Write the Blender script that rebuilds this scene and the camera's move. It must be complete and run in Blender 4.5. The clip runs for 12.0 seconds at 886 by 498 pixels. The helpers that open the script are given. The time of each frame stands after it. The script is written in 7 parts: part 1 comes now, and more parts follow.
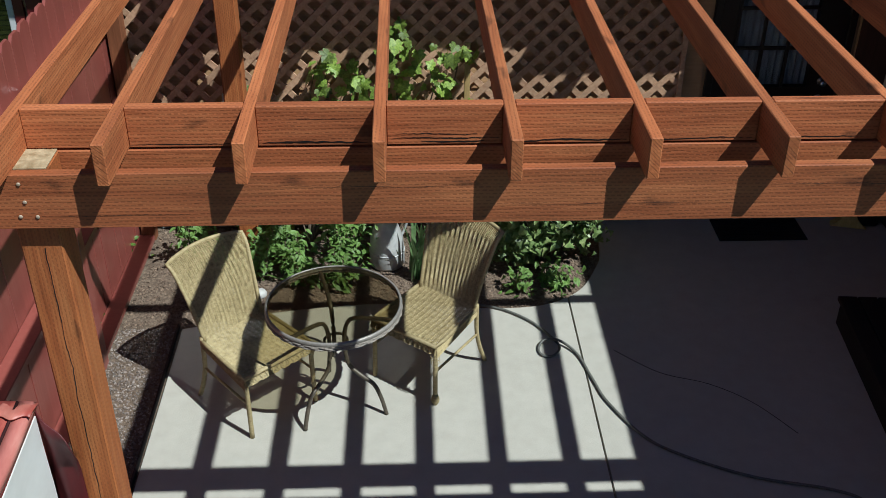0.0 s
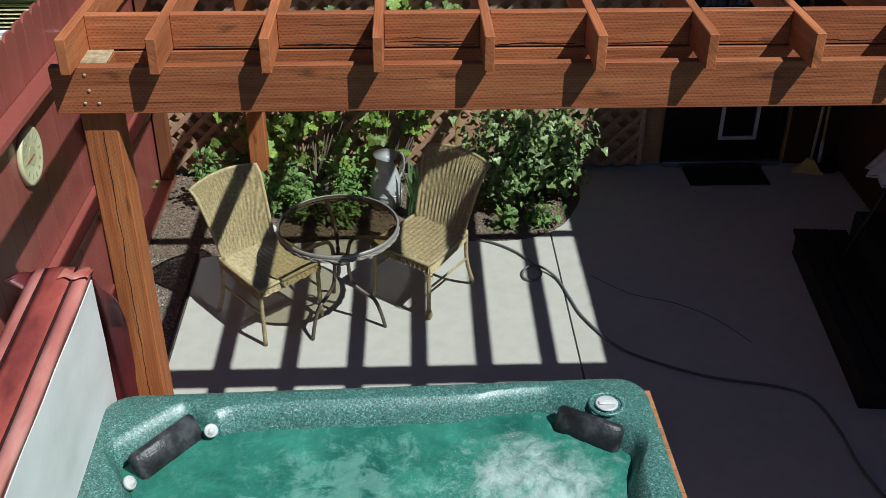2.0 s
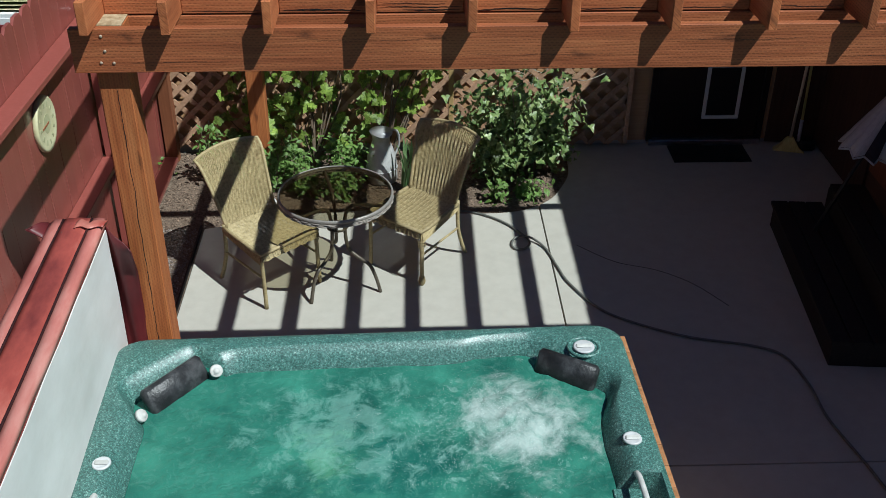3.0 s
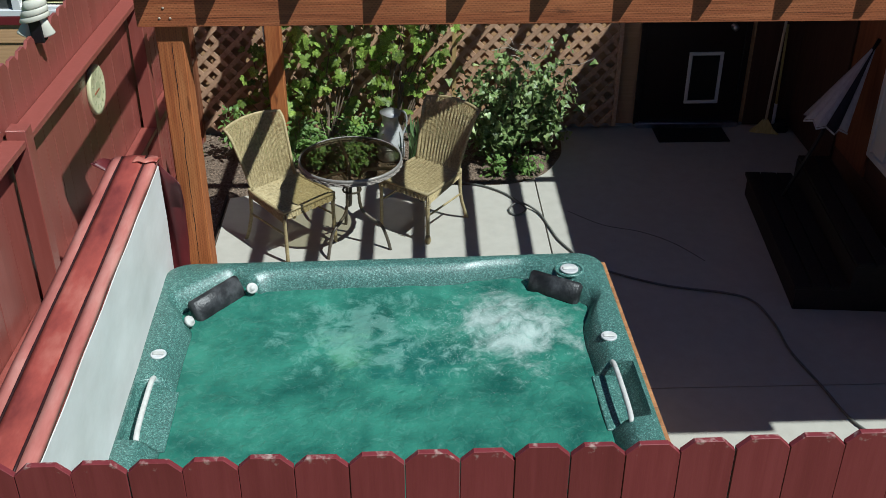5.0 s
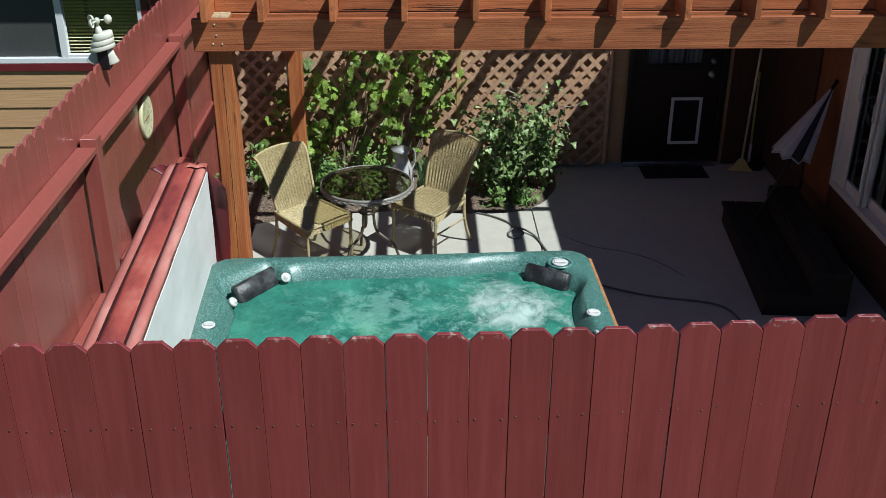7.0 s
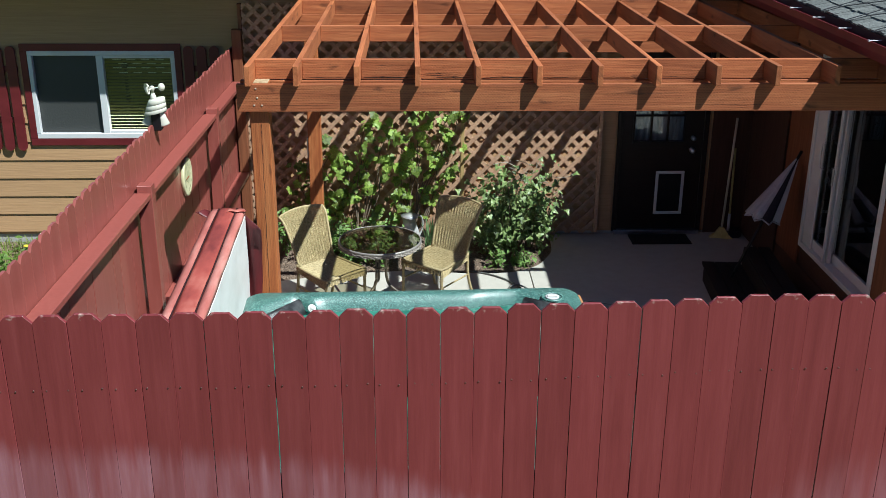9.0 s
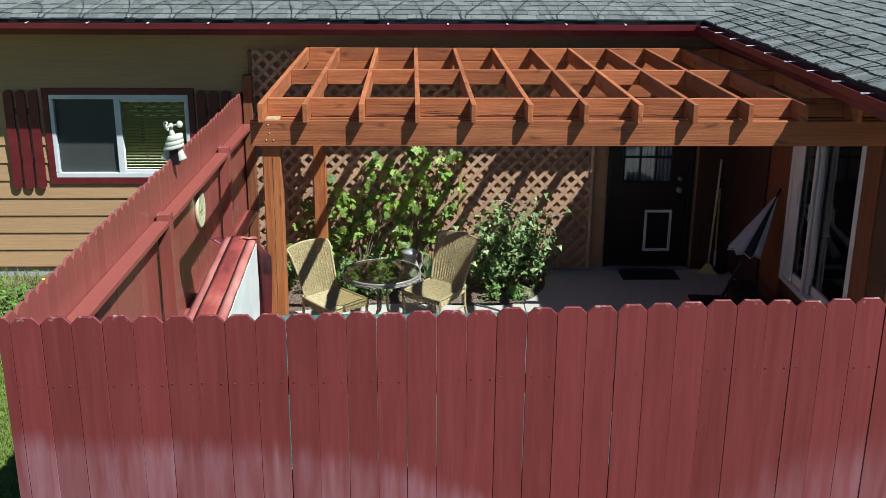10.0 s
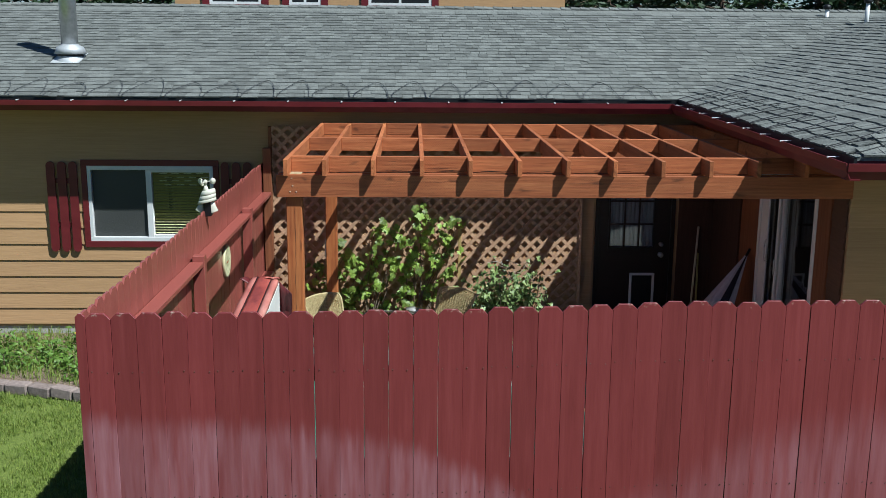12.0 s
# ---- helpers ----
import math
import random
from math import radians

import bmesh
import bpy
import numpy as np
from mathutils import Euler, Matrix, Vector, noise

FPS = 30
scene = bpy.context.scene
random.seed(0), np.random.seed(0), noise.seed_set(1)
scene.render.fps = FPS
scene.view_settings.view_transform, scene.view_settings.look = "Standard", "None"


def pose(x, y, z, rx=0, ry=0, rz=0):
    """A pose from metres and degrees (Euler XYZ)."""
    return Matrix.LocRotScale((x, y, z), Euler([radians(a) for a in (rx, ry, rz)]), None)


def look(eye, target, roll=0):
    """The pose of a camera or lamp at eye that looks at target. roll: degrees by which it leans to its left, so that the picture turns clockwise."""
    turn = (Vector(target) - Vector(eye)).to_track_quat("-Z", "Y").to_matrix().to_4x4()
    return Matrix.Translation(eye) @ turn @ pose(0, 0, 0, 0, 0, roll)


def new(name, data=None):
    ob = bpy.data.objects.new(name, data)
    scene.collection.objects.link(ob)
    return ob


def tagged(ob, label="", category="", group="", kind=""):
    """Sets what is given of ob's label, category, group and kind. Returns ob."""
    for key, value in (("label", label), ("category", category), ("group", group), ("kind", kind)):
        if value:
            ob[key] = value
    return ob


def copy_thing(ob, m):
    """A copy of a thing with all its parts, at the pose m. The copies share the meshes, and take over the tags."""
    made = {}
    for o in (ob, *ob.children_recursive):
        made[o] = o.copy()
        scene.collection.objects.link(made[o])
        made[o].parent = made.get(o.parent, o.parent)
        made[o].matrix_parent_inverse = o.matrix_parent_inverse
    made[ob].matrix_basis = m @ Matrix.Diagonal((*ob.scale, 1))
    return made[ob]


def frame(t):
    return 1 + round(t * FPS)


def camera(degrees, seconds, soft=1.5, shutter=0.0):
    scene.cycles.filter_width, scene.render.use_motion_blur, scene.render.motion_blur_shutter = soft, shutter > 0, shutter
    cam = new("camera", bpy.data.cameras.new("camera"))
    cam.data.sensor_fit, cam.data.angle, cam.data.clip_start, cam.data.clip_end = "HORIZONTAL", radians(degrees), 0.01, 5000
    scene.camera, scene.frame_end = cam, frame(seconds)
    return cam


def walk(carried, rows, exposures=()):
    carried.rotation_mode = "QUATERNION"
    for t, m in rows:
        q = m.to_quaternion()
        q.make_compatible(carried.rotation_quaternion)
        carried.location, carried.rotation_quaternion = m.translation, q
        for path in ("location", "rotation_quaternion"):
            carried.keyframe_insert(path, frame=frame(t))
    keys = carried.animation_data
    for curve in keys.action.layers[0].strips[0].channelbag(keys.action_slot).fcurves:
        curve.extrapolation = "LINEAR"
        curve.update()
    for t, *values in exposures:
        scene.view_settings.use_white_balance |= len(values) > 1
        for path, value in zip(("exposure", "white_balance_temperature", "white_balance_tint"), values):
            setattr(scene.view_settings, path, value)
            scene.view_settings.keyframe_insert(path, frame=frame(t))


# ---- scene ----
cam = camera(46.0, 12.0, soft=0.5)
PATH = [
    (0, (0.577, 0.054, 4.065), (0.642, 1.743, 2.996), 0.3),
    (0.5, (0.571, -0.154, 4.062), (0.636, 1.535, 2.993), 0.3),
    (1, (0.576, -0.365, 4.064), (0.64, 1.323, 2.994), 0.4),
    (1.5, (0.583, -0.587, 4.075), (0.647, 1.101, 3.004), 0.3),
    (2, (0.597, -0.799, 4.073), (0.661, 0.889, 3.003), 0.3),
    (2.5, (0.621, -1.0, 4.079), (0.684, 0.689, 3.008), 0.3),
    (3, (0.635, -1.204, 4.078), (0.699, 0.484, 3.007), 0.3),
    (3.5, (0.644, -1.406, 4.071), (0.707, 0.282, 3.001), 0.3),
    (5.5, (0.567, -2.372, 4.074), (0.626, -0.641, 3.075), 0.1),
    (6, (0.542, -2.628, 4.077), (0.601, -0.878, 3.11), 0.2),
    (6.5, (0.528, -2.875, 4.08), (0.586, -1.107, 3.147), 0.2),
    (7, (0.518, -3.11, 4.088), (0.578, -1.324, 3.188), 0.2),
    (9, (0.448, -4.133, 4.064), (0.507, -2.268, 3.346), 0.3),
    (9.5, (0.441, -4.412, 4.062), (0.501, -2.529, 3.392), 0.4),
    (10, (0.45, -4.701, 4.059), (0.509, -2.801, 3.436), 0.4),
    (10.5, (0.446, -4.986, 4.059), (0.506, -3.072, 3.482), 0.4),
    (11, (0.445, -5.276, 4.021), (0.503, -3.349, 3.49), 0.4),
    (11.5, (0.439, -5.557, 3.939), (0.497, -3.616, 3.458), 0.5),
    (12, (0.421, -5.858, 3.876), (0.478, -3.907, 3.441), 0.5),
]
walk(cam, [(t, look(eye, target, roll)) for t, eye, target, roll in PATH], exposures=[(0, 0.28, 5240, 2), (3.5, 0.26, 5240, 2), (5.5, 0.31, 5240, 2), (7, 0.47, 5240, 2), (9, 0.79, 5240, 2), (10.5, 0.82, 5240, 2), (12, 0.66, 5240, 2)])

# ---- light ----
SUN = Vector((0.56, -0.44, 1.0)).normalized()
world = bpy.data.worlds.new("sky")
scene.world = world
world.use_nodes = True
sky = world.node_tree.nodes.new("ShaderNodeTexSky")
sky.sky_type = "NISHITA"
sky.sun_disc = False
sky.sun_elevation = math.asin(SUN.z)
sky.altitude, sky.air_density, sky.dust_density, sky.ozone_density = 1800, 1.0, 0.2, 5.0
sky.sun_rotation = math.atan2(SUN.x, SUN.y)
background = world.node_tree.nodes["Background"]
background.inputs["Strength"].default_value = 0.041
world.node_tree.links.new(sky.outputs["Color"], background.inputs["Color"])
sun_data = bpy.data.lights.new("sun", "SUN")
sun_data.energy, sun_data.angle, sun_data.color = 5.1, radians(0.53), (1.0, 0.905, 0.765)
sun = new("sun", sun_data)
sun.matrix_world = look(SUN * 40, (0, 0, 0))


# ---- materials ----
DEPTH = 0.8  # depth of all paints and stains


def material(name, colours, rough=0.7, grain=(20, 20, 20), big=1.5, bump=0.15, bump_scale=60.0, metal=0.0, spread=0.12,
             contrast=(0.3, 0.7), spec=0.35, island=False, warp=0.0):
    """Colours run from dark to light along stretched noise; a second, larger noise and a value per object vary them."""
    colours = [tuple(DEPTH * v for v in c) for c in colours]
    m = bpy.data.materials.new(name)
    m.use_nodes = True
    t = m.node_tree
    n, l = t.nodes, t.links
    shader = n["Principled BSDF"]
    shader.inputs["Roughness"].default_value = rough
    shader.inputs["Metallic"].default_value = metal
    shader.inputs["Specular IOR Level"].default_value = spec
    place = n.new("ShaderNodeTexCoord")
    stretch = n.new("ShaderNodeMapping")
    stretch.inputs["Scale"].default_value = grain
    info = n.new("ShaderNodeObjectInfo")
    shift = n.new("ShaderNodeVectorMath")
    shift.operation = "MULTIPLY_ADD"
    l.new(info.outputs["Random"], shift.inputs[0])
    shift.inputs[1].default_value = (37, 53, 71)
    l.new(place.outputs["Object"], shift.inputs[2])
    l.new(shift.outputs[0], stretch.inputs["Vector"])
    fine = n.new("ShaderNodeTexNoise")
    fine.inputs["Scale"].default_value = 1.0
    fine.inputs["Detail"].default_value = 6
    fine.inputs["Roughness"].default_value = 0.65
    fine.inputs["Distortion"].default_value = warp
    l.new(stretch.outputs[0], fine.inputs["Vector"])
    ramp = n.new("ShaderNodeValToRGB")
    ramp.color_ramp.elements[0].position, ramp.color_ramp.elements[1].position = contrast
    ramp.color_ramp.elements[0].color = (*colours[0], 1)
    ramp.color_ramp.elements[1].color = (*colours[-1], 1)
    if len(colours) == 3:
        e = ramp.color_ramp.elements.new(sum(contrast) / 2)
        e.color = (*colours[1], 1)
    l.new(fine.outputs["Fac"], ramp.inputs["Fac"])
    large = n.new("ShaderNodeTexNoise")
    large.inputs["Scale"].default_value = big
    large.inputs["Detail"].default_value = 4
    l.new(shift.outputs[0], large.inputs["Vector"])
    both = n.new("ShaderNodeMath")
    both.operation = "MULTIPLY_ADD"
    l.new(large.outputs["Fac"], both.inputs[0])
    both.inputs[1].default_value = 1.2
    chance = info.outputs["Random"]
    if island:
        chance = n.new("ShaderNodeNewGeometry").outputs["Random Per Island"]
    l.new(chance, both.inputs[2])
    value = n.new("ShaderNodeMapRange")
    value.inputs["From Min"].default_value, value.inputs["From Max"].default_value = 0.2, 2.0
    value.inputs["To Min"].default_value, value.inputs["To Max"].default_value = 1 - spread * 2, 1 + spread * 2
    l.new(both.outputs[0], value.inputs["Value"])
    tone = n.new("ShaderNodeVectorMath")
    tone.operation = "SCALE"
    l.new(ramp.outputs["Color"], tone.inputs[0])
    l.new(value.outputs["Result"], tone.inputs["Scale"])
    l.new(tone.outputs[0], shader.inputs["Base Color"])
    relief = n.new("ShaderNodeTexNoise")
    relief.inputs["Scale"].default_value = bump_scale / max(grain)
    relief.inputs["Detail"].default_value = 5
    l.new(stretch.outputs[0], relief.inputs["Vector"])
    push = n.new("ShaderNodeBump")
    push.inputs["Strength"].default_value = bump
    push.inputs["Distance"].default_value = 0.01
    l.new(relief.outputs["Fac"], push.inputs["Height"])
    l.new(push.outputs[0], shader.inputs["Normal"])
    return m


WOOD = material("stained_timber_along_y", [(0.285, 0.08, 0.024), (0.41, 0.13, 0.042), (0.53, 0.195, 0.068)], 0.7, (22, 1.5, 22), 2.6, 0.3, 60, spread=0.2, contrast=(0.25, 0.75), warp=0.7)
WOOD_X = material("stained_timber_along_x", [(0.292, 0.079, 0.0245), (0.422, 0.129, 0.043), (0.545, 0.194, 0.069)], 0.7, (1.5, 22, 22), 2.6, 0.3, 60, spread=0.2, contrast=(0.25, 0.75), warp=0.7)
WOOD_Z = material("stained_timber_upright", [(0.38, 0.105, 0.028), (0.51, 0.165, 0.046), (0.61, 0.23, 0.072)], 0.7, (24, 24, 1.6), 2.4, 0.3, 60, spread=0.18, warp=0.7)
PALE_WOOD = material("bare_end_grain", [(0.25, 0.17, 0.08), (0.6, 0.48, 0.3)], 0.8, (30, 30, 30), 6)
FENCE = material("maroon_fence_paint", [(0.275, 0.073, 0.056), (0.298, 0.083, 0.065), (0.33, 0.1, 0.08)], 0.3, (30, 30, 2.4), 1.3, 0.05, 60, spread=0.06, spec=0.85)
TRIM = material("dark_red_trim_paint", [(0.11, 0.011, 0.015), (0.165, 0.019, 0.025)], 0.45, (3, 8, 8), 2, 0.05)
# lap siding darkened to brown: the east wall's shade is in its colour
SHADED_LAP = material("shaded_lap_siding", [(0.085, 0.042, 0.024), (0.13, 0.066, 0.038)], 0.75, (2.5, 60, 60), 1.0, 0.35, 90, spread=0.05)
SIDING = material("ochre_lap_siding", [(0.445, 0.264, 0.128), (0.545, 0.335, 0.166)], 0.75, (2.5, 60, 60), 1.0, 0.22, 90, spread=0.05)
CONCRETE = material("broom_finished_concrete", [(0.46, 0.436, 0.375), (0.515, 0.49, 0.425)], 0.85, (9, 9, 9), 0.9, 0.2, 220, spread=0.05)
FOUNDATION = material("foundation_concrete", [(0.35, 0.34, 0.32), (0.5, 0.49, 0.46)], 0.9, (12, 12, 12), 2)
SHINGLE = material("grey_asphalt_shingle", [(0.09, 0.094, 0.088), (0.165, 0.171, 0.16), (0.255, 0.263, 0.245)], 0.9, (70, 70, 70), 9, 0.5, 300, spread=0.21, island=True)
SHINGLE_PIECE = material("grey_asphalt_shingle_piece", [(0.09, 0.094, 0.088), (0.165, 0.171, 0.16), (0.255, 0.263, 0.245)], 0.9, (70, 70, 70), 9, 0.5, 300, spread=0.21)
DARK = material("blackish_paint", [(0.006, 0.006, 0.007), (0.012, 0.012, 0.013)], 0.5, (20, 20, 20), 3, 0.05)
DARK_SEAM = material("black_vinyl_seam", [(0.01, 0.01, 0.012), (0.02, 0.02, 0.022)], 0.5)
DOOR_BLACK = material("dark_brown_door_paint", [(0.012, 0.007, 0.006), (0.02, 0.012, 0.01)], 0.4, (4, 4, 30), 3, 0.05)
WHITE = material("white_vinyl_frame", [(0.72, 0.72, 0.72), (0.82, 0.82, 0.82)], 0.4, (5, 5, 5), 2, 0.02, spread=0.03)
SOIL = material("bark_mulch_soil", [(0.1, 0.07, 0.05), (0.22, 0.16, 0.115), (0.36, 0.275, 0.2)], 0.95, (45, 45, 45), 2.5, 0.9, 220)
GRASS_SOIL = material("lawn_ground", [(0.085, 0.115, 0.018), (0.17, 0.215, 0.04)], 0.95, (25, 25, 25), 0.7, 0.6, 120, spread=0.2)
LATTICE = material("tan_lattice_wood", [(0.44, 0.255, 0.15), (0.64, 0.415, 0.26)], 0.8, (30, 30, 30), 3, 0.2)
TUB = material("speckled_teal_acrylic", [(0.05, 0.14, 0.118), (0.1, 0.235, 0.2), (0.26, 0.4, 0.36)], 0.4, (90, 90, 90), 3, 0.12, 190, spread=0.08, contrast=(0.36, 0.7), spec=0.75)
BROWN_TRIM = material("dark_brown_stained_board", [(0.16, 0.055, 0.022), (0.27, 0.1, 0.042)], 0.7, (34, 34, 1.8), 2, 0.2)
MAROON_VINYL = material("dark_maroon_vinyl", [(0.07, 0.012, 0.014), (0.15, 0.024, 0.026)], 0.45, (5, 5, 2), 3, 0.1, 12)
CEDAR = material("cedar_tub_skirt", [(0.3, 0.13, 0.05), (0.5, 0.25, 0.11)], 0.6, (40, 40, 3), 2)
RED_VINYL = material("faded_red_vinyl", [(0.15, 0.03, 0.027), (0.35, 0.075, 0.056), (0.54, 0.2, 0.15)], 0.45, (4, 1.6, 4), 2.2, 0.1, 12, spread=0.25)
PINK_VINYL = material("sun_bleached_pink_vinyl", [(0.33, 0.085, 0.07), (0.46, 0.165, 0.135), (0.58, 0.29, 0.24)], 0.5, (6, 1.5, 6), 3, 0.1, 12, spread=0.15)
WHITE_VINYL = material("white_cover_lining", [(0.74, 0.715, 0.67), (0.93, 0.91, 0.875)], 0.5, (3, 1.5, 3), 1.5, 0.12, 8, spread=0.06)
STEEL = material("galvanised_steel", [(0.42, 0.43, 0.45), (0.62, 0.63, 0.65)], 0.35, (14, 14, 14), 3, 0.03, metal=1.0)
BLACK_GLASS = material("dark_curtain_room", [(0.01, 0.011, 0.012), (0.02, 0.021, 0.022)], 0.3)


def glass_material(name, tint, rough=0.0):
    m = bpy.data.materials.new(name)
    m.use_nodes = True
    s = m.node_tree.nodes["Principled BSDF"]
    s.inputs["Base Color"].default_value = (*tint, 1)
    s.inputs["Transmission Weight"].default_value = 1.0
    s.inputs["Roughness"].default_value = rough
    s.inputs["IOR"].default_value = 1.45
    return m


def incise(m, axis):
    """Rows of short knife marks, as in pressure-treated timber, with knots."""
    n, l = m.node_tree.nodes, m.node_tree.links
    shader = n["Principled BSDF"]
    place = n.new("ShaderNodeTexCoord")
    sep = n.new("ShaderNodeSeparateXYZ")
    l.new(place.outputs["Object"], sep.inputs[0])
    across = n.new("ShaderNodeMath")
    across.operation = "ADD"
    others = [a for a in "XYZ" if a != axis]
    l.new(sep.outputs[others[0]], across.inputs[0])
    l.new(sep.outputs[others[1]], across.inputs[1])
    flat = n.new("ShaderNodeCombineXYZ")
    l.new(sep.outputs[axis], flat.inputs["X"])
    l.new(across.outputs[0], flat.inputs["Y"])
    wander = n.new("ShaderNodeTexNoise")
    wander.inputs["Scale"].default_value = 9.0
    wander.inputs["Detail"].default_value = 3
    l.new(place.outputs["Object"], wander.inputs["Vector"])
    uneven = n.new("ShaderNodeVectorMath")
    uneven.operation = "MULTIPLY_ADD"
    l.new(wander.outputs["Color"], uneven.inputs[0])
    uneven.inputs[1].default_value = (0.03, 0.014, 0)
    l.new(flat.outputs[0], uneven.inputs[2])
    brick = n.new("ShaderNodeTexBrick")
    brick.inputs["Scale"].default_value = 1.0
    mark = 0.74 if axis == "Z" else 0.62
    brick.inputs["Color1"].default_value = (mark, mark, mark, 1)
    brick.inputs["Color2"].default_value = (0.86, 0.86, 0.86, 1)
    brick.inputs["Mortar"].default_value = (1, 1, 1, 1)
    brick.inputs["Mortar Size"].default_value = 0.0043
    brick.inputs["Mortar Smooth"].default_value = 0.3
    brick.inputs["Brick Width"].default_value = 0.021
    brick.inputs["Row Height"].default_value = 0.0118
    l.new(uneven.outputs[0], brick.inputs["Vector"])
    cut = n.new("ShaderNodeBump")
    cut.inputs["Strength"].default_value = 0.25
    cut.inputs["Distance"].default_value = 0.0015
    l.new(brick.outputs["Fac"], cut.inputs["Height"])
    if shader.inputs["Normal"].is_linked:
        l.new(shader.inputs["Normal"].links[0].from_socket, cut.inputs["Normal"])
    l.new(cut.outputs[0], shader.inputs["Normal"])
    knots = n.new("ShaderNodeTexVoronoi")
    knots.voronoi_dimensions = "2D"
    knots.inputs["Scale"].default_value = 1.0
    info = n.new("ShaderNodeObjectInfo")
    slide = n.new("ShaderNodeVectorMath")
    slide.operation = "MULTIPLY_ADD"
    l.new(info.outputs["Random"], slide.inputs[0])
    slide.inputs[1].default_value = (41, 23, 17)
    spread_out = n.new("ShaderNodeVectorMath")
    spread_out.operation = "MULTIPLY"
    l.new(flat.outputs[0], spread_out.inputs[0])
    spread_out.inputs[1].default_value = (1.7, 4.6, 1)
    l.new(spread_out.outputs[0], slide.inputs[2])
    swirl = n.new("ShaderNodeTexNoise")
    swirl.inputs["Scale"].default_value = 5.0
    l.new(slide.outputs[0], swirl.inputs["Vector"])
    bent = n.new("ShaderNodeVectorMath")
    bent.operation = "MULTIPLY_ADD"
    l.new(swirl.outputs["Color"], bent.inputs[0])
    bent.inputs[1].default_value = (0.3, 0.3, 0)
    l.new(slide.outputs[0], bent.inputs[2])
    l.new(bent.outputs[0], knots.inputs["Vector"])
    dark = n.new("ShaderNodeMapRange")
    dark.inputs["From Min"].default_value, dark.inputs["From Max"].default_value = 0.03, 0.1
    dark.inputs["To Min"].default_value, dark.inputs["To Max"].default_value = 0.52, 1.0
    l.new(knots.outputs["Distance"], dark.inputs["Value"])
    colour = shader.inputs["Base Color"].links[0].from_socket
    one = n.new("ShaderNodeVectorMath")
    one.operation = "MULTIPLY"
    l.new(colour, one.inputs[0])
    l.new(brick.outputs["Color"], one.inputs[1])
    two = n.new("ShaderNodeVectorMath")
    two.operation = "SCALE"
    l.new(one.outputs[0], two.inputs[0])
    l.new(dark.outputs["Result"], two.inputs["Scale"])
    l.new(two.outputs[0], shader.inputs["Base Color"])


def speckle(m, size):
    """Cast acrylic: grains of dark, middle and pale colour, each a few millimetres across."""
    n, l = m.node_tree.nodes, m.node_tree.links
    shader = n["Principled BSDF"]
    place = n.new("ShaderNodeTexCoord")
    grains = n.new("ShaderNodeTexVoronoi")
    grains.inputs["Scale"].default_value = 1 / size
    l.new(place.outputs["Object"], grains.inputs["Vector"])
    pick = n.new("ShaderNodeSeparateColor")
    l.new(grains.outputs["Color"], pick.inputs[0])
    ramp = n.new("ShaderNodeValToRGB")
    ramp.color_ramp.interpolation = "CONSTANT"
    stops = [(0.0, (0.4, 0.45, 0.45, 1)), (0.25, (0.8, 0.82, 0.82, 1)), (0.6, (1.1, 1.1, 1.1, 1)), (0.88, (2.2, 1.8, 1.8, 1))]
    e = ramp.color_ramp.elements
    e[0].position, e[0].color = stops[0]
    e[1].position, e[1].color = stops[3]
    for p, c in stops[1:3]:
        k = e.new(p)
        k.color = c
    l.new(pick.outputs[0], ramp.inputs["Fac"])
    grain = n.new("ShaderNodeVectorMath")
    grain.operation = "MULTIPLY"
    l.new(shader.inputs["Base Color"].links[0].from_socket, grain.inputs[0])
    l.new(ramp.outputs["Color"], grain.inputs[1])
    l.new(grain.outputs[0], shader.inputs["Base Color"])


speckle(TUB, 0.0042)
incise(WOOD, "Y")
incise(WOOD_X, "X")
incise(WOOD_Z, "Z")


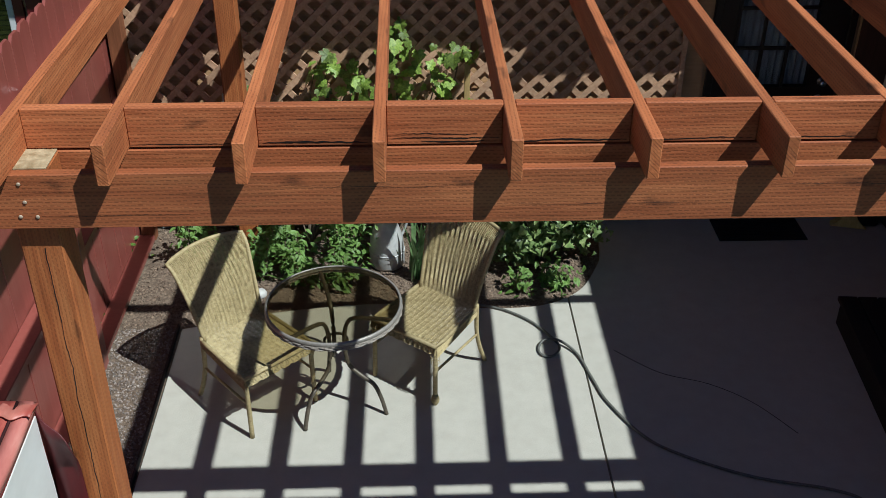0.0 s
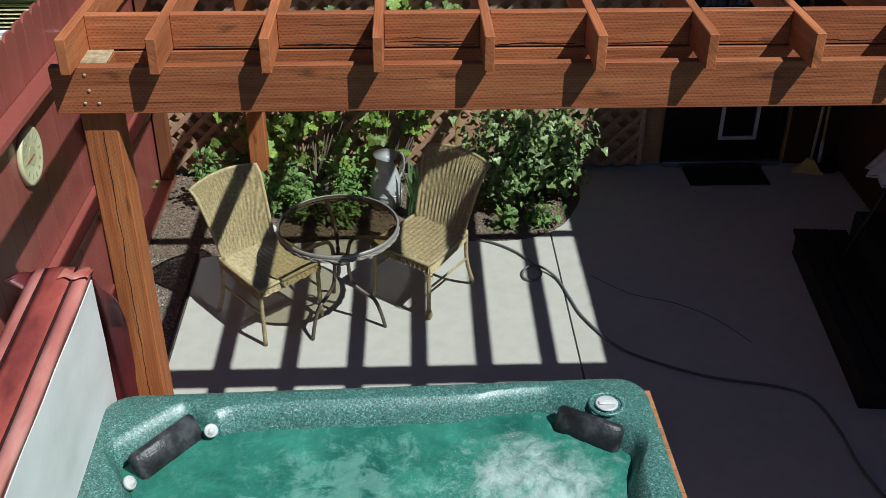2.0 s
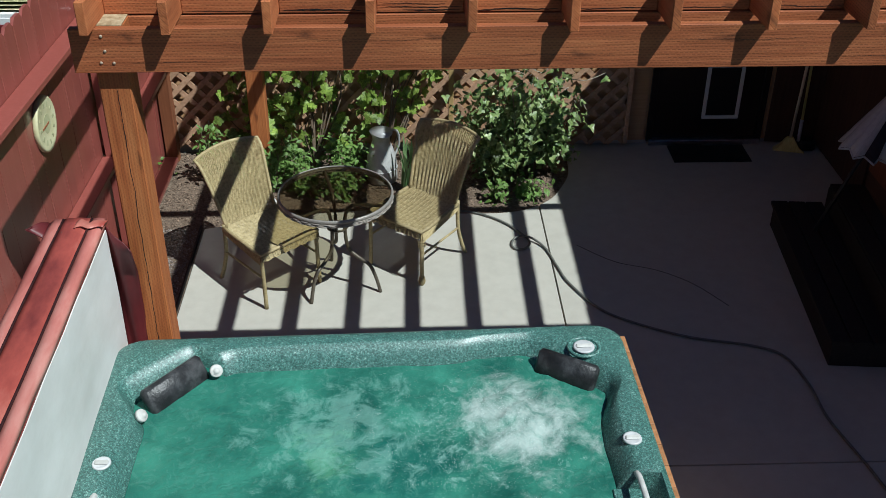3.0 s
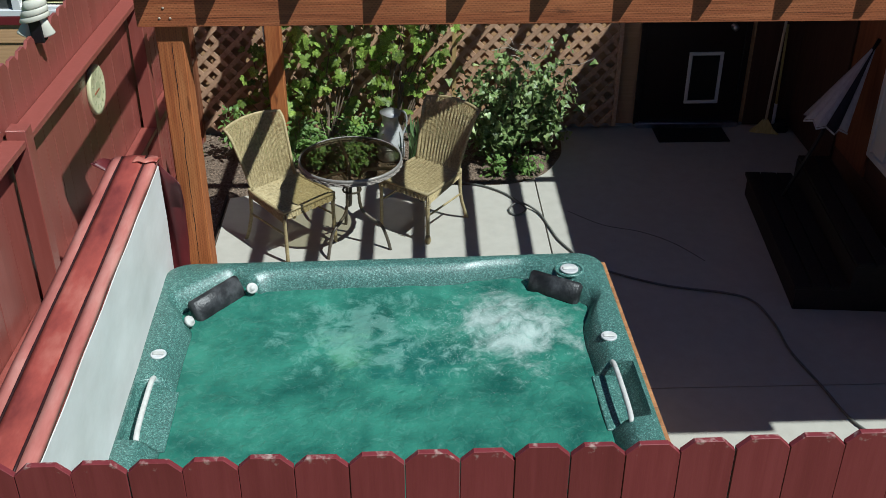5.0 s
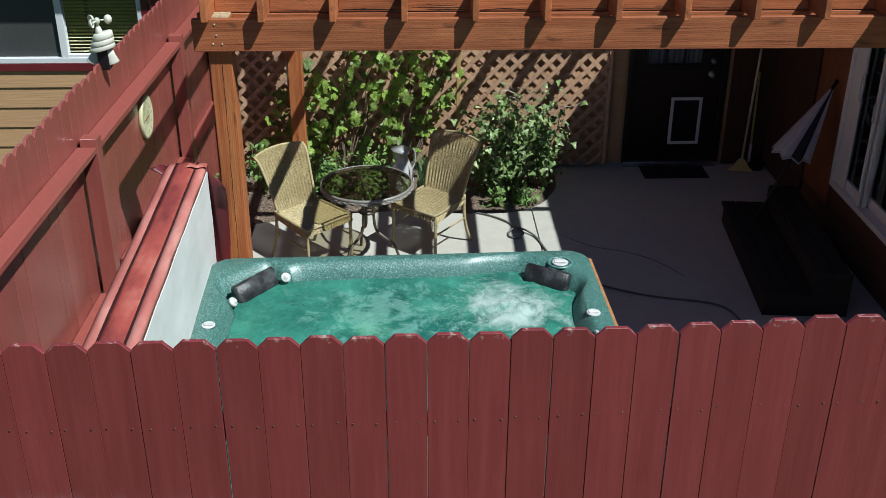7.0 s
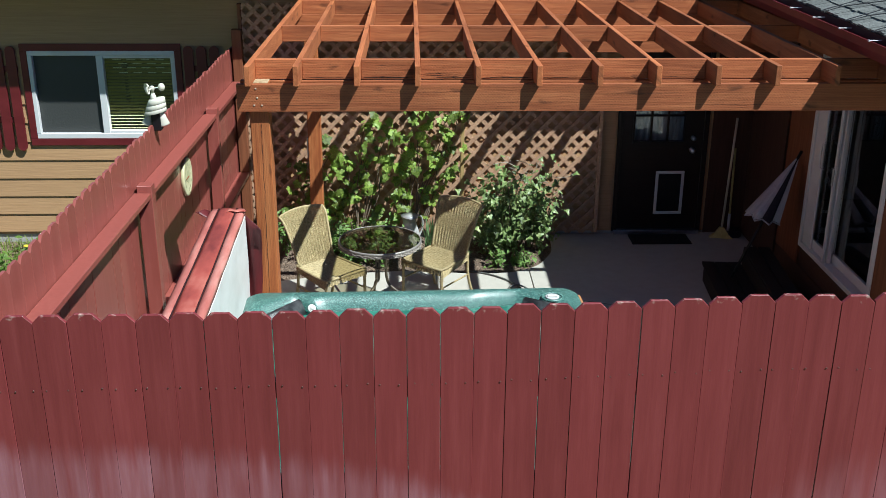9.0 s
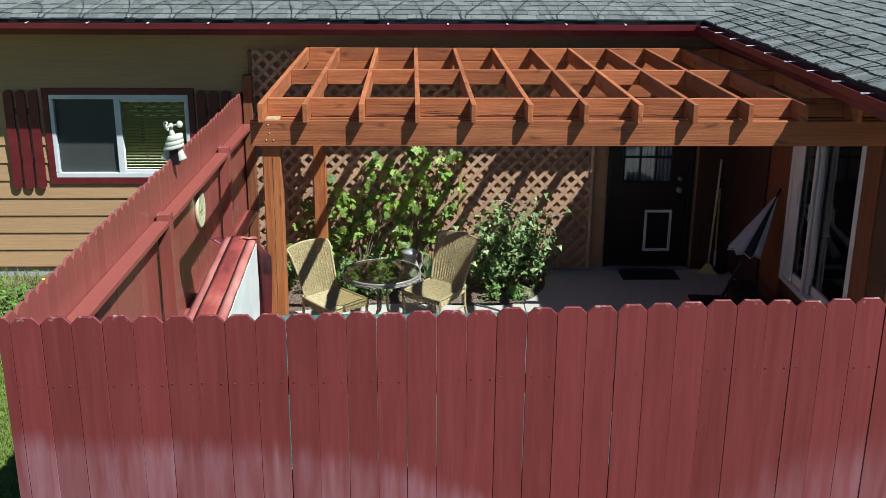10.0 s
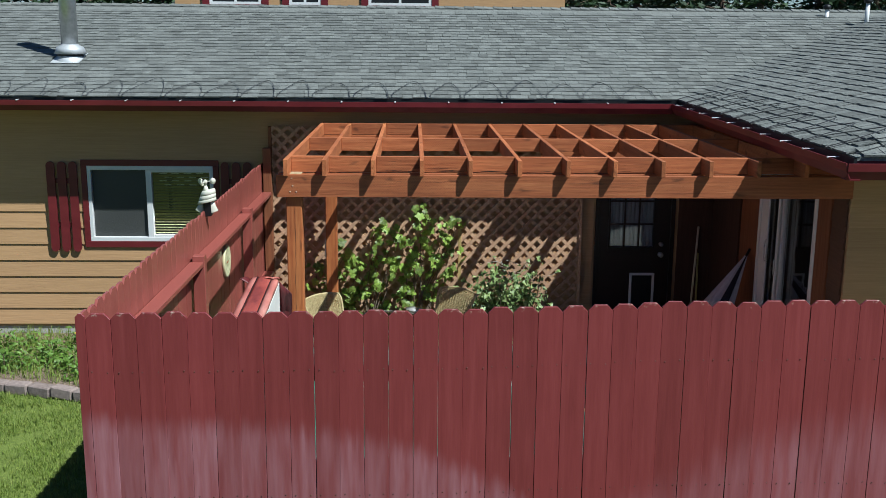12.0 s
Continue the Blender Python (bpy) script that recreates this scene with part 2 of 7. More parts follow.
def chalk(m):
    """Pale mineral film left on the outer fence by sprinklers, in two overlapping arcs, run down in streaks."""
    n, l = m.node_tree.nodes, m.node_tree.links
    shader = n["Principled BSDF"]
    geo = n.new("ShaderNodeNewGeometry")
    sep = n.new("ShaderNodeSeparateXYZ")
    l.new(geo.outputs["Position"], sep.inputs[0])

    def op(kind, a, b):
        k = n.new("ShaderNodeMath")
        k.operation = kind
        for i, v in enumerate((a, b)):
            if isinstance(v, (int, float)):
                k.inputs[i].default_value = v
            else:
                l.new(v, k.inputs[i])
        return k.outputs[0]

    x = sep.outputs["X"]

    def arc(a, b, c, d):
        return op("ADD", a, op("MULTIPLY", x, op("ADD", b, op("MULTIPLY", x, op("ADD", c, op("MULTIPLY", x, d))))))

    info = n.new("ShaderNodeObjectInfo")
    streak = n.new("ShaderNodeTexNoise")
    streak.inputs["Scale"].default_value = 1.0
    streak.inputs["Detail"].default_value = 5
    stretch = n.new("ShaderNodeMapping")
    stretch.inputs["Scale"].default_value = (20, 20, 1.8)
    l.new(geo.outputs["Position"], stretch.inputs["Vector"])
    l.new(stretch.outputs[0], streak.inputs["Vector"])
    ragged = op("MULTIPLY", op("SUBTRACT", streak.outputs["Fac"], 0.5), 0.16)

    def film(edge, soft, top):
        mask = n.new("ShaderNodeMapRange")
        mask.interpolation_type = "SMOOTHSTEP"
        mask.inputs["From Min"].default_value, mask.inputs["From Max"].default_value = -0.03, soft
        mask.inputs["To Max"].default_value = top
        l.new(op("ADD", op("SUBTRACT", edge, sep.outputs["Z"]), ragged), mask.inputs["Value"])
        return mask.outputs["Result"]

    cover_all = op("MAXIMUM", film(arc(1.507, -0.152, -0.154, -0.062), 0.14, 0.5), film(arc(-0.62, 1.336, -0.192, 0.0), 0.35, 0.3))
    fade = op("MULTIPLY", cover_all, op("MULTIPLY", op("MAXIMUM", op("SUBTRACT", op("MULTIPLY", streak.outputs["Fac"], 2.3), 0.5), 0.0), op("ADD", op("MULTIPLY", info.outputs["Random"], 0.7), 0.65)))
    mx = n.new("ShaderNodeMix")
    mx.data_type = "RGBA"
    l.new(fade, mx.inputs["Factor"])
    l.new(shader.inputs["Base Color"].links[0].from_socket, mx.inputs["A"])
    mx.inputs["B"].default_value = (0.33, 0.165, 0.2, 1)
    tips = n.new("ShaderNodeSeparateXYZ")
    obj = n.new("ShaderNodeTexCoord")
    l.new(obj.outputs["Object"], tips.inputs[0])
    chips = n.new("ShaderNodeTexNoise")
    chips.inputs["Scale"].default_value = 38
    chips.inputs["Detail"].default_value = 4
    l.new(geo.outputs["Position"], chips.inputs["Vector"])
    worn = n.new("ShaderNodeMapRange")
    worn.inputs["From Min"].default_value, worn.inputs["From Max"].default_value = 0.0, 0.04
    l.new(op("ADD", tips.outputs["Z"], op("MULTIPLY", op("SUBTRACT", chips.outputs["Fac"], 0.53), 0.2)), worn.inputs["Value"])
    bare = n.new("ShaderNodeMix")
    bare.data_type = "RGBA"
    l.new(worn.outputs["Result"], bare.inputs["Factor"])
    l.new(mx.outputs["Result"], bare.inputs["A"])
    bare.inputs["B"].default_value = (0.42, 0.3, 0.26, 1)
    l.new(bare.outputs["Result"], shader.inputs["Base Color"])


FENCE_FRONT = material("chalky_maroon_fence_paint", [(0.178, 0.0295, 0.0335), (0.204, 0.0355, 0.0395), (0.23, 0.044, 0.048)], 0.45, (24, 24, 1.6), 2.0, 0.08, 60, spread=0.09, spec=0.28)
chalk(FENCE_FRONT)
GLASS = glass_material("window_glass", (0.9, 0.95, 0.93))


def smoked_glass(name, tint):
    """Thin tinted sheet: clear through, glossy at a glance."""
    m = bpy.data.materials.new(name)
    m.use_nodes = True
    n, l = m.node_tree.nodes, m.node_tree.links
    n.remove(n["Principled BSDF"])
    clear = n.new("ShaderNodeBsdfTransparent")
    clear.inputs["Color"].default_value = (*tint, 1)
    gloss = n.new("ShaderNodeBsdfGlossy")
    gloss.inputs["Roughness"].default_value = 0.03
    facing = n.new("ShaderNodeLayerWeight")
    facing.inputs["Blend"].default_value = 0.5
    rim_light = n.new("ShaderNodeMath")
    rim_light.operation = "POWER"
    l.new(facing.outputs["Facing"], rim_light.inputs[0])
    rim_light.inputs[1].default_value = 3.2
    mix = n.new("ShaderNodeMixShader")
    l.new(rim_light.outputs[0], mix.inputs["Fac"])
    l.new(clear.outputs[0], mix.inputs[1])
    l.new(gloss.outputs[0], mix.inputs[2])
    l.new(mix.outputs[0], n["Material Output"].inputs["Surface"])
    return m


SMOKED = smoked_glass("smoked_tabletop_glass", (0.73, 0.71, 0.62))


# ---- mesh helpers ----
def box(bm, x0, x1, y0, y1, z0, z1, bevel=0.0):
    geo = bmesh.ops.create_cube(bm, size=1.0)
    m = Matrix.Translation(((x0 + x1) / 2, (y0 + y1) / 2, (z0 + z1) / 2)) @ Matrix.Diagonal((x1 - x0, y1 - y0, z1 - z0, 1))
    bmesh.ops.transform(bm, matrix=m, verts=geo["verts"])
    if bevel:
        edges = list({e for v in geo["verts"] for e in v.link_edges})
        bmesh.ops.bevel(bm, geom=edges, offset=bevel, segments=1, affect="EDGES")
    return bm


def boxes(*specs, bevel=0.0):
    bm = bmesh.new()
    for s in specs:
        one = bmesh.new()
        box(one, *s, bevel=bevel)
        tmp = bpy.data.meshes.new("tmp")
        one.to_mesh(tmp)
        one.free()
        bm.from_mesh(tmp)
        bpy.data.meshes.remove(tmp)
    return bm


def finish(bm, name, mat, smooth=False):
    me = bpy.data.meshes.new(name)
    bm.normal_update()
    bm.to_mesh(me)
    bm.free()
    me.materials.append(mat)
    if smooth:
        for p in me.polygons:
            p.use_smooth = True
    return me


def part(name, bm, mat, parent, label="", smooth=False):
    ob = new(name, finish(bm, name, mat, smooth))
    ob.parent = parent
    if label:
        ob["label"] = label
    return ob


def piece(name, me, parent, m, label=""):
    ob = new(name, me)
    ob.parent = parent
    ob.matrix_basis = m
    if label:
        ob["label"] = label
    return ob


def thing(name, label, category, group="", kind="", at=None):
    ob = new(name)
    ob.empty_display_size = 0.1
    if at is not None:
        ob.matrix_basis = at
    return tagged(ob, label, category, group, kind)


def solid(name, bm, mat, label, category, group="", kind="", smooth=False):
    return tagged(new(name, finish(bm, name, mat, smooth)), label, category, group, kind)


def tube(bm, points, radius, sides=8, closed=False):
    """A round bar of one radius, or of one per point, along the points."""
    pts = [Vector(p) for p in points]
    radii = radius if isinstance(radius, (list, tuple)) else [radius] * len(pts)
    rings = []
    up = Vector((0.03, 0.05, 1)).normalized()
    for i, p in enumerate(pts):
        a = pts[(i - 1) % len(pts)] if closed or i else p
        b = pts[(i + 1) % len(pts)] if closed or i < len(pts) - 1 else p
        d = (b - a).normalized()
        side = d.cross(up)
        if side.length < 0.1:
            side = d.cross(Vector((0, 1, 0)))
        side.normalize()
        top = side.cross(d)
        rings.append([bm.verts.new(p + (side * math.cos(k * math.tau / sides) + top * math.sin(k * math.tau / sides)) * radii[i]) for k in range(sides)])
    n = len(rings)
    for i in range(n if closed else n - 1):
        a, b = rings[i], rings[(i + 1) % n]
        for k in range(sides):
            bm.faces.new((a[k], a[(k + 1) % sides], b[(k + 1) % sides], b[k]))
    if not closed:
        bm.faces.new(rings[0][::-1])
        bm.faces.new(rings[-1])
    return bm


def smooth_line(points, steps=6, closed=False):
    """Catmull-Rom line through the points."""
    p = [Vector(q) for q in points]
    out = []
    n = len(p)
    for i in range(n if closed else n - 1):
        a, b, c, d = (p[(i + k) % n] if closed else p[min(max(i + k, 0), n - 1)] for k in (-1, 0, 1, 2))
        for s in range(steps):
            u = s / steps
            out.append(0.5 * ((2 * b) + (c - a) * u + (2 * a - 5 * b + 4 * c - d) * u * u + (3 * b - a - 3 * c + d) * u ** 3))
    if not closed:
        out.append(p[-1])
    return out


def lathe(bm, profile, sides=24, centre=(0, 0, 0), cap=True):
    cx, cy, cz = centre
    rings = [[bm.verts.new((cx + r * math.cos(k * math.tau / sides), cy + r * math.sin(k * math.tau / sides), cz + z)) for k in range(sides)] for r, z in profile]
    for a, b in zip(rings, rings[1:]):
        for k in range(sides):
            bm.faces.new((a[k], a[(k + 1) % sides], b[(k + 1) % sides], b[k]))
    if cap:
        bm.faces.new(rings[0][::-1])
        bm.faces.new(rings[-1])
    return bm


def thicken(bm, t):
    """Turns a sheet into a slab by a second skin t behind it and a rim."""
    bm.normal_update()
    bm.verts.index_update()
    front = list(bm.faces)
    rim = [e for e in bm.edges if e.is_boundary]
    back = {v: bm.verts.new(v.co - v.normal * t) for v in list(bm.verts)}
    walls = []
    for e in rim:
        lp = e.link_loops[0]
        walls.append((lp.vert, lp.link_loop_next.vert))
    for f in front:
        bm.faces.new([back[v] for v in reversed(f.verts)])
    for a, b in walls:
        bm.faces.new((b, a, back[a], back[b]))
    return bm


def prism(bm, outline, z0, z1):
    """An upright slab over an outline in x and y."""
    low = [bm.verts.new((x, y, z0)) for x, y in outline]
    high = [bm.verts.new((x, y, z1)) for x, y in outline]
    bm.faces.new(low[::-1])
    bm.faces.new(high)
    n = len(low)
    for i in range(n):
        bm.faces.new((low[i], low[(i + 1) % n], high[(i + 1) % n], high[i]))
    bmesh.ops.recalc_face_normals(bm, faces=bm.faces)
    return bm


# ---- ground, slab, bed ----
bm = bmesh.new()
bmesh.ops.create_grid(bm, x_segments=2, y_segments=2, size=400)
ground = solid("ground", bm, GRASS_SOIL, "green lawn ground reaching to the horizon", "ground", kind="structure")
ground.location.z = -0.16

bed_edge = smooth_line([(-0.9, 5.55, 0), (-0.3, 5.72, 0), (0.4, 5.8, 0), (1.03, 5.73, 0), (1.46, 5.75, 0), (1.73, 5.91, 0), (1.88, 6.16, 0), (1.96, 6.4, 0), (2.0, 6.9, 0)], 5)
edge_xy = [(p.x, p.y) for p in bed_edge]
JOINT = 1.652


def cut_y(x):
    for (x0, y0), (x1, y1) in zip(edge_xy, edge_xy[1:]):
        if x0 <= x <= x1:
            return y0 + (y1 - y0) * (x - x0) / (x1 - x0)
    return edge_xy[-1][1]


left_slab = [(-0.925, 0.0), (JOINT - 0.006, 0.0), (JOINT - 0.006, cut_y(JOINT))] + [(x, y) for x, y in reversed(edge_xy) if x < JOINT - 0.03]
right_slab_far = [(JOINT + 0.006, 2.966), (4.2, 2.966), (4.2, 6.9), (2.0, 6.9)] + [(x, y) for x, y in reversed(edge_xy[:-1]) if x > JOINT + 0.03] + [(JOINT + 0.006, cut_y(JOINT))]
right_slab_near = [(JOINT + 0.006, -0.05), (4.9, -0.05), (4.9, 2.954), (JOINT + 0.006, 2.954)]
patio = thing("patio", "pale broom-finished concrete patio slab with joints", "patio", kind="structure")
for o in (left_slab, right_slab_far, right_slab_near):
    part("slab", prism(bmesh.new(), o, -0.12, 0.0), CONCRETE, patio)
solid("patio_base", boxes((-1.45, 4.9, -0.04, 6.88, -0.15, -0.03)), SOIL, "dark mulch and soil under and beside the patio", "soil", kind="structure")

# ---- front fence ----
NAIL = material("rusty_nail_head", [(0.09, 0.035, 0.035), (0.26, 0.14, 0.12)], 0.6, (9, 9, 9), 40, spread=0.3)
PITCH = 0.1446


def fence_top(x):
    return 2.218 + 0.01 * (x - 0.3) + 0.024 * min(max(x - 0.45, 0.0), 1.5)


def board_mesh(name, width, top, bottom, thick, mat, along_y=False, ear=0.034):
    """Dog-eared picket with its foot at z = bottom."""
    bm = bmesh.new()
    w = width / 2
    o = [(-w, bottom), (w, bottom), (w, top - ear), (w - ear, top), (-w + ear, top), (-w, top - ear)]
    a = [bm.verts.new((x, -thick / 2, z)) for x, z in o]
    b = [bm.verts.new((x, thick / 2, z)) for x, z in o]
    bm.faces.new(a)
    bm.faces.new(b[::-1])
    for i in range(6):
        bm.faces.new((a[i], b[i], b[(i + 1) % 6], a[(i + 1) % 6]))
    bmesh.ops.recalc_face_normals(bm, faces=bm.faces)
    bmesh.ops.bevel(bm, geom=[e for e in bm.edges if abs(e.verts[0].co.y - e.verts[1].co.y) < 1e-6], offset=0.0015, segments=1, affect="EDGES")
    return finish(bm, name, mat)


rng = random.Random(4)
front_fence = thing("fence", "maroon painted dog-eared picket fence, chalky stains low down", "fence", kind="structure")
picket = board_mesh("picket", PITCH - 0.0015, 0, -2.3, 0.018, FENCE)
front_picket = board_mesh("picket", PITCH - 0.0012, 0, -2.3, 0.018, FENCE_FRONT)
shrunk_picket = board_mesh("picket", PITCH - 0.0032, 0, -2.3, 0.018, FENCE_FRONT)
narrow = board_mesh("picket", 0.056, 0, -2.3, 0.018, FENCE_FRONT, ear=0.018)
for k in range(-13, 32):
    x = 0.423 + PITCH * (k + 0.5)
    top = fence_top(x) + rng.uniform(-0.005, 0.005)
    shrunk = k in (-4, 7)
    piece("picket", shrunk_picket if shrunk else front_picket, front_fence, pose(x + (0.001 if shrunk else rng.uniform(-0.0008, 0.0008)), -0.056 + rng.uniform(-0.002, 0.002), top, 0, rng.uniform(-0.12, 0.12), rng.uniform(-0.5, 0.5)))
piece("picket", narrow, front_fence, pose(-1.486, -0.056, 2.198))
nails = bmesh.new()
for k in range(-13, 32):
    x = 0.423 + PITCH * (k + 0.5)
    for z in (1.835, 1.05):
        for d in (-0.045, 0.042):
            lathe(nails, [(0.0036, 0.0), (0.0036, 0.0018), (0.0016, 0.0025)], 7, (x + d + rng.uniform(-0.006, 0.006), -(z + fence_top(x) - 2.19 + rng.uniform(-0.006, 0.006)), 0.0655))
bmesh.ops.transform(nails, matrix=pose(0, 0, 0, 90), verts=nails.verts)
for v in nails.verts:
    v.co.z = -v.co.z if v.co.z < 0 else v.co.z
nail_part = part("nails", nails, NAIL, front_fence)
tagged(nail_part, kind="stuff")
for z in (0.35, 1.05, 1.83):
    part("rail", boxes((-1.44, 4.95, -0.045, -0.007, z - 0.045, z + 0.045), bevel=0.003), FENCE, front_fence)

# ---- side fence ----
side_fence = thing("fence", "maroon picket fence with posts and flat rails towards the patio", "fence", kind="structure", at=pose(-1.497, 0, 0, 0, 0, -0.62))
for k in range(48):
    y = -0.03 + PITCH * (k + 0.5)
    piece("picket", picket, side_fence, pose(rng.uniform(-0.0008, 0.0008), y, 2.182 - 0.009 * y + rng.uniform(-0.008, 0.008), rng.uniform(-0.15, 0.15), 0, 90 + rng.uniform(-0.25, 0.25)))
post_ys = [0.42, 2.79, 5.22]
for y in post_ys:
    part("post", boxes((0.03, 0.132, y - 0.048, y + 0.048, -0.15, 1.935 - 0.016 * y), bevel=0.004), FENCE, side_fence)
spans = [(0.0, 0.37), (0.47, 2.74), (2.84, 5.17), (5.27, 6.698)]
part("end_post", boxes((0.028, 0.128, 6.702, 6.79, -0.15, 2.31), bevel=0.004), BROWN_TRIM, side_fence, "dark brown stained end post by the house wall")
for z in (0.13, 0.9, 1.885):
    for a, b in spans:
        rail = boxes((0.011, 0.126, a, b, z - 0.04, z), bevel=0.004)
        for v in rail.verts:
            v.co.z -= 0.016 * v.co.y
        part("rail", rail, FENCE, side_fence)

# ---- pergola ----
pergola = thing("pergola", "reddish-brown stained timber pergola with rafters and double beams", "pergola")


def timber(name, x0, x1, y0, y1, z0, z1, mat, bevel=0.003, label=""):
    return part(name, boxes((x0, x1, y0, y1, z0, z1), bevel=bevel), mat, pergola, label)


RAFTER = [-0.645, -0.323, 0.083, 0.492, 0.9, 1.312, 1.722] + [0.492 + 0.4064 * (k - 4) for k in range(8, 14)]
FALL = 0.0157
timber("beam", -0.735, 4.19, 2.877, 2.915, 2.375, 2.565, WOOD_X)
timber("beam", -0.735, 4.19, 3.055, 3.093, 2.375, 2.555, WOOD_X)
timber("post", -0.662, -0.527, 2.917, 3.053, 0.0, 2.56, WOOD_Z, 0.006)
timber("beam", -0.735, 4.19, 6.41, 6.448, 2.33, 2.51, WOOD_X)
# lower rear board, out of view, added to shade the lattice's right part
timber("beam", 1.93, 4.19, 6.41, 6.448, 2.13, 2.327, WOOD_X)
timber("post", -0.63, -0.495, 6.45, 6.585, -0.05, 2.5, WOOD_Z, 0.006)
for x in RAFTER:
    joist = boxes((x - 0.019, x + 0.019, 2.795, 6.6, 2.566, 2.704), bevel=0.003)
    for v in joist.verts:
        v.co.z -= FALL * (v.co.y - 2.8)
    part("rafter", joist, WOOD, pergola)
for a, b in zip(RAFTER, RAFTER[1:]):
    timber("block", a + 0.0195, b - 0.0195, 3.057, 3.095, 2.562, 2.7, WOOD_X)
    timber("block", a + 0.0195, b - 0.0195, 4.651, 4.689, 2.545, 2.676, WOOD_X)
    timber("block", a + 0.0195, b - 0.0195, 6.41, 6.448, 2.514, 2.647, WOOD_X)

BOLT = material("dull_plated_bolt", [(0.36, 0.27, 0.19), (0.58, 0.46, 0.34)], 0.5, (90, 90, 90), 3, 0.05, metal=0.2)
# bolts, bare post top and the long split in the front post
for x, z in ((-0.604, 2.534), (-0.597, 2.471), (-0.62, 2.42), (-0.568, 2.419)):
    bolt = lathe(bmesh.new(), [(0.0065, 0.0), (0.0065, 0.002), (0.005, 0.0035), (0.002, 0.004)], 12)
    bmesh.ops.transform(bolt, matrix=pose(x, 2.8765, z, 90), verts=bolt.verts)
    part("bolt", bolt, BOLT, pergola, "zinc-plated bolt head", True)
part("post_top", boxes((-0.66, -0.529, 2.92, 3.05, 2.5605, 2.566), bevel=0.001), PALE_WOOD, pergola, "bare weathered end grain")
split = bmesh.new()
q = random.Random(3)
left, right = [], []
for i in range(90):
    z = 0.3 + 1.98 * i / 89
    x = -0.598 + 0.008 * noise.noise((z * 7, 0, 3)) + 0.004 * noise.noise((z * 31, 0, 8)) + 0.01 * (z - 1)
    w = 0.0005 + 0.0011 * (1.0 + noise.noise((z * 9, 4, 0)))
    left.append(split.verts.new((x - w, 2.9166, z)))
    right.append(split.verts.new((x + w, 2.9166, z)))
for i in range(89):
    split.faces.new((left[i], right[i], right[i + 1], left[i + 1]))
part("drying_crack", split, DARK, pergola)


def crack(xa, xb, z, y, wide, seed):
    """A ragged dark split running along a board's face, tapering at both ends."""
    bm = bmesh.new()
    low, high = [], []
    for i in range(41):
        u = i / 40
        x = xa + (xb - xa) * u
        mid = z + 0.007 * noise.noise((x * 6, seed, 1)) + 0.003 * noise.noise((x * 40, seed, 5))
        w = wide * math.sin(math.pi * (0.04 + 0.92 * u)) ** 0.5 * (0.55 + 0.9 * abs(noise.noise((x * 18, seed, 9))))
        low.append(bm.verts.new((x, y, mid - w)))
        high.append(bm.verts.new((x, y, mid + w)))
    for i in range(40):
        bm.faces.new((low[i], low[i + 1], high[i + 1], high[i]))
    part("drying_crack", bm, DARK, pergola)


for xa, xb, z, wide, seed in ((0.12, 0.46, 2.575, 0.0035, 1), (0.53, 0.87, 2.585, 0.0025, 2), (0.54, 0.8, 2.6, 0.0018, 3), (0.62, 0.86, 2.572, 0.003, 4), (0.93, 1.28, 2.572, 0.004, 5),
                              (1.35, 1.69, 2.573, 0.0022, 6), (1.76, 2.05, 2.574, 0.002, 7), (-0.29, 0.05, 2.573, 0.0018, 8), (0.2, 0.42, 2.655, 0.0012, 9), (2.2, 2.5, 2.575, 0.002, 10)):
    crack(xa, xb, z, 3.0558, wide, seed)
for xa, xb, z, wide, seed in ((-0.5, -0.1, 2.42, 0.001, 11), (0.2, 0.75, 2.51, 0.0009, 12), (0.9, 1.5, 2.44, 0.0009, 13), (1.7, 2.3, 2.5, 0.001, 14), (2.4, 2.9, 2.42, 0.0009, 15)):
    crack(xa, xb, z, 2.8756, wide, seed)
part("hinge_plate", boxes((-0.642, -0.6305, 6.455, 6.485, 1.02, 1.24), bevel=0.001), STEEL, pergola)

# ---- house walls ----
LAP = 0.205


def lap_board(length, mat):
    """Wedge-shaped siding board, its face towards -y, foot at z = 0."""
    bm = bmesh.new()
    o = [(0.0, 0.0), (-0.022, 0.0), (-0.022, 0.004), (-0.007, LAP + 0.02), (0.0, LAP + 0.02)]
    a = [bm.verts.new((0, y, z)) for y, z in o]
    b = [bm.verts.new((length, y, z)) for y, z in o]
    bm.faces.new(a)
    bm.faces.new(b[::-1])
    for i in range(5):
        bm.faces.new((a[i], b[i], b[(i + 1) % 5], a[(i + 1) % 5]))
    bmesh.ops.recalc_face_normals(bm, faces=bm.faces)
    return finish(bm, "siding_board", mat)


def clad(parent, length, holes, turn, first=0.06, last=2.7, mat=SIDING):
    """Rows of siding along a wall's local x axis, leaving the holes (x0, x1, z0, z1) free."""
    z = first
    while z < last:
        spans = [(0.0, length)]
        for x0, x1, z0, z1 in holes:
            if z + LAP > z0 + 0.02 and z < z1 - 0.02:
                spans = [s for a, b in spans for s in ((a, min(b, x0)), (max(a, x1), b)) if s[1] - s[0] > 0.01]
        for a, b in spans:
            piece("siding_board", lap_board(b - a, mat), parent, turn @ pose(a, 0, z))
        z += LAP


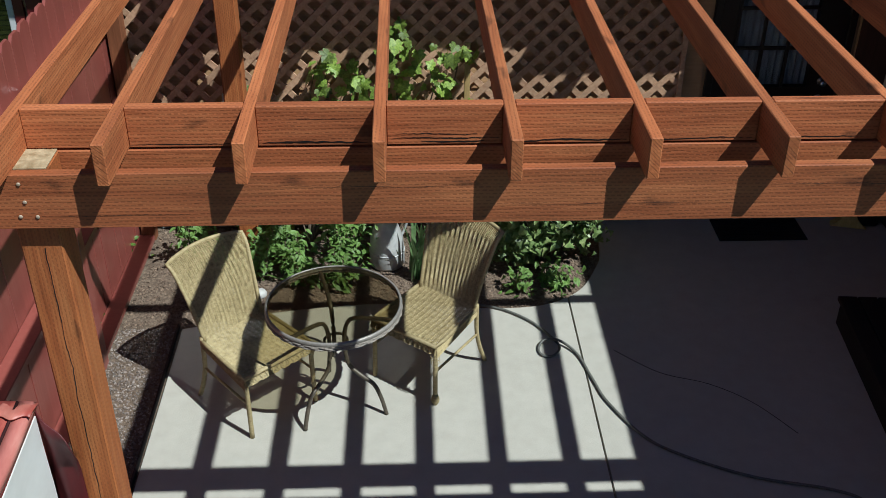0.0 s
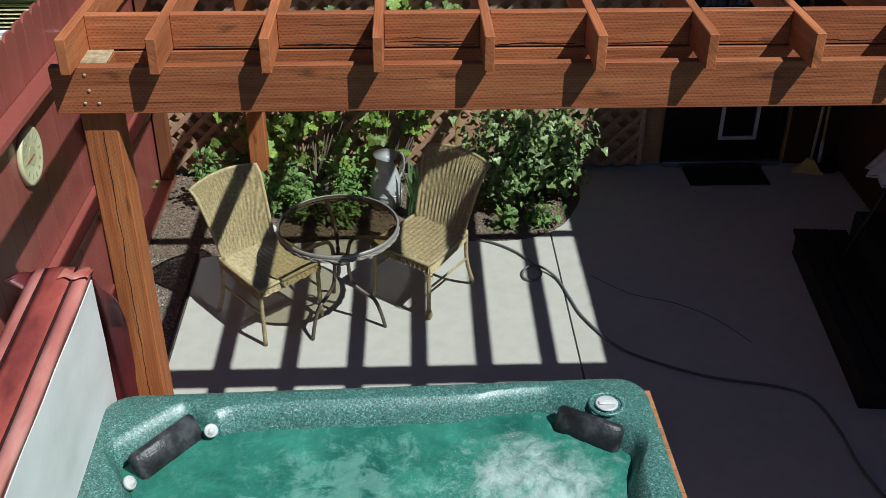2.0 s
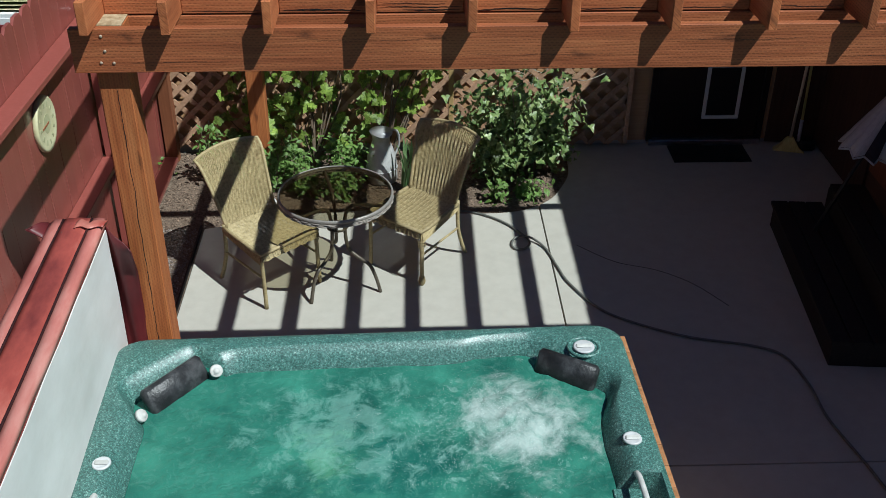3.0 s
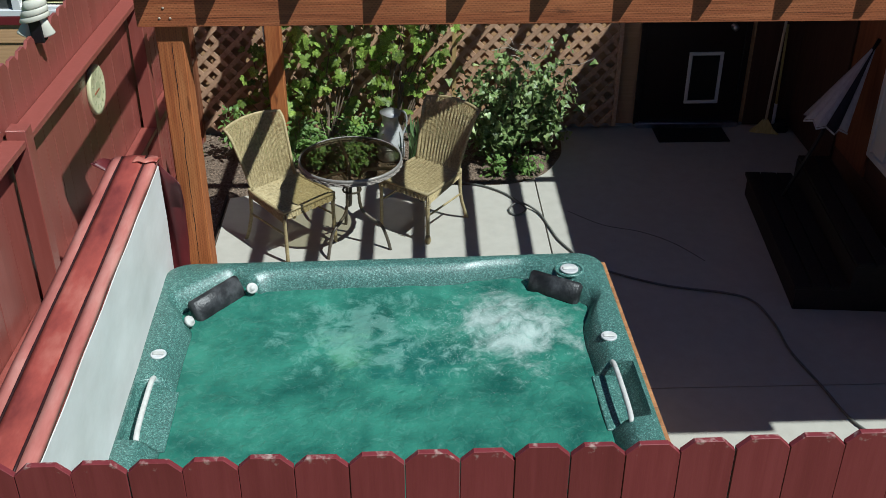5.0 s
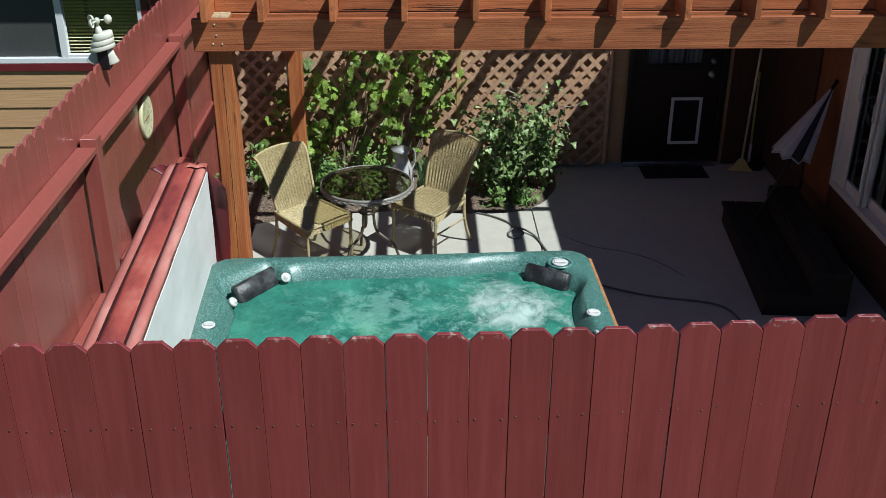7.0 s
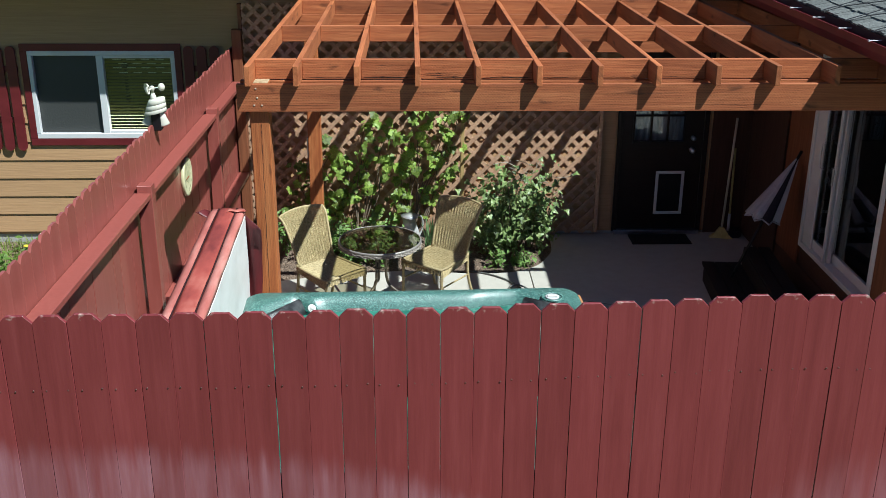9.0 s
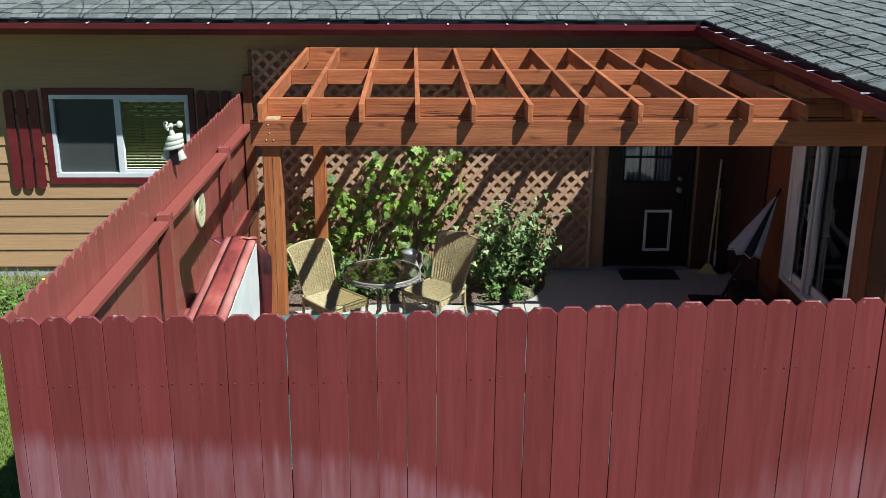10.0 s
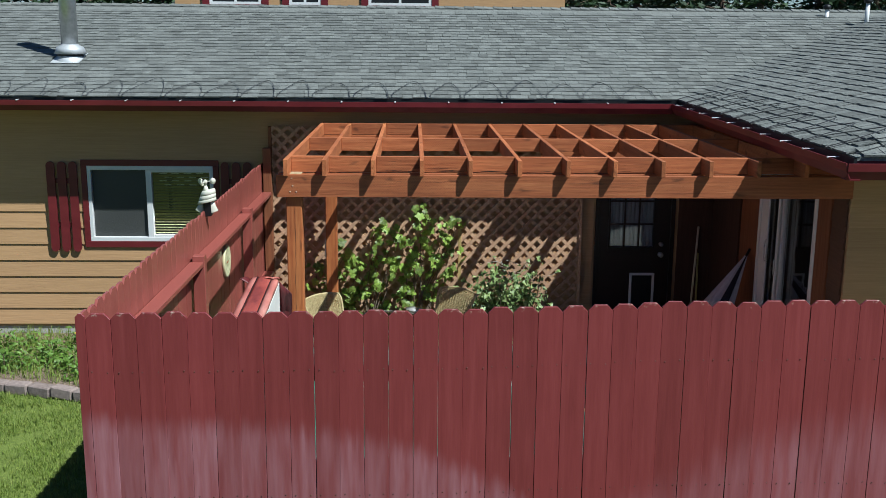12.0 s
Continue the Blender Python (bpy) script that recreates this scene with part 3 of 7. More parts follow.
def wall_block(name, label, x0, x1, y0, y1, z0, z1, holes, axis, mat=SIDING):
    """A wall with openings, as one mesh of butted blocks; holes are (from, to, low, high) along the wall."""
    cuts = sorted({z0, z1, *[h[2] for h in holes], *[h[3] for h in holes]})
    specs = []
    lo, hi = (x0, x1) if axis == "x" else (y0, y1)
    for a, b in zip(cuts, cuts[1:]):
        mid = (a + b) / 2
        edges = [lo]
        for h in sorted(holes):
            if h[2] < mid < h[3]:
                edges += [h[0], h[1]]
        edges.append(hi)
        for e0, e1 in zip(edges[::2], edges[1::2]):
            if e1 - e0 > 1e-4:
                specs.append((e0, e1, y0, y1, a, b) if axis == "x" else (x0, x1, e0, e1, a, b))
    return solid(name, boxes(*specs), mat, label, "wall", kind="structure")


WY = 6.9
WIN = (-3.56, -2.03, 1.125, 2.065)
DOOR = (2.7, 3.69, 0.03, 2.09)
wall_north = wall_block("wall_north", "ochre lap-sided house wall with window and back door", -9.0, 4.35, WY + 0.002, WY + 0.16, 0.05, 2.95, [WIN, DOOR], "x")
clad(wall_north, 13.2, [(WIN[0] - 0.06 + 9, WIN[1] + 0.06 + 9, WIN[2] - 0.03, WIN[3] + 0.06), (DOOR[0] - 0.03 + 9, DOOR[1] + 0.03 + 9, -1, DOOR[3] + 0.05)], pose(-9, WY, 0), 0.063)
solid("foundation", boxes((-9.0, 4.35, WY + 0.01, WY + 0.2, -0.4, 0.05)), FOUNDATION, "grey concrete house foundation below the siding", "foundation", kind="structure")
WX = 4.2
SLIDE = (3.58, 5.19, 0.5, 2.42)
wall_east = wall_block("wall_east", "house wall beside the sliding door, siding coloured dark for its shade", WX + 0.002, WX + 0.15, 2.94, WY, -0.2, 2.95, [SLIDE], "y", SHADED_LAP)
clad(wall_east, WY - 2.96, [(WY - SLIDE[1] - 0.61, WY - SLIDE[0] + 0.32, 0.3, 2.6)], pose(WX, WY, 0, 0, 0, -90), 0.065, mat=SHADED_LAP)
wall_wing = wall_block("wall_wing", "ochre lap-sided front wall of the house wing", WX + 0.002, 10.0, 2.942, 3.09, -0.2, 2.95, [], "x")
clad(wall_wing, 5.8, [], pose(WX, 2.94, 0), 0.065)
wall_block("wall_far", "plain back wall of the house", -9.0, 12.0, 14.3, 14.45, -0.2, 2.95, [], "x")
wall_block("wall_west", "plain side wall of the house", -9.15, -9.002, WY, 14.45, -0.2, 2.95, [], "y")

# ---- roof ----
SLOPE, GY, GX, GZ, CY = 0.25, 6.34, 3.45, 2.905, 1.29
RIDGE = 10.75
RGY, RGX, RCY = GY + 0.09, GX + 0.09, CY + 0.09


def roof_z(d):
    return GZ + 0.03 + SLOPE * d


bm = bmesh.new()
ridge_d = RIDGE - RGY
xr = RGX + ridge_d
P = {n: bm.verts.new(v) for n, v in dict(
    a=(-9.6, RGY, roof_z(0)), b=(RGX, RGY, roof_z(0)), c=(xr, RIDGE, roof_z(ridge_d)), d=(-9.6, RIDGE, roof_z(ridge_d)),
    e=(RGX, RCY, roof_z(0)), f=(xr, RCY + ridge_d, roof_z(ridge_d)), g=(13, RCY, roof_z(0)), h=(13, RCY + ridge_d, roof_z(ridge_d)),
    i=(-9.6, RIDGE + ridge_d, roof_z(0)), j=(13, RIDGE + ridge_d, roof_z(0)), k=(13, RIDGE, roof_z(ridge_d))).items()}
for names in ("abcd", "befc", "eghf", "dckji", "cfhk"):
    bm.faces.new([P[n] for n in names])
bmesh.ops.recalc_face_normals(bm, faces=bm.faces)
thicken(bm, 0.03)
roof = solid("roof", bm, SHINGLE, "grey asphalt shingle roof with valley and hip", "roof", kind="structure")
solid("eave_soffit", boxes((-9.5, GX + 0.1, GY + 0.02, WY - 0.025, 2.795, 2.815), (GX + 0.02, WX - 0.025, CY + 0.128, GY + 0.02, 2.795, 2.815), (WX - 0.025, 12.9, CY + 0.128, 2.915, 2.795, 2.815)), TRIM, "dark red painted soffit under the eaves", "soffit", kind="structure")


def gutter(name, length, m):
    """Open trough along local x; the outer lip towards -y."""
    bm = bmesh.new()
    o = [(0.0, 0.0), (-0.07, 0.0), (-0.1, 0.06), (-0.105, 0.115), (-0.113, 0.115), (-0.113, 0.108), (-0.108, 0.058), (-0.075, -0.007), (0.0, -0.007)]
    a = [bm.verts.new((0, y, z)) for y, z in o]
    b = [bm.verts.new((length, y, z)) for y, z in o]
    bm.faces.new(a)
    bm.faces.new(b[::-1])
    for i in range(len(o)):
        bm.faces.new((a[i], b[i], b[(i + 1) % len(o)], a[(i + 1) % len(o)]))
    bmesh.ops.recalc_face_normals(bm, faces=bm.faces)
    ob = solid(name, bm, TRIM, "dark red metal roof gutter along the eave", "gutter", kind="structure")
    ob.matrix_basis = m
    return ob


gutter("gutter", GX - 0.1 + 9.6 + 0.1, pose(-9.6, GY + 0.1, 2.785))
gutter("gutter", GY - CY, pose(GX + 0.1, GY, 2.785, 0, 0, -90))
gutter("gutter", 0.82, pose(GX, CY + 0.1, 2.785))
solid("fascia", boxes((-9.6, GX + 0.12, GY + 0.102, GY + 0.125, 2.78, 2.915), (GX + 0.102, GX + 0.125, CY + 0.1, GY + 0.1, 2.78, 2.915), (GX + 0.126, 13, CY + 0.102, CY + 0.125, 2.78, 2.915)), TRIM, "dark red fascia board behind the gutter", "fascia", kind="structure")

# ---- roof shingles, cable, clips ----
COURSE = 0.142
SHINGLE_W = (0.09, 0.12, 0.16, 0.21)


def shingle_points(w):
    return [(0.002, 0, 0.004), (w - 0.002, 0, 0.004), (w - 0.002, COURSE * 1.25, 0.002), (0.002, COURSE * 1.25, 0.002),
            (0.002, 0, 0.017), (w - 0.002, 0, 0.017), (w - 0.002, COURSE * 1.25, 0.005), (0.002, COURSE * 1.25, 0.005)]


SHINGLE_FACES = [(0, 3, 2, 1), (4, 5, 6, 7), (0, 1, 5, 4), (1, 2, 6, 5), (2, 3, 7, 6), (3, 0, 4, 7)]
shingle_meshes = []
for w in SHINGLE_W:
    me = bpy.data.meshes.new("shingle")
    me.from_pydata(shingle_points(w), [], SHINGLE_FACES)
    me.materials.append(SHINGLE_PIECE)
    shingle_meshes.append(me)
ANGLE = math.atan(SLOPE)


def shingle_face(m, u0, u1, courses, keep, near, seed):
    """Courses of shingles on a roof face; m maps (along the eave, up the slope, out) to the world."""
    r = random.Random(seed)
    verts, faces = [], []
    for c in range(courses):
        u = u0 - r.uniform(0, 0.3)
        while u < u1:
            i = r.randrange(4)
            w = SHINGLE_W[i]
            mid = m @ Vector((u + w / 2, c * COURSE + 0.05, 0))
            if keep(mid):
                place = m @ pose(u, c * COURSE - 0.02 + r.uniform(-0.01, 0.01), r.uniform(0, 0.006))
                if near(mid):
                    piece("shingle", shingle_meshes[i], roof, place)
                else:
                    k = len(verts)
                    verts += [place @ Vector(p) for p in shingle_points(w)]
                    faces += [tuple(k + q for q in f) for f in SHINGLE_FACES]
            u += w
    return verts, faces


face_main = pose(0, RGY, roof_z(0), math.degrees(ANGLE), 0, 0)
face_wing = Matrix.Translation((RGX, RGY, roof_z(0))) @ pose(0, 0, 0, 0, 0, -90) @ pose(0, 0, 0, math.degrees(ANGLE), 0, 0)
face_hip = pose(RGX, RCY, roof_z(0), math.degrees(ANGLE), 0, 0)
v1, f1 = shingle_face(face_main, -9.5, 8.0, 29, lambda p: p.x < RGX + (p.y - RGY) + 0.05, lambda p: 1.0 < p.x and p.y < RGY + 0.6, 1)
v2, f2 = shingle_face(face_wing, 0 - 4.2, RGY - RCY, 29, lambda p: p.y < RGY + (p.x - RGX) + 0.05 and p.y > RCY + (p.x - RGX), lambda p: p.x < RGX + 0.7 and 3.9 < p.y < RGY + 0.3, 2)
v3, f3 = shingle_face(face_hip, 0, 6.0, 10, lambda p: p.x > RGX + (p.y - RCY), lambda p: False, 3)
verts, faces = [], []
for v, f in ((v1, f1), (v2, f2), (v3, f3)):
    k = len(verts)
    verts += v
    faces += [tuple(k + q for q in g) for g in f]
me = bpy.data.meshes.new("shingles")
me.from_pydata(verts, [], faces)
me.materials.append(SHINGLE)
rest = new("shingles", me)
rest.parent = roof
tagged(rest, kind="stuff")

# ridge caps: short bent shingles lapped along the ridge
verts, faces = [], []
r = random.Random(9)
x = -9.6
while x < xr:
    z = roof_z(ridge_d) + r.uniform(0.008, 0.016)
    k = len(verts)
    for u, lift in ((x, 0.014), (x + 0.2, 0.0)):
        for y, dz in ((-0.14, -0.036), (-0.03, -0.006), (0.03, -0.006), (0.14, -0.036)):
            verts += [(u, RIDGE + y, z + dz + lift), (u, RIDGE + y, z + dz + lift - 0.014)]
    for i in range(3):
        a, b = k + 2 * i, k + 2 * i + 2
        faces += [(a, b, b + 8, a + 8), (a + 1, a + 9, b + 9, b + 1), (a, a + 1, b + 1, b)]
    faces += [(k, k + 8, k + 9, k + 1), (k + 6, k + 7, k + 15, k + 14)]
    x += 0.15
me = bpy.data.meshes.new("ridge_caps")
me.from_pydata(verts, [], faces)
me.materials.append(SHINGLE)
caps = new("ridge_caps", me)
caps.parent = roof
tagged(caps, kind="stuff")

CABLE = material("black_heating_cable", [(0.025, 0.025, 0.027), (0.05, 0.05, 0.053)], 0.45)
r = random.Random(12)
for name, m, length, start in (("heat_cable", face_main, GX + 9.4, -9.4), ("heat_cable", face_wing, GY - CY, 0.0)):
    cable = thing(name, "thin black heating cable zigzagging along the shingled roof edge", "cable", group="roof heating cables")
    pts = []
    u = start + 0.1
    while u < start + length - 0.3:
        up = r.uniform(0.42, 0.62)
        w = r.uniform(0.4, 0.5)
        pts += [(u, -0.03, 0.03), (u + 0.015, 0.1, 0.034), (u + w * 0.35, up * 0.75, 0.035), (u + w * 0.55, up, 0.036), (u + w * 0.72, up * 0.85, 0.036), (u + w * 0.86, 0.2, 0.034), (u + w * 0.9, -0.03, 0.03)]
        u += w
    line = [m @ p for p in smooth_line(pts, 4)]
    part("wire", tube(bmesh.new(), line, 0.004, 5), CABLE, cable)
    u = start + 0.3
    while u < start + length - 0.2:
        clip = boxes((u, u + 0.014, -0.1, -0.02, 0.0, 0.004), (u - 0.002, u + 0.016, -0.11, -0.1, -0.006, 0.006), bevel=0.0015)
        flat_m = Matrix.Translation((0, RGY, 2.901)) if m is face_main else Matrix.Translation((RGX, RGY, 2.901)) @ pose(0, 0, 0, 0, 0, -90)
        bmesh.ops.transform(clip, matrix=flat_m, verts=clip.verts)
        part("strap", clip, WHITE, cable, "short white gutter strap")
        u += 0.62 if m is face_main else 0.5

# drip edge, and black fill that stands for the shade inside the gutter
solid("drip_edge", boxes((-9.6, RGX + 0.05, RGY - 0.012, RGY + 0.01, 2.875, 2.927), (RGX - 0.012, RGX + 0.01, RCY, RGY - 0.013, 2.875, 2.927), (-9.6, GX, GY - 0.001, GY + 0.098, 2.84, 2.86), (GX - 0.001, GX + 0.098, CY + 0.1, GY - 0.002, 2.84, 2.86)), DARK, "black metal drip edge and black fill for the shade in the gutter", "drip edge", kind="structure")

# flue and vent
GALV_ROOF = material("dull_galvanised_sheet", [(0.5, 0.51, 0.52), (0.68, 0.69, 0.7)], 0.45, (10, 10, 10), 4, 0.04, metal=0.3)
fx, fy = -3.98, 7.88
fz = roof_z(fy - RGY)
flue = thing("chimney_flue", "round galvanised metal chimney flue with white storm collar on the roof", "chimney")
part("pipe", lathe(bmesh.new(), [(0.105, 0.0), (0.105, 1.6)], 28, (fx, fy, fz)), STEEL, flue, smooth=True)
part("storm_collar", lathe(bmesh.new(), [(0.2, 0.02), (0.17, 0.1), (0.11, 0.135), (0.108, 0.14)], 28, (fx, fy, fz + 0.05)), GALV_ROOF, flue, "grey galvanised collar", True)
part("band", lathe(bmesh.new(), [(0.155, -0.01), (0.16, 0.0), (0.16, 0.035), (0.155, 0.045)], 28, (fx, fy, fz + 0.05)), DARK, flue)
bm = lathe(bmesh.new(), [(0.19, -0.01), (0.19, 0.0), (0.15, 0.06), (0.11, 0.08)], 28, (fx, fy - 0.02, fz - 0.02))
bm2 = boxes((fx - 0.19, fx + 0.17, -0.24, 0.2, 0.02, 0.026))
bmesh.ops.transform(bm2, matrix=pose(0, fy, fz, math.degrees(ANGLE)), verts=bm2.verts)
part("flashing", bm2, GALV_ROOF, flue)
part("boot", bm, GALV_ROOF, flue, smooth=True)
for px, py, h in ((7.1, 9.73, 0.36), (6.72, 10.3, 0.3)):
    vent = thing("vent_pipe", "slim white plumbing vent pipe with dark cap on the roof", "vent pipe", group="roof vents")
    z = roof_z(min(py - RGY, px - RGX))
    part("pipe", lathe(bmesh.new(), [(0.03, -0.05), (0.03, h)], 14, (px, py, z)), WHITE, vent, smooth=True)
    part("cap", lathe(bmesh.new(), [(0.05, 0), (0.06, 0.03), (0.05, 0.06), (0.02, 0.075)], 14, (px, py, z + h)), DARK, vent, smooth=True)

# ---- window ----
BLIND = material("olive_window_blind", [(0.1, 0.085, 0.02), (0.15, 0.13, 0.035)], 0.6, (2, 2, 2), 2, 0.02)
SCREEN = material("grey_insect_screen", [(0.05, 0.052, 0.05), (0.07, 0.072, 0.07)], 0.6, (200, 200, 200))
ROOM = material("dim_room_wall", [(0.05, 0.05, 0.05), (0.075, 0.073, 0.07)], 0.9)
x0, x1, z0, z1 = WIN
window_1 = thing("window_1", "white vinyl sliding window with dark blinds behind the glass", "window", kind="structure")
part("trim", boxes((x0 - 0.07, x1 + 0.07, WY - 0.035, WY - 0.001, z1 + 0.001, z1 + 0.075), (x0 - 0.07, x1 + 0.07, WY - 0.035, WY - 0.001, z0 - 0.075, z0 - 0.001),
     (x0 - 0.07, x0 - 0.001, WY - 0.035, WY - 0.001, z0, z1), (x1 + 0.001, x1 + 0.07, WY - 0.035, WY - 0.001, z0, z1), bevel=0.003), TRIM, window_1, "dark red painted trim")
part("window_frame", boxes((x0, x1, WY - 0.03, WY + 0.07, z1 - 0.05, z1), (x0, x1, WY - 0.03, WY + 0.07, z0, z0 + 0.055), (x0, x0 + 0.045, WY - 0.03, WY + 0.07, z0 + 0.055, z1 - 0.05), (x1 - 0.045, x1, WY - 0.03, WY + 0.07, z0 + 0.055, z1 - 0.05), bevel=0.004), WHITE, window_1)
xm = -2.817
part("sash", boxes((xm - 0.035, xm + 0.035, WY - 0.022, WY + 0.05, z0 + 0.056, z1 - 0.051), (xm + 0.036, x1 - 0.046, WY - 0.015, WY + 0.03, z1 - 0.08, z1 - 0.051), (xm + 0.036, x1 - 0.046, WY - 0.015, WY + 0.03, z0 + 0.056, z0 + 0.085), bevel=0.003), WHITE, window_1)
for a, b, y in ((x0 + 0.046, xm - 0.036, WY + 0.04), (xm + 0.036, x1 - 0.046, WY + 0.015)):
    pane = part("pane", boxes((a, b, y, y + 0.005, z0 + 0.056, z1 - 0.051)), GLASS, window_1)
    pane.visible_shadow = False
part("insect_screen", boxes((x0 + 0.05, xm - 0.04, WY + 0.02, WY + 0.023, z0 + 0.06, z1 - 0.055)), SCREEN, window_1, "grey insect screen")
# the lowest slats are coloured pale for the sunlight that falls on them
sunlit_slat = finish(boxes((-0.36, 0.36, -0.012, 0.012, -0.0015, 0.0015)), "blind_slat", material("sunlit_tan_slat", [(0.5, 0.43, 0.25), (0.64, 0.56, 0.36)], 0.6))
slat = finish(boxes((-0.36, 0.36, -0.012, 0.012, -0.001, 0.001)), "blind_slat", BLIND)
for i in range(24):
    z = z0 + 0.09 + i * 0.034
    piece("blind_slat", slat if i > 4 else sunlit_slat, window_1, pose((xm + x1) / 2 - 0.005, WY + 0.085, z, 52 if i > 4 else 8))
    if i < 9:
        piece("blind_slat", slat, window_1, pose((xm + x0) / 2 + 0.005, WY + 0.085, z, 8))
# white bars put in as glints on the upper right pane
glint = finish(boxes((-0.045, 0.045, -0.002, 0.002, -0.003, 0.003)), "blind_slat", WHITE)
for row, z in enumerate((1.96, 1.915, 1.87, 1.82)):
    for k in range(4):
        piece("blind_slat", glint, window_1, pose(-2.66 + 0.15 * k + 0.06 * (row % 2), WY + 0.066, z))
ornament = lathe(bmesh.new(), [(0.012, -0.44), (0.04, -0.42), (0.034, -0.06), (0.055, -0.05), (0.055, 0.0), (0.01, 0.02)], 16, (-2.585, WY + 0.12, 1.92))
solid("window_ornament", ornament, DARK, "dark tubular ornament hanging behind the window glass", "ornament", smooth=True)
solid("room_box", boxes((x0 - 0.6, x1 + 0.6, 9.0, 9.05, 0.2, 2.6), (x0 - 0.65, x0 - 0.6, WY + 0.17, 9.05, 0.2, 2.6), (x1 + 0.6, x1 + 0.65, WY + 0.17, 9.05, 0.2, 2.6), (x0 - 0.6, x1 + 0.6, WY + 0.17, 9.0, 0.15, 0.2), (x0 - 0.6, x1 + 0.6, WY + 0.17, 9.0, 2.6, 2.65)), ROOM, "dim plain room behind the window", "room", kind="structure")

# shutters
def shutter(x, mat=TRIM):
    sh = thing("shutter", "dark red board shutter with rounded board ends beside the window", "shutter", group="window shutters")
    for i in range(3):
        a = x + i * 0.135
        bm = bmesh.new()
        o = [(a + 0.05 - 0.05 * math.cos(t * math.pi / 8), 2.07 + 0.05 * math.sin(t * math.pi / 8)) for t in range(9)]
        o += [(a + 0.05 + 0.05 * math.cos(t * math.pi / 8), 1.05 - 0.05 * math.sin(t * math.pi / 8)) for t in range(9)]
        f = [bm.verts.new((px, WY - 0.06, pz)) for px, pz in o]
        g = [bm.verts.new((px, WY - 0.04, pz)) for px, pz in o]
        bm.faces.new(f)
        bm.faces.new(g[::-1])
        for k in range(18):
            bm.faces.new((f[k], g[k], g[(k + 1) % 18], f[(k + 1) % 18]))
        bmesh.ops.recalc_face_normals(bm, faces=bm.faces)
        part("board", bm, mat, sh)
    for z in (1.3, 1.85):
        part("batten", boxes((x, x + 0.37, WY - 0.039, WY - 0.02, z, z + 0.06), bevel=0.002), mat, sh)


shutter(-4.04)
shutter(-1.93)

# ---- lattice ----
lattice = thing("lattice_panel", "tan wooden diagonal lattice panel on the house wall, vines climbing it", "lattice")
LX0, LX1, LZ0, LZ1 = -1.31, 2.49, 0.04, 2.56
STEP = 0.153
for way in (1, -1):
    c = LX0 - (LZ1 - LZ0) - 0.1
    layer = WY - 0.07 - (0.008 if way > 0 else 0.0)
    while c < LX1 + (LZ1 - LZ0):
        # the slat's centre line: x = c + way * (z - LZ0)
        zs = sorted([(LX0 - c) * way + LZ0, (LX1 - c) * way + LZ0])
        za, zb = max(LZ0, zs[0]), min(LZ1, zs[1])
        if zb - za > 0.03:
            xa, xb = c + way * (za - LZ0), c + way * (zb - LZ0)
            length = math.hypot(xb - xa, zb - za)
            bm = boxes((-length / 2, length / 2, -0.004, 0.004, -0.021, 0.021))
            me = finish(bm, "slat", LATTICE)
            piece("slat", me, lattice, Matrix.Translation(((xa + xb) / 2, layer, (za + zb) / 2)) @ pose(0, 0, 0, 0, -math.degrees(math.atan2(zb - za, xb - xa)), 0))
        c += STEP
part("edge_board", boxes((LX1 - 0.01, LX1 + 0.028, WY - 0.09, WY - 0.045, LZ0, LZ1), bevel=0.002), LATTICE, lattice)
part("edge_board", boxes((LX0 - 0.028, LX0 + 0.01, WY - 0.09, WY - 0.045, LZ0, LZ1), bevel=0.002), BROWN_TRIM, lattice, "dark brown stained edge board")
solid("batten", boxes((0.98, 1.02, WY - 0.085, WY - 0.06, 0.0, 1.45), bevel=0.002), material("yellow_pine_stake", [(0.4, 0.27, 0.1), (0.55, 0.4, 0.17)], 0.7, (40, 40, 3)), "yellowish wooden stake against the lattice", "stake")

# ---- back door ----
CURTAIN = material("white_lace_curtain", [(0.42, 0.44, 0.5), (0.62, 0.64, 0.7)], 0.9, (26, 1, 1), 3, 0.3, 20)
x0, x1, z0, z1 = DOOR
door_1 = thing("door_1", "dark half-glazed back door with a white-framed pet flap, closed", "door", kind="structure")
part("casing", boxes((x0 - 0.005, x0 + 0.045, WY - 0.03, WY + 0.1, z0, z1 + 0.05), (x1 - 0.045, x1 + 0.005, WY - 0.03, WY + 0.1, z0, z1 + 0.05), (x0 + 0.045, x1 - 0.045, WY - 0.03, WY + 0.1, z1, z1 + 0.05), bevel=0.003), DOOR_BLACK, door_1)
gx0, gx1, gz0, gz1 = 2.885, 3.43, 1.065, 1.94
dx0, dx1 = x0 + 0.047, x1 - 0.047
part("leaf", boxes((dx0, gx0, WY + 0.0, WY + 0.045, z0 + 0.02, z1 - 0.002), (gx1, dx1, WY + 0.0, WY + 0.045, z0 + 0.02, z1 - 0.002), (gx0, gx1, WY + 0.0, WY + 0.045, z0 + 0.02, gz0), (gx0, gx1, WY + 0.0, WY + 0.045, gz1, z1 - 0.002)), DOOR_BLACK, door_1)
part("muntin", boxes(*[(gx0 + (gx1 - gx0) * k / 3 - 0.011, gx0 + (gx1 - gx0) * k / 3 + 0.011, WY - 0.012, WY + 0.012, gz0, gz1) for k in (1, 2)], bevel=0.002), DOOR_BLACK, door_1)
part("muntin", boxes(*[(gx0, gx1, WY - 0.011, WY + 0.011, gz0 + (gz1 - gz0) * k / 3 - 0.011, gz0 + (gz1 - gz0) * k / 3 + 0.011) for k in (1, 2)], bevel=0.002), DOOR_BLACK, door_1)
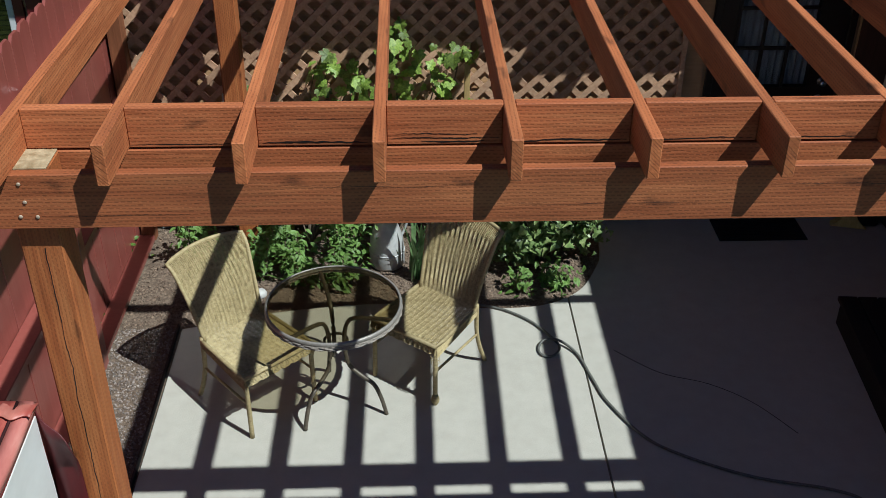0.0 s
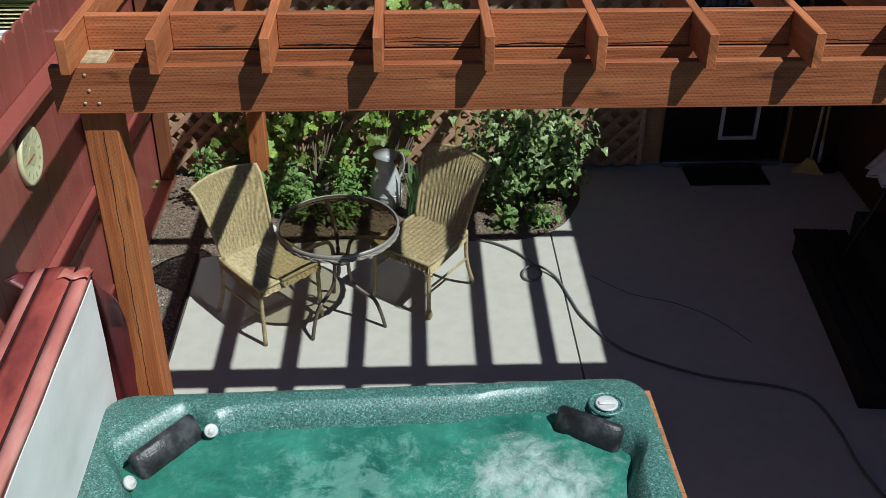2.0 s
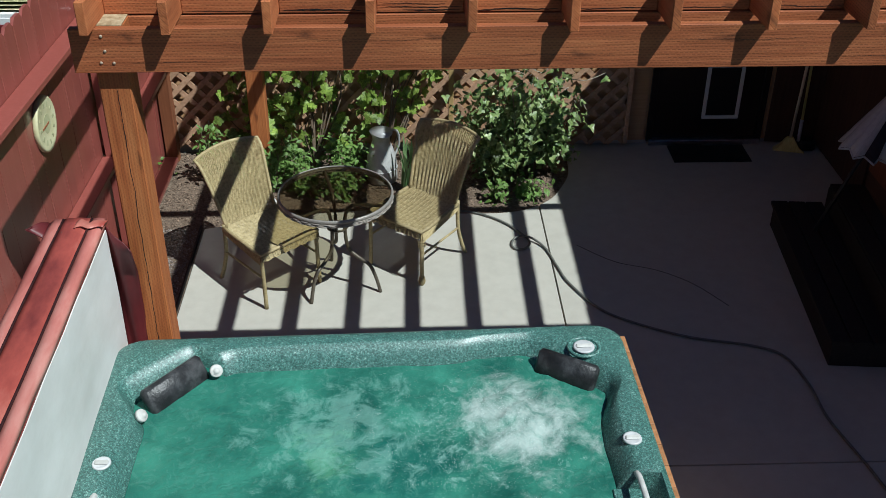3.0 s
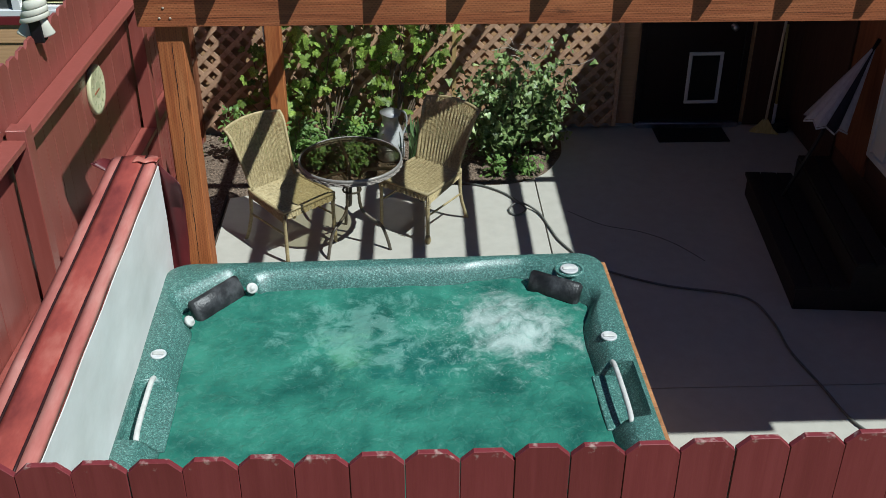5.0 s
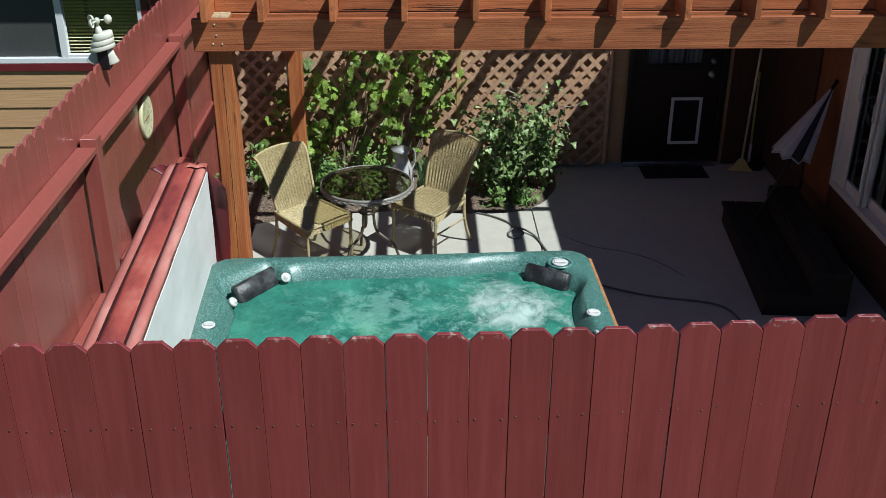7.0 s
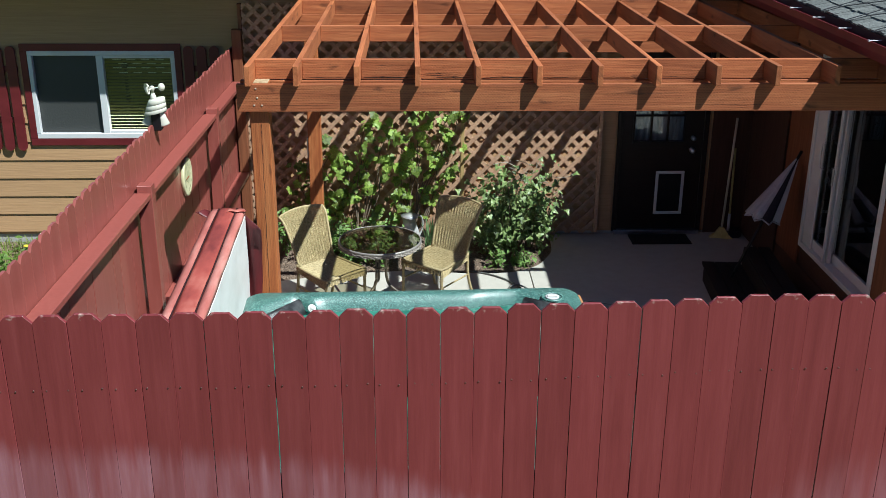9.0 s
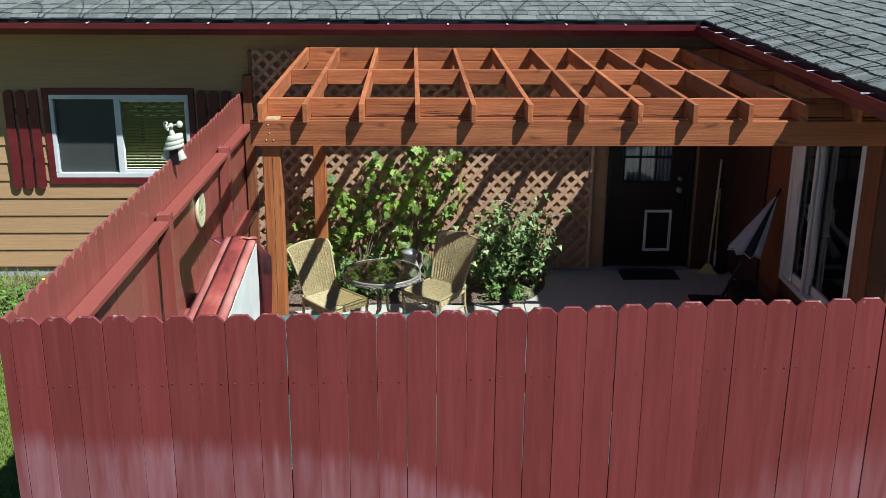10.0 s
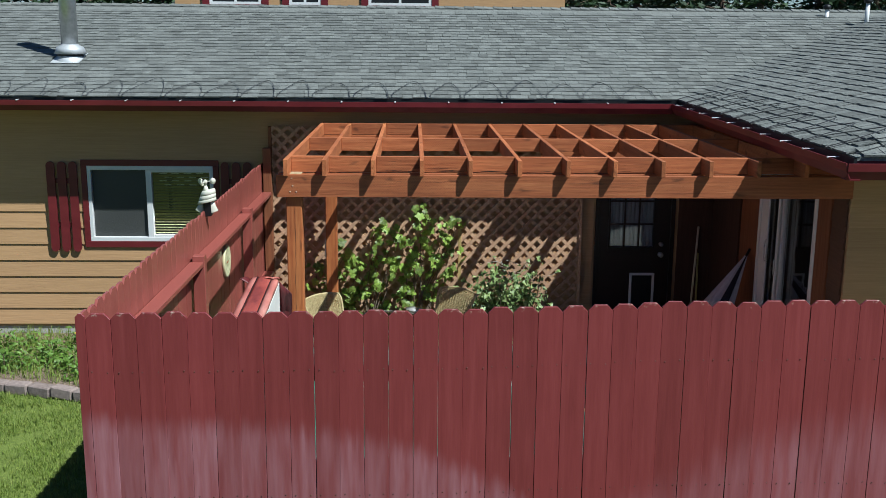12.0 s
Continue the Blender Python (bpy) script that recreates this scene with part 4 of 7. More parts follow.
part("glazing_bead", boxes((gx0 - 0.02, gx1 + 0.02, WY - 0.014, WY - 0.001, gz0 - 0.025, gz0), (gx0 - 0.02, gx0, WY - 0.014, WY - 0.001, gz0, gz1), (gx1, gx1 + 0.02, WY - 0.014, WY - 0.001, gz0, gz1)), DOOR_BLACK, door_1)
for i in range(3):
    for k in range(3):
        a, b = gx0 + (gx1 - gx0) * i / 3, gx0 + (gx1 - gx0) * (i + 1) / 3
        c, d = gz0 + (gz1 - gz0) * k / 3, gz0 + (gz1 - gz0) * (k + 1) / 3
        part("pane", boxes((a + 0.012, b - 0.012, WY + 0.013, WY + 0.017, c + 0.012, d - 0.012)), GLASS, door_1).visible_shadow = False
bm = bmesh.new()
N = 70
rows = []
for z in (gz0 - 0.03, gz1 + 0.03):
    rows.append([bm.verts.new((gx0 - 0.03 + (gx1 - gx0 + 0.06) * i / N, WY + 0.06 + 0.012 * math.sin(i * 1.1) * (1 + 0.5 * math.sin(i * 0.37)), z)) for i in range(N + 1)])
for i in range(N):
    bm.faces.new((rows[0][i], rows[0][i + 1], rows[1][i + 1], rows[1][i]))
thicken(bm, 0.002)
part("curtain", bm, CURTAIN, door_1, "white gathered curtain behind the panes", True)
px0, px1, pz0, pz1 = 3.155, 3.472, 0.23, 0.73
part("pet_flap_frame", boxes((px0, px1, WY - 0.022, WY - 0.001, pz1 - 0.03, pz1), (px0, px1, WY - 0.022, WY - 0.001, pz0, pz0 + 0.03), (px0, px0 + 0.03, WY - 0.022, WY - 0.001, pz0 + 0.03, pz1 - 0.03), (px1 - 0.03, px1, WY - 0.022, WY - 0.001, pz0 + 0.03, pz1 - 0.03), bevel=0.004), WHITE, door_1, "white plastic pet door frame")
part("pet_flap", boxes((px0 + 0.04, px1 - 0.04, WY - 0.012, WY - 0.004, pz0 + 0.04, pz1 - 0.04), bevel=0.002), DARK, door_1)
for z, rad in ((0.968, 0.03), (1.105, 0.024)):
    bm = lathe(bmesh.new(), [(rad * 1.1, 0), (rad * 1.1, 0.008), (rad * 0.5, 0.012), (rad * 0.45, 0.03), (rad, 0.042), (rad, 0.055), (rad * 0.6, 0.065)], 18)
    bmesh.ops.transform(bm, matrix=pose(3.534, WY, z, 90), verts=bm.verts)
    part("knob" if z < 1 else "deadbolt", bm, STEEL, door_1, "worn steel door hardware", True)
part("threshold", boxes((x0 + 0.01, x1 - 0.01, WY - 0.06, WY + 0.1, 0.001, z0 + 0.018), bevel=0.006), STEEL, door_1)
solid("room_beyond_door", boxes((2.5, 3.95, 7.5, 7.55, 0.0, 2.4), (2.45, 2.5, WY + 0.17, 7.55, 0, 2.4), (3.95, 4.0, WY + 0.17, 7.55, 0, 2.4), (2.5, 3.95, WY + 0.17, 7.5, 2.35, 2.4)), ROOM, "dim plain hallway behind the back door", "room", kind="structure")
MAT = material("black_rubber_mat", [(0.008, 0.008, 0.009), (0.02, 0.02, 0.021)], 0.9, (90, 90, 90), 4, 0.6, 200)
mat_root = thing("doormat", "black ribbed rubber doormat lying before the back door", "doormat")
part("base", boxes((2.87, 3.53, 6.52, 6.83, 0.001, 0.01), bevel=0.003), MAT, mat_root)
part("ribs", boxes(*[(2.9, 3.5, 6.54 + i * 0.021, 6.552 + i * 0.021, 0.0101, 0.016) for i in range(13)]), MAT, mat_root)

# ---- sliding door ----
y0, y1, z0, z1 = SLIDE
door_2 = thing("door_2", "white framed sliding glass patio door, partly open", "sliding door", kind="structure")
part("door_frame", boxes((WX - 0.03, WX + 0.13, y0, y0 + 0.05, z0, z1), (WX - 0.03, WX + 0.13, y1 - 0.05, y1, z0, z1), (WX - 0.03, WX + 0.13, y0 + 0.05, y1 - 0.05, z1 - 0.05, z1), (WX - 0.03, WX + 0.13, y0 + 0.05, y1 - 0.05, z0, z0 + 0.05), bevel=0.004), WHITE, door_2)


def leaf(ya, yb, x, name):
    part(name, boxes((x, x + 0.035, ya, ya + 0.06, z0 + 0.051, z1 - 0.051), (x, x + 0.035, yb - 0.06, yb, z0 + 0.051, z1 - 0.051), (x, x + 0.035, ya + 0.06, yb - 0.06, z1 - 0.12, z1 - 0.051), (x, x + 0.035, ya + 0.06, yb - 0.06, z0 + 0.051, z0 + 0.14), bevel=0.003), WHITE, door_2)
    part("pane", boxes((x + 0.014, x + 0.02, ya + 0.061, yb - 0.061, z0 + 0.141, z1 - 0.121)), GLASS, door_2).visible_shadow = False


leaf(y0 + 0.051, 4.66, WX + 0.06, "fixed_leaf")
leaf(4.56, y1 - 0.051, WX + 0.01, "sliding_leaf")
part("far_stile", boxes((WX - 0.012, WX + 0.008, 4.93, y1 - 0.052, z0 + 0.052, z1 - 0.052), bevel=0.003), WHITE, door_2)
part("screen_rail", boxes((WX - 0.025, WX - 0.003, 4.58, 4.615, z0 + 0.052, z1 - 0.052), bevel=0.003), WHITE, door_2)
part("screen_rail", boxes((WX - 0.025, WX - 0.003, y0 + 0.052, y0 + 0.085, z0 + 0.052, z1 - 0.052), bevel=0.003), WHITE, door_2)
part("door_handle", tube(bmesh.new(), smooth_line([(WX - 0.01, 4.88, 1.35), (WX - 0.05, 4.88, 1.38), (WX - 0.05, 4.88, 1.56), (WX - 0.01, 4.88, 1.6)], 4), 0.008, 8), WHITE, door_2, smooth=True)
part("latch", boxes((WX - 0.04, WX - 0.026, 4.585, 4.61, 1.28, 1.44), bevel=0.003), STEEL, door_2, "worn steel screen latch")
solid("curtain_panel", boxes(*[(WX + 0.3 + 0.03 * (i % 2), WX + 0.31 + 0.03 * (i % 2), y0 + 0.02 + i * 0.09, y0 + 0.115 + i * 0.09, 0.5, 2.4) for i in range(8)]), material("grey_vertical_blind", [(0.06, 0.06, 0.065), (0.1, 0.1, 0.105)], 0.8, (2, 2, 1)), "grey vertical blinds hanging behind the sliding door", "blinds")
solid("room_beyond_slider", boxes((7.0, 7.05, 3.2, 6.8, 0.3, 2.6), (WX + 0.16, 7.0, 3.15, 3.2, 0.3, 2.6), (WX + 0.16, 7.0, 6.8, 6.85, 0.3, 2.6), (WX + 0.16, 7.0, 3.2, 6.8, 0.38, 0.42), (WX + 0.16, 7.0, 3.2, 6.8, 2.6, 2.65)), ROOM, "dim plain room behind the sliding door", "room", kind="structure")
part("casing", boxes((WX - 0.022, WX - 0.001, y1 + 0.002, y1 + 0.6, 0.3, 2.6), bevel=0.003), BROWN_TRIM, door_2, "broad reddish-brown board beside the door")
part("casing", boxes((WX - 0.022, WX - 0.001, y0 - 0.3, y0 - 0.002, 0.3, 2.6), bevel=0.003), BROWN_TRIM, door_2, "broad reddish-brown board beside the door")

# dark sheets added over both walls to carry the corner's deep shade
CORNER_SHADE = material("corner_shade_brown", [(0.05, 0.024, 0.015), (0.085, 0.04, 0.025)], 0.8, (30, 30, 2), 2, 0.2)
solid("corner_panel", boxes((3.73, 4.17, WY - 0.042, WY - 0.024, 0.02, 2.6), bevel=0.003), CORNER_SHADE, "dark brown sheet for the shade beside the back door", "panel", kind="structure")
solid("corner_panel", boxes((WX - 0.042, WX - 0.024, y1 + 0.61, WY - 0.045, 0.02, 2.6), bevel=0.003), CORNER_SHADE, "dark brown sheet for the shade in the patio corner", "panel", kind="structure")

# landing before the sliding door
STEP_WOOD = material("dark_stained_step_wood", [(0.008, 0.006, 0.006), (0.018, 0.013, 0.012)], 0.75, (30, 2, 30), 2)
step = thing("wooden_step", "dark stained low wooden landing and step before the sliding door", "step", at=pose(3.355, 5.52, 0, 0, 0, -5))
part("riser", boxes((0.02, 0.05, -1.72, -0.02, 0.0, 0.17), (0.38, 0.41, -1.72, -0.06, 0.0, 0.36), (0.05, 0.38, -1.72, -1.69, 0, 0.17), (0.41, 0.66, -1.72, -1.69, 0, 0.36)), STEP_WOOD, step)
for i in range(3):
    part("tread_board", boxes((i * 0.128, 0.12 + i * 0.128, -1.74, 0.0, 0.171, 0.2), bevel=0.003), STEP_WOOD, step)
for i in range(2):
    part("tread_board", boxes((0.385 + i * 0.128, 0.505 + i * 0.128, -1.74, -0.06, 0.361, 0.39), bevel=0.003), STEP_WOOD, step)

# ---- the neighbour's house and trees beyond the ridge ----
far_house = thing("house", "ochre house with dark red window trim beyond the roof ridge", "house")
part("wall", boxes((-5.3, 4.08, 20.0, 26.0, -0.16, 6.2)), SIDING, far_house)
bm = bmesh.new()
o = [(-6.8, 19.4), (4.1, 19.4), (4.1, 26.6), (-6.8, 26.6)]
low = [bm.verts.new((x, y, 6.2)) for x, y in o]
top = [bm.verts.new((-6.8, 23, 7.6)), bm.verts.new((4.1, 23, 7.6))]
for f in ((low[0], low[1], top[1], top[0]), (low[2], low[3], top[0], top[1]), (low[1], low[2], top[1]), (low[3], low[0], top[0]), (low[3], low[2], low[1], low[0])):
    bm.faces.new(f)
part("roof", bm, SHINGLE, far_house)
for xa, xb in ((-4.42, -3.28), (-2.52, -1.86), (-0.62, 0.8)):
    win = part("window", boxes((xa - 0.22, xb + 0.22, 19.95, 19.998, 4.0, 4.12), (xa - 0.22, xb + 0.22, 19.95, 19.998, 5.3, 5.45), (xa - 0.22, xa - 0.05, 19.95, 19.998, 4.12, 5.3), (xb + 0.05, xb + 0.22, 19.95, 19.998, 4.12, 5.3)), TRIM, far_house, "dark red window surround")
    part("frame", boxes((xa - 0.05, xa + 0.02, 19.96, 19.997, 4.12, 5.3), (xb - 0.02, xb + 0.05, 19.96, 19.997, 4.12, 5.3), ((xa + xb) / 2 - 0.03, (xa + xb) / 2 + 0.03, 19.96, 19.997, 4.12, 5.3), (xa + 0.02, (xa + xb) / 2 - 0.03, 19.96, 19.997, 4.12, 4.18), ((xa + xb) / 2 + 0.03, xb - 0.02, 19.96, 19.997, 4.12, 4.18)), WHITE, win)
    part("pane", boxes((xa + 0.02, xb - 0.02, 19.98, 19.996, 4.18, 5.3)), BLACK_GLASS, win)
solid("back_fence", boxes((-24, 28, 36, 36.1, -0.16, 1.8)), FENCE, "maroon board fence closing the yard far behind", "fence", kind="structure")


def tree(x, y, h, seed, spread):
    r = random.Random(seed)
    t = thing("tree", "tall dark green conifer standing behind the roofs", "tree", group="trees behind the house", at=pose(x, y, -0.16))
    limbs = tube(bmesh.new(), [(0, 0, 0), (0.05, 0, h * 0.5), (0, 0.05, h)], [0.22, 0.13, 0.02], 9)
    vs, fs = [], []
    for i in range(110):
        z = h * (0.12 + 0.88 * (i + r.random()) / 110)
        reach = spread * (1.05 - z / h) * r.uniform(0.7, 1.1) + 0.15
        a = r.uniform(0, math.tau)
        d = Vector((math.cos(a), math.sin(a), -0.18))
        tube(limbs, [Vector((0, 0, z)), Vector((0, 0, z)) + d * reach], [0.03, 0.008], 4)
        for j in range(int(26 * reach) + 8):
            p = Vector((0, 0, z)) + d * reach * r.uniform(0.15, 1.05) + Vector((r.gauss(0, 0.12), r.gauss(0, 0.12), r.gauss(-0.05, 0.09)))
            q = Vector((r.gauss(0, 1), r.gauss(0, 1), r.gauss(0, 0.5))).normalized() * r.uniform(0.1, 0.2)
            s = q.cross(Vector((r.gauss(0, 1), r.gauss(0, 1), r.gauss(0, 1)))).normalized() * 0.045
            k = len(vs)
            vs += [p - q, p + s, p + q, p - s]
            fs.append((k, k + 1, k + 2, k + 3))
    part("trunk", limbs, BARK, t)
    me = bpy.data.meshes.new("crown")
    me.from_pydata(vs, [], fs)
    me.materials.append(NEEDLE)
    ob = new("crown", me)
    ob.parent = t
    return t


BARK = material("brown_bark", [(0.06, 0.04, 0.03), (0.16, 0.11, 0.08)], 0.9, (30, 30, 5), 3, 0.6)
NEEDLE = material("dark_conifer_needles", [(0.012, 0.03, 0.012), (0.045, 0.085, 0.03)], 0.6, (9, 9, 9), 6, 0.1, 40, spread=0.16, spec=0.4)
firs = [tree(x, y, h, 50 + i, w) for i, (x, y, h, w) in enumerate([(6.5, 28, 8.5, 2.6), (9.0, 27, 8.5, 2.8), (-9.0, 28.5, 8.0, 2.8)])]
q = random.Random(8)
for i in range(34):
    copy_thing(firs[i % 3], pose(-21 + 1.4 * i + q.uniform(-0.6, 0.6), 31.5 + q.uniform(-0.8, 1.6), -0.16, 0, 0, q.uniform(0, 360)))
# ---- hot tub ----
TX0, TX1, TY0, TY1, TZ = -0.706, 1.672, 0.43, 2.803, 1.085
TCX, TCY = (TX0 + TX1) / 2, (TY0 + TY1) / 2
TURNED = Matrix.Translation((TCX, TCY, 0)) @ pose(0, 0, 0, 0, 0, 1.5) @ Matrix.Translation((-TCX, -TCY, 0))
tub = thing("hot_tub", "teal speckled acrylic hot tub with bubbling water and cedar skirt", "hot tub", at=Matrix.Translation((-0.005, 0.0, 0)) @ TURNED)
inner_half = [(-0.545, 1.62), (-0.545, 1.86), (-0.54, 2.1), (-0.535, 2.28), (-0.6, 2.4), (-0.585, 2.475), (-0.36, 2.685), (-0.29, 2.69), (-0.22, 2.62), (-0.12, 2.655), (0.3, 2.665), (0.85, 2.665), (0.98, 2.69), (1.16, 2.705),
              (1.27, 2.68), (1.53, 2.45), (1.565, 2.36), (1.515, 2.22), (1.5, 2.05), (1.505, 1.9), (1.505, 1.62)]
inner_front = [(1.505, 1.2), (1.495, 0.95), (1.4, 0.74), (1.2, 0.58), (0.9, 0.56), (0.0, 0.56), (-0.25, 0.6), (-0.45, 0.78), (-0.54, 1.0)]
inner_poly = inner_half + inner_front


def radial(poly, a):
    d = Vector((math.cos(a), math.sin(a)))
    best = 0.0
    c = Vector((TCX, TCY))
    for i in range(len(poly)):
        p, q = Vector(poly[i]) - c, Vector(poly[(i + 1) % len(poly)]) - c
        e = q - p
        det = d.x * (-e.y) + d.y * e.x
        if abs(det) < 1e-9:
            continue
        s = (p.x * (-e.y) + p.y * e.x) / det
        u = (d.x * p.y - d.y * p.x) / det
        if s > 0 and -1e-6 <= u <= 1 + 1e-6:
            best = max(best, s)
    return best


def rounded(x0, x1, y0, y1, r, n=8):
    out = []
    for cx, cy, a0 in ((x1 - r, y1 - r, 0), (x0 + r, y1 - r, 90), (x0 + r, y0 + r, 180), (x1 - r, y0 + r, 270)):
        for k in range(n + 1):
            a = radians(a0 + 90 * k / n)
            out.append((cx + r * math.cos(a), cy + r * math.sin(a)))
    return out


smooth_inner = [(p.x, p.y) for p in smooth_line([(x, y, 0) for x, y in inner_poly], 4, True)]
NA = 260
angles = [math.tau * k / NA for k in range(NA)]
out_r = [radial(rounded(TX0, TX1, TY0, TY1, 0.13), a) for a in angles]
in_w = [radial(smooth_inner, a) for a in angles]
NOTCHES = ([(1.4, 1.4), (1.612, 1.4), (1.612, 1.78), (1.4, 1.78)], [(-0.662, 1.37), (-0.5, 1.37), (-0.5, 1.77), (-0.662, 1.77)])
in_r = [max(w, *[radial(q, a) for q in NOTCHES]) for w, a in zip(in_w, angles)]
bm = bmesh.new()
rings = []
for mode, off, z in (("o", 0.0, 0.93), ("o", 0.004, TZ - 0.038), ("o", -0.006, TZ - 0.013), ("o", -0.028, TZ), ("i", 0.05, TZ + 0.002), ("i", 0.042, TZ - 0.001), ("i", 0.008, TZ - 0.03), ("i", 0.0, TZ - 0.045), ("i", -0.035, 1.0), ("i", -0.05, 0.93), ("i", -0.12, 0.75), ("i", -0.3, 0.6)):
    ring = []
    for a, o, i in zip(angles, out_r, in_r):
        rad = o + off if mode == "o" else min(i + off, o - 0.032)
        ring.append(bm.verts.new((TCX + rad * math.cos(a), TCY + rad * math.sin(a), z)))
    rings.append(ring)
for p, q in zip(rings, rings[1:]):
    for k in range(NA):
        bm.faces.new((p[k], p[(k + 1) % NA], q[(k + 1) % NA], q[k]))
bm.faces.new(rings[-1])
bmesh.ops.recalc_face_normals(bm, faces=bm.faces)
shell = part("shell", bm, TUB, tub, "teal speckled acrylic rim and basin", True)

# water
WATER = bpy.data.materials.new("bubbling_green_water")
WATER.use_nodes = True
t = WATER.node_tree
n, l = t.nodes, t.links
ws = n["Principled BSDF"]
ws.inputs["Roughness"].default_value = 0.05
ws.inputs["IOR"].default_value = 1.33
tc = n.new("ShaderNodeTexCoord")
deep = n.new("ShaderNodeTexNoise")
deep.inputs["Scale"].default_value = 4.2
deep.inputs["Detail"].default_value = 6
deep.inputs["Distortion"].default_value = 0.4
l.new(tc.outputs["Object"], deep.inputs["Vector"])
cr = n.new("ShaderNodeValToRGB")
cr.color_ramp.elements[0].position, cr.color_ramp.elements[0].color = 0.3, (0.022, 0.105, 0.08, 1)
cr.color_ramp.elements[1].position, cr.color_ramp.elements[1].color = 0.72, (0.07, 0.26, 0.185, 1)
l.new(deep.outputs["Fac"], cr.inputs["Fac"])


def noise_of(scale, detail, rough=0.6, warp=0.5):
    k = n.new("ShaderNodeTexNoise")
    k.inputs["Scale"].default_value = scale
    k.inputs["Detail"].default_value = detail
    k.inputs["Roughness"].default_value = rough
    k.inputs["Distortion"].default_value = warp
    l.new(tc.outputs["Object"], k.inputs["Vector"])
    return k


drift = noise_of(3.4, 5, 0.6, 0.8)
eddy = n.new("ShaderNodeVectorMath")
eddy.operation = "MULTIPLY_ADD"
l.new(drift.outputs["Color"], eddy.inputs[0])
eddy.inputs[1].default_value = (0.5, 0.5, 0)
l.new(tc.outputs["Object"], eddy.inputs[2])


def foam_glow_mask(cx, cy, rad, lo, hi, scale, squash=1.0):
    """1 inside a ragged patch of froth, glow or dark water, torn by the eddies, 0 outside."""
    sub = n.new("ShaderNodeVectorMath")
    sub.operation = "SUBTRACT"
    l.new(eddy.outputs[0], sub.inputs[0])
    sub.inputs[1].default_value = (cx + 0.25, cy + 0.25, 0.998)
    flat = n.new("ShaderNodeVectorMath")
    flat.operation = "MULTIPLY"
    l.new(sub.outputs[0], flat.inputs[0])
    flat.inputs[1].default_value = (1, squash, 0)
    ln = n.new("ShaderNodeVectorMath")
    ln.operation = "LENGTH"
    l.new(flat.outputs[0], ln.inputs[0])
    near = n.new("ShaderNodeMapRange")
    near.inputs["From Min"].default_value, near.inputs["From Max"].default_value = rad, 0.0
    l.new(ln.outputs["Value"], near.inputs["Value"])
    nz = noise_of(scale, 7, 0.68)
    add = n.new("ShaderNodeMath")
    add.operation = "MULTIPLY_ADD"
    l.new(near.outputs["Result"], add.inputs[0])
    add.inputs[1].default_value = 0.55
    l.new(nz.outputs["Fac"], add.inputs[2])
    cut = n.new("ShaderNodeMapRange")
    cut.interpolation_type = "SMOOTHSTEP"
    cut.inputs["From Min"].default_value, cut.inputs["From Max"].default_value = lo, hi
    l.new(add.outputs[0], cut.inputs["Value"])
    return cut.outputs["Result"]


def times(a, b):
    k = n.new("ShaderNodeMath")
    k.operation = "MULTIPLY"
    l.new(a, k.inputs[0])
    l.new(b, k.inputs[1])
    return k.outputs[0]


def bubbles(scale, size):
    """Small round bubbles scattered on the surface."""
    v = n.new("ShaderNodeTexVoronoi")
    v.inputs["Scale"].default_value = scale
    l.new(tc.outputs["Object"], v.inputs["Vector"])
    k = n.new("ShaderNodeMapRange")
    k.inputs["From Min"].default_value, k.inputs["From Max"].default_value = size, size * 0.4
    l.new(v.outputs["Distance"], k.inputs["Value"])
    return k.outputs["Result"]


def mixed(a, colour, fac, top=1.0):
    scale_ = n.new("ShaderNodeMath")
    scale_.operation = "MULTIPLY"
    l.new(fac, scale_.inputs[0])
    scale_.inputs[1].default_value = top
    mx = n.new("ShaderNodeMix")
    mx.data_type = "RGBA"
    l.new(scale_.outputs[0], mx.inputs["Factor"])
    l.new(a, mx.inputs["A"])
    mx.inputs["B"].default_value = (*colour, 1)
    return mx.outputs["Result"]


plume = foam_glow_mask(1.12, 2.2, 0.46, 0.62, 1.05, 7)
churn = foam_glow_mask(0.95, 2.1, 0.85, 0.74, 0.98, 12, 1.3)
torn = foam_glow_mask(0.35, 2.2, 1.1, 0.84, 1.02, 9, 1.2)
streaks = noise_of(16, 6, 0.7, 1.5)
fine = n.new("ShaderNodeMapRange")
fine.inputs["From Min"].default_value, fine.inputs["From Max"].default_value = 0.52, 0.72
l.new(streaks.outputs["Fac"], fine.inputs["Value"])
# yellow-green glow mixed into the water's colour, then a darker patch
col = mixed(cr.outputs["Color"], (0.16, 0.4, 0.22), foam_glow_mask(0.28, 2.08, 0.3, 0.7, 1.0, 6), 0.45)
col = mixed(col, (0.02, 0.12, 0.1), foam_glow_mask(0.62, 1.95, 0.45, 0.72, 0.95, 8), 0.6)
col = mixed(col, (0.27, 0.5, 0.42), torn, 0.4)
col = mixed(col, (0.36, 0.56, 0.49), times(churn, fine.outputs["Result"]), 0.7)
col = mixed(col, (0.55, 0.64, 0.6), plume, 0.8)
col = mixed(col, (0.3, 0.54, 0.46), fine.outputs["Result"], 0.16)
col = mixed(col, (0.85, 0.92, 0.9), times(bubbles(120, 0.26), foam_glow_mask(0.85, 2.15, 1.2, 0.86, 1.0, 14)), 0.6)
col = mixed(col, (0.8, 0.9, 0.87), times(bubbles(90, 0.2), foam_glow_mask(0.5, 1.6, 4.0, 1.1, 1.18, 9)), 0.6)
deepen = n.new("ShaderNodeVectorMath")
deepen.operation = "SCALE"
deepen.inputs["Scale"].default_value = DEPTH
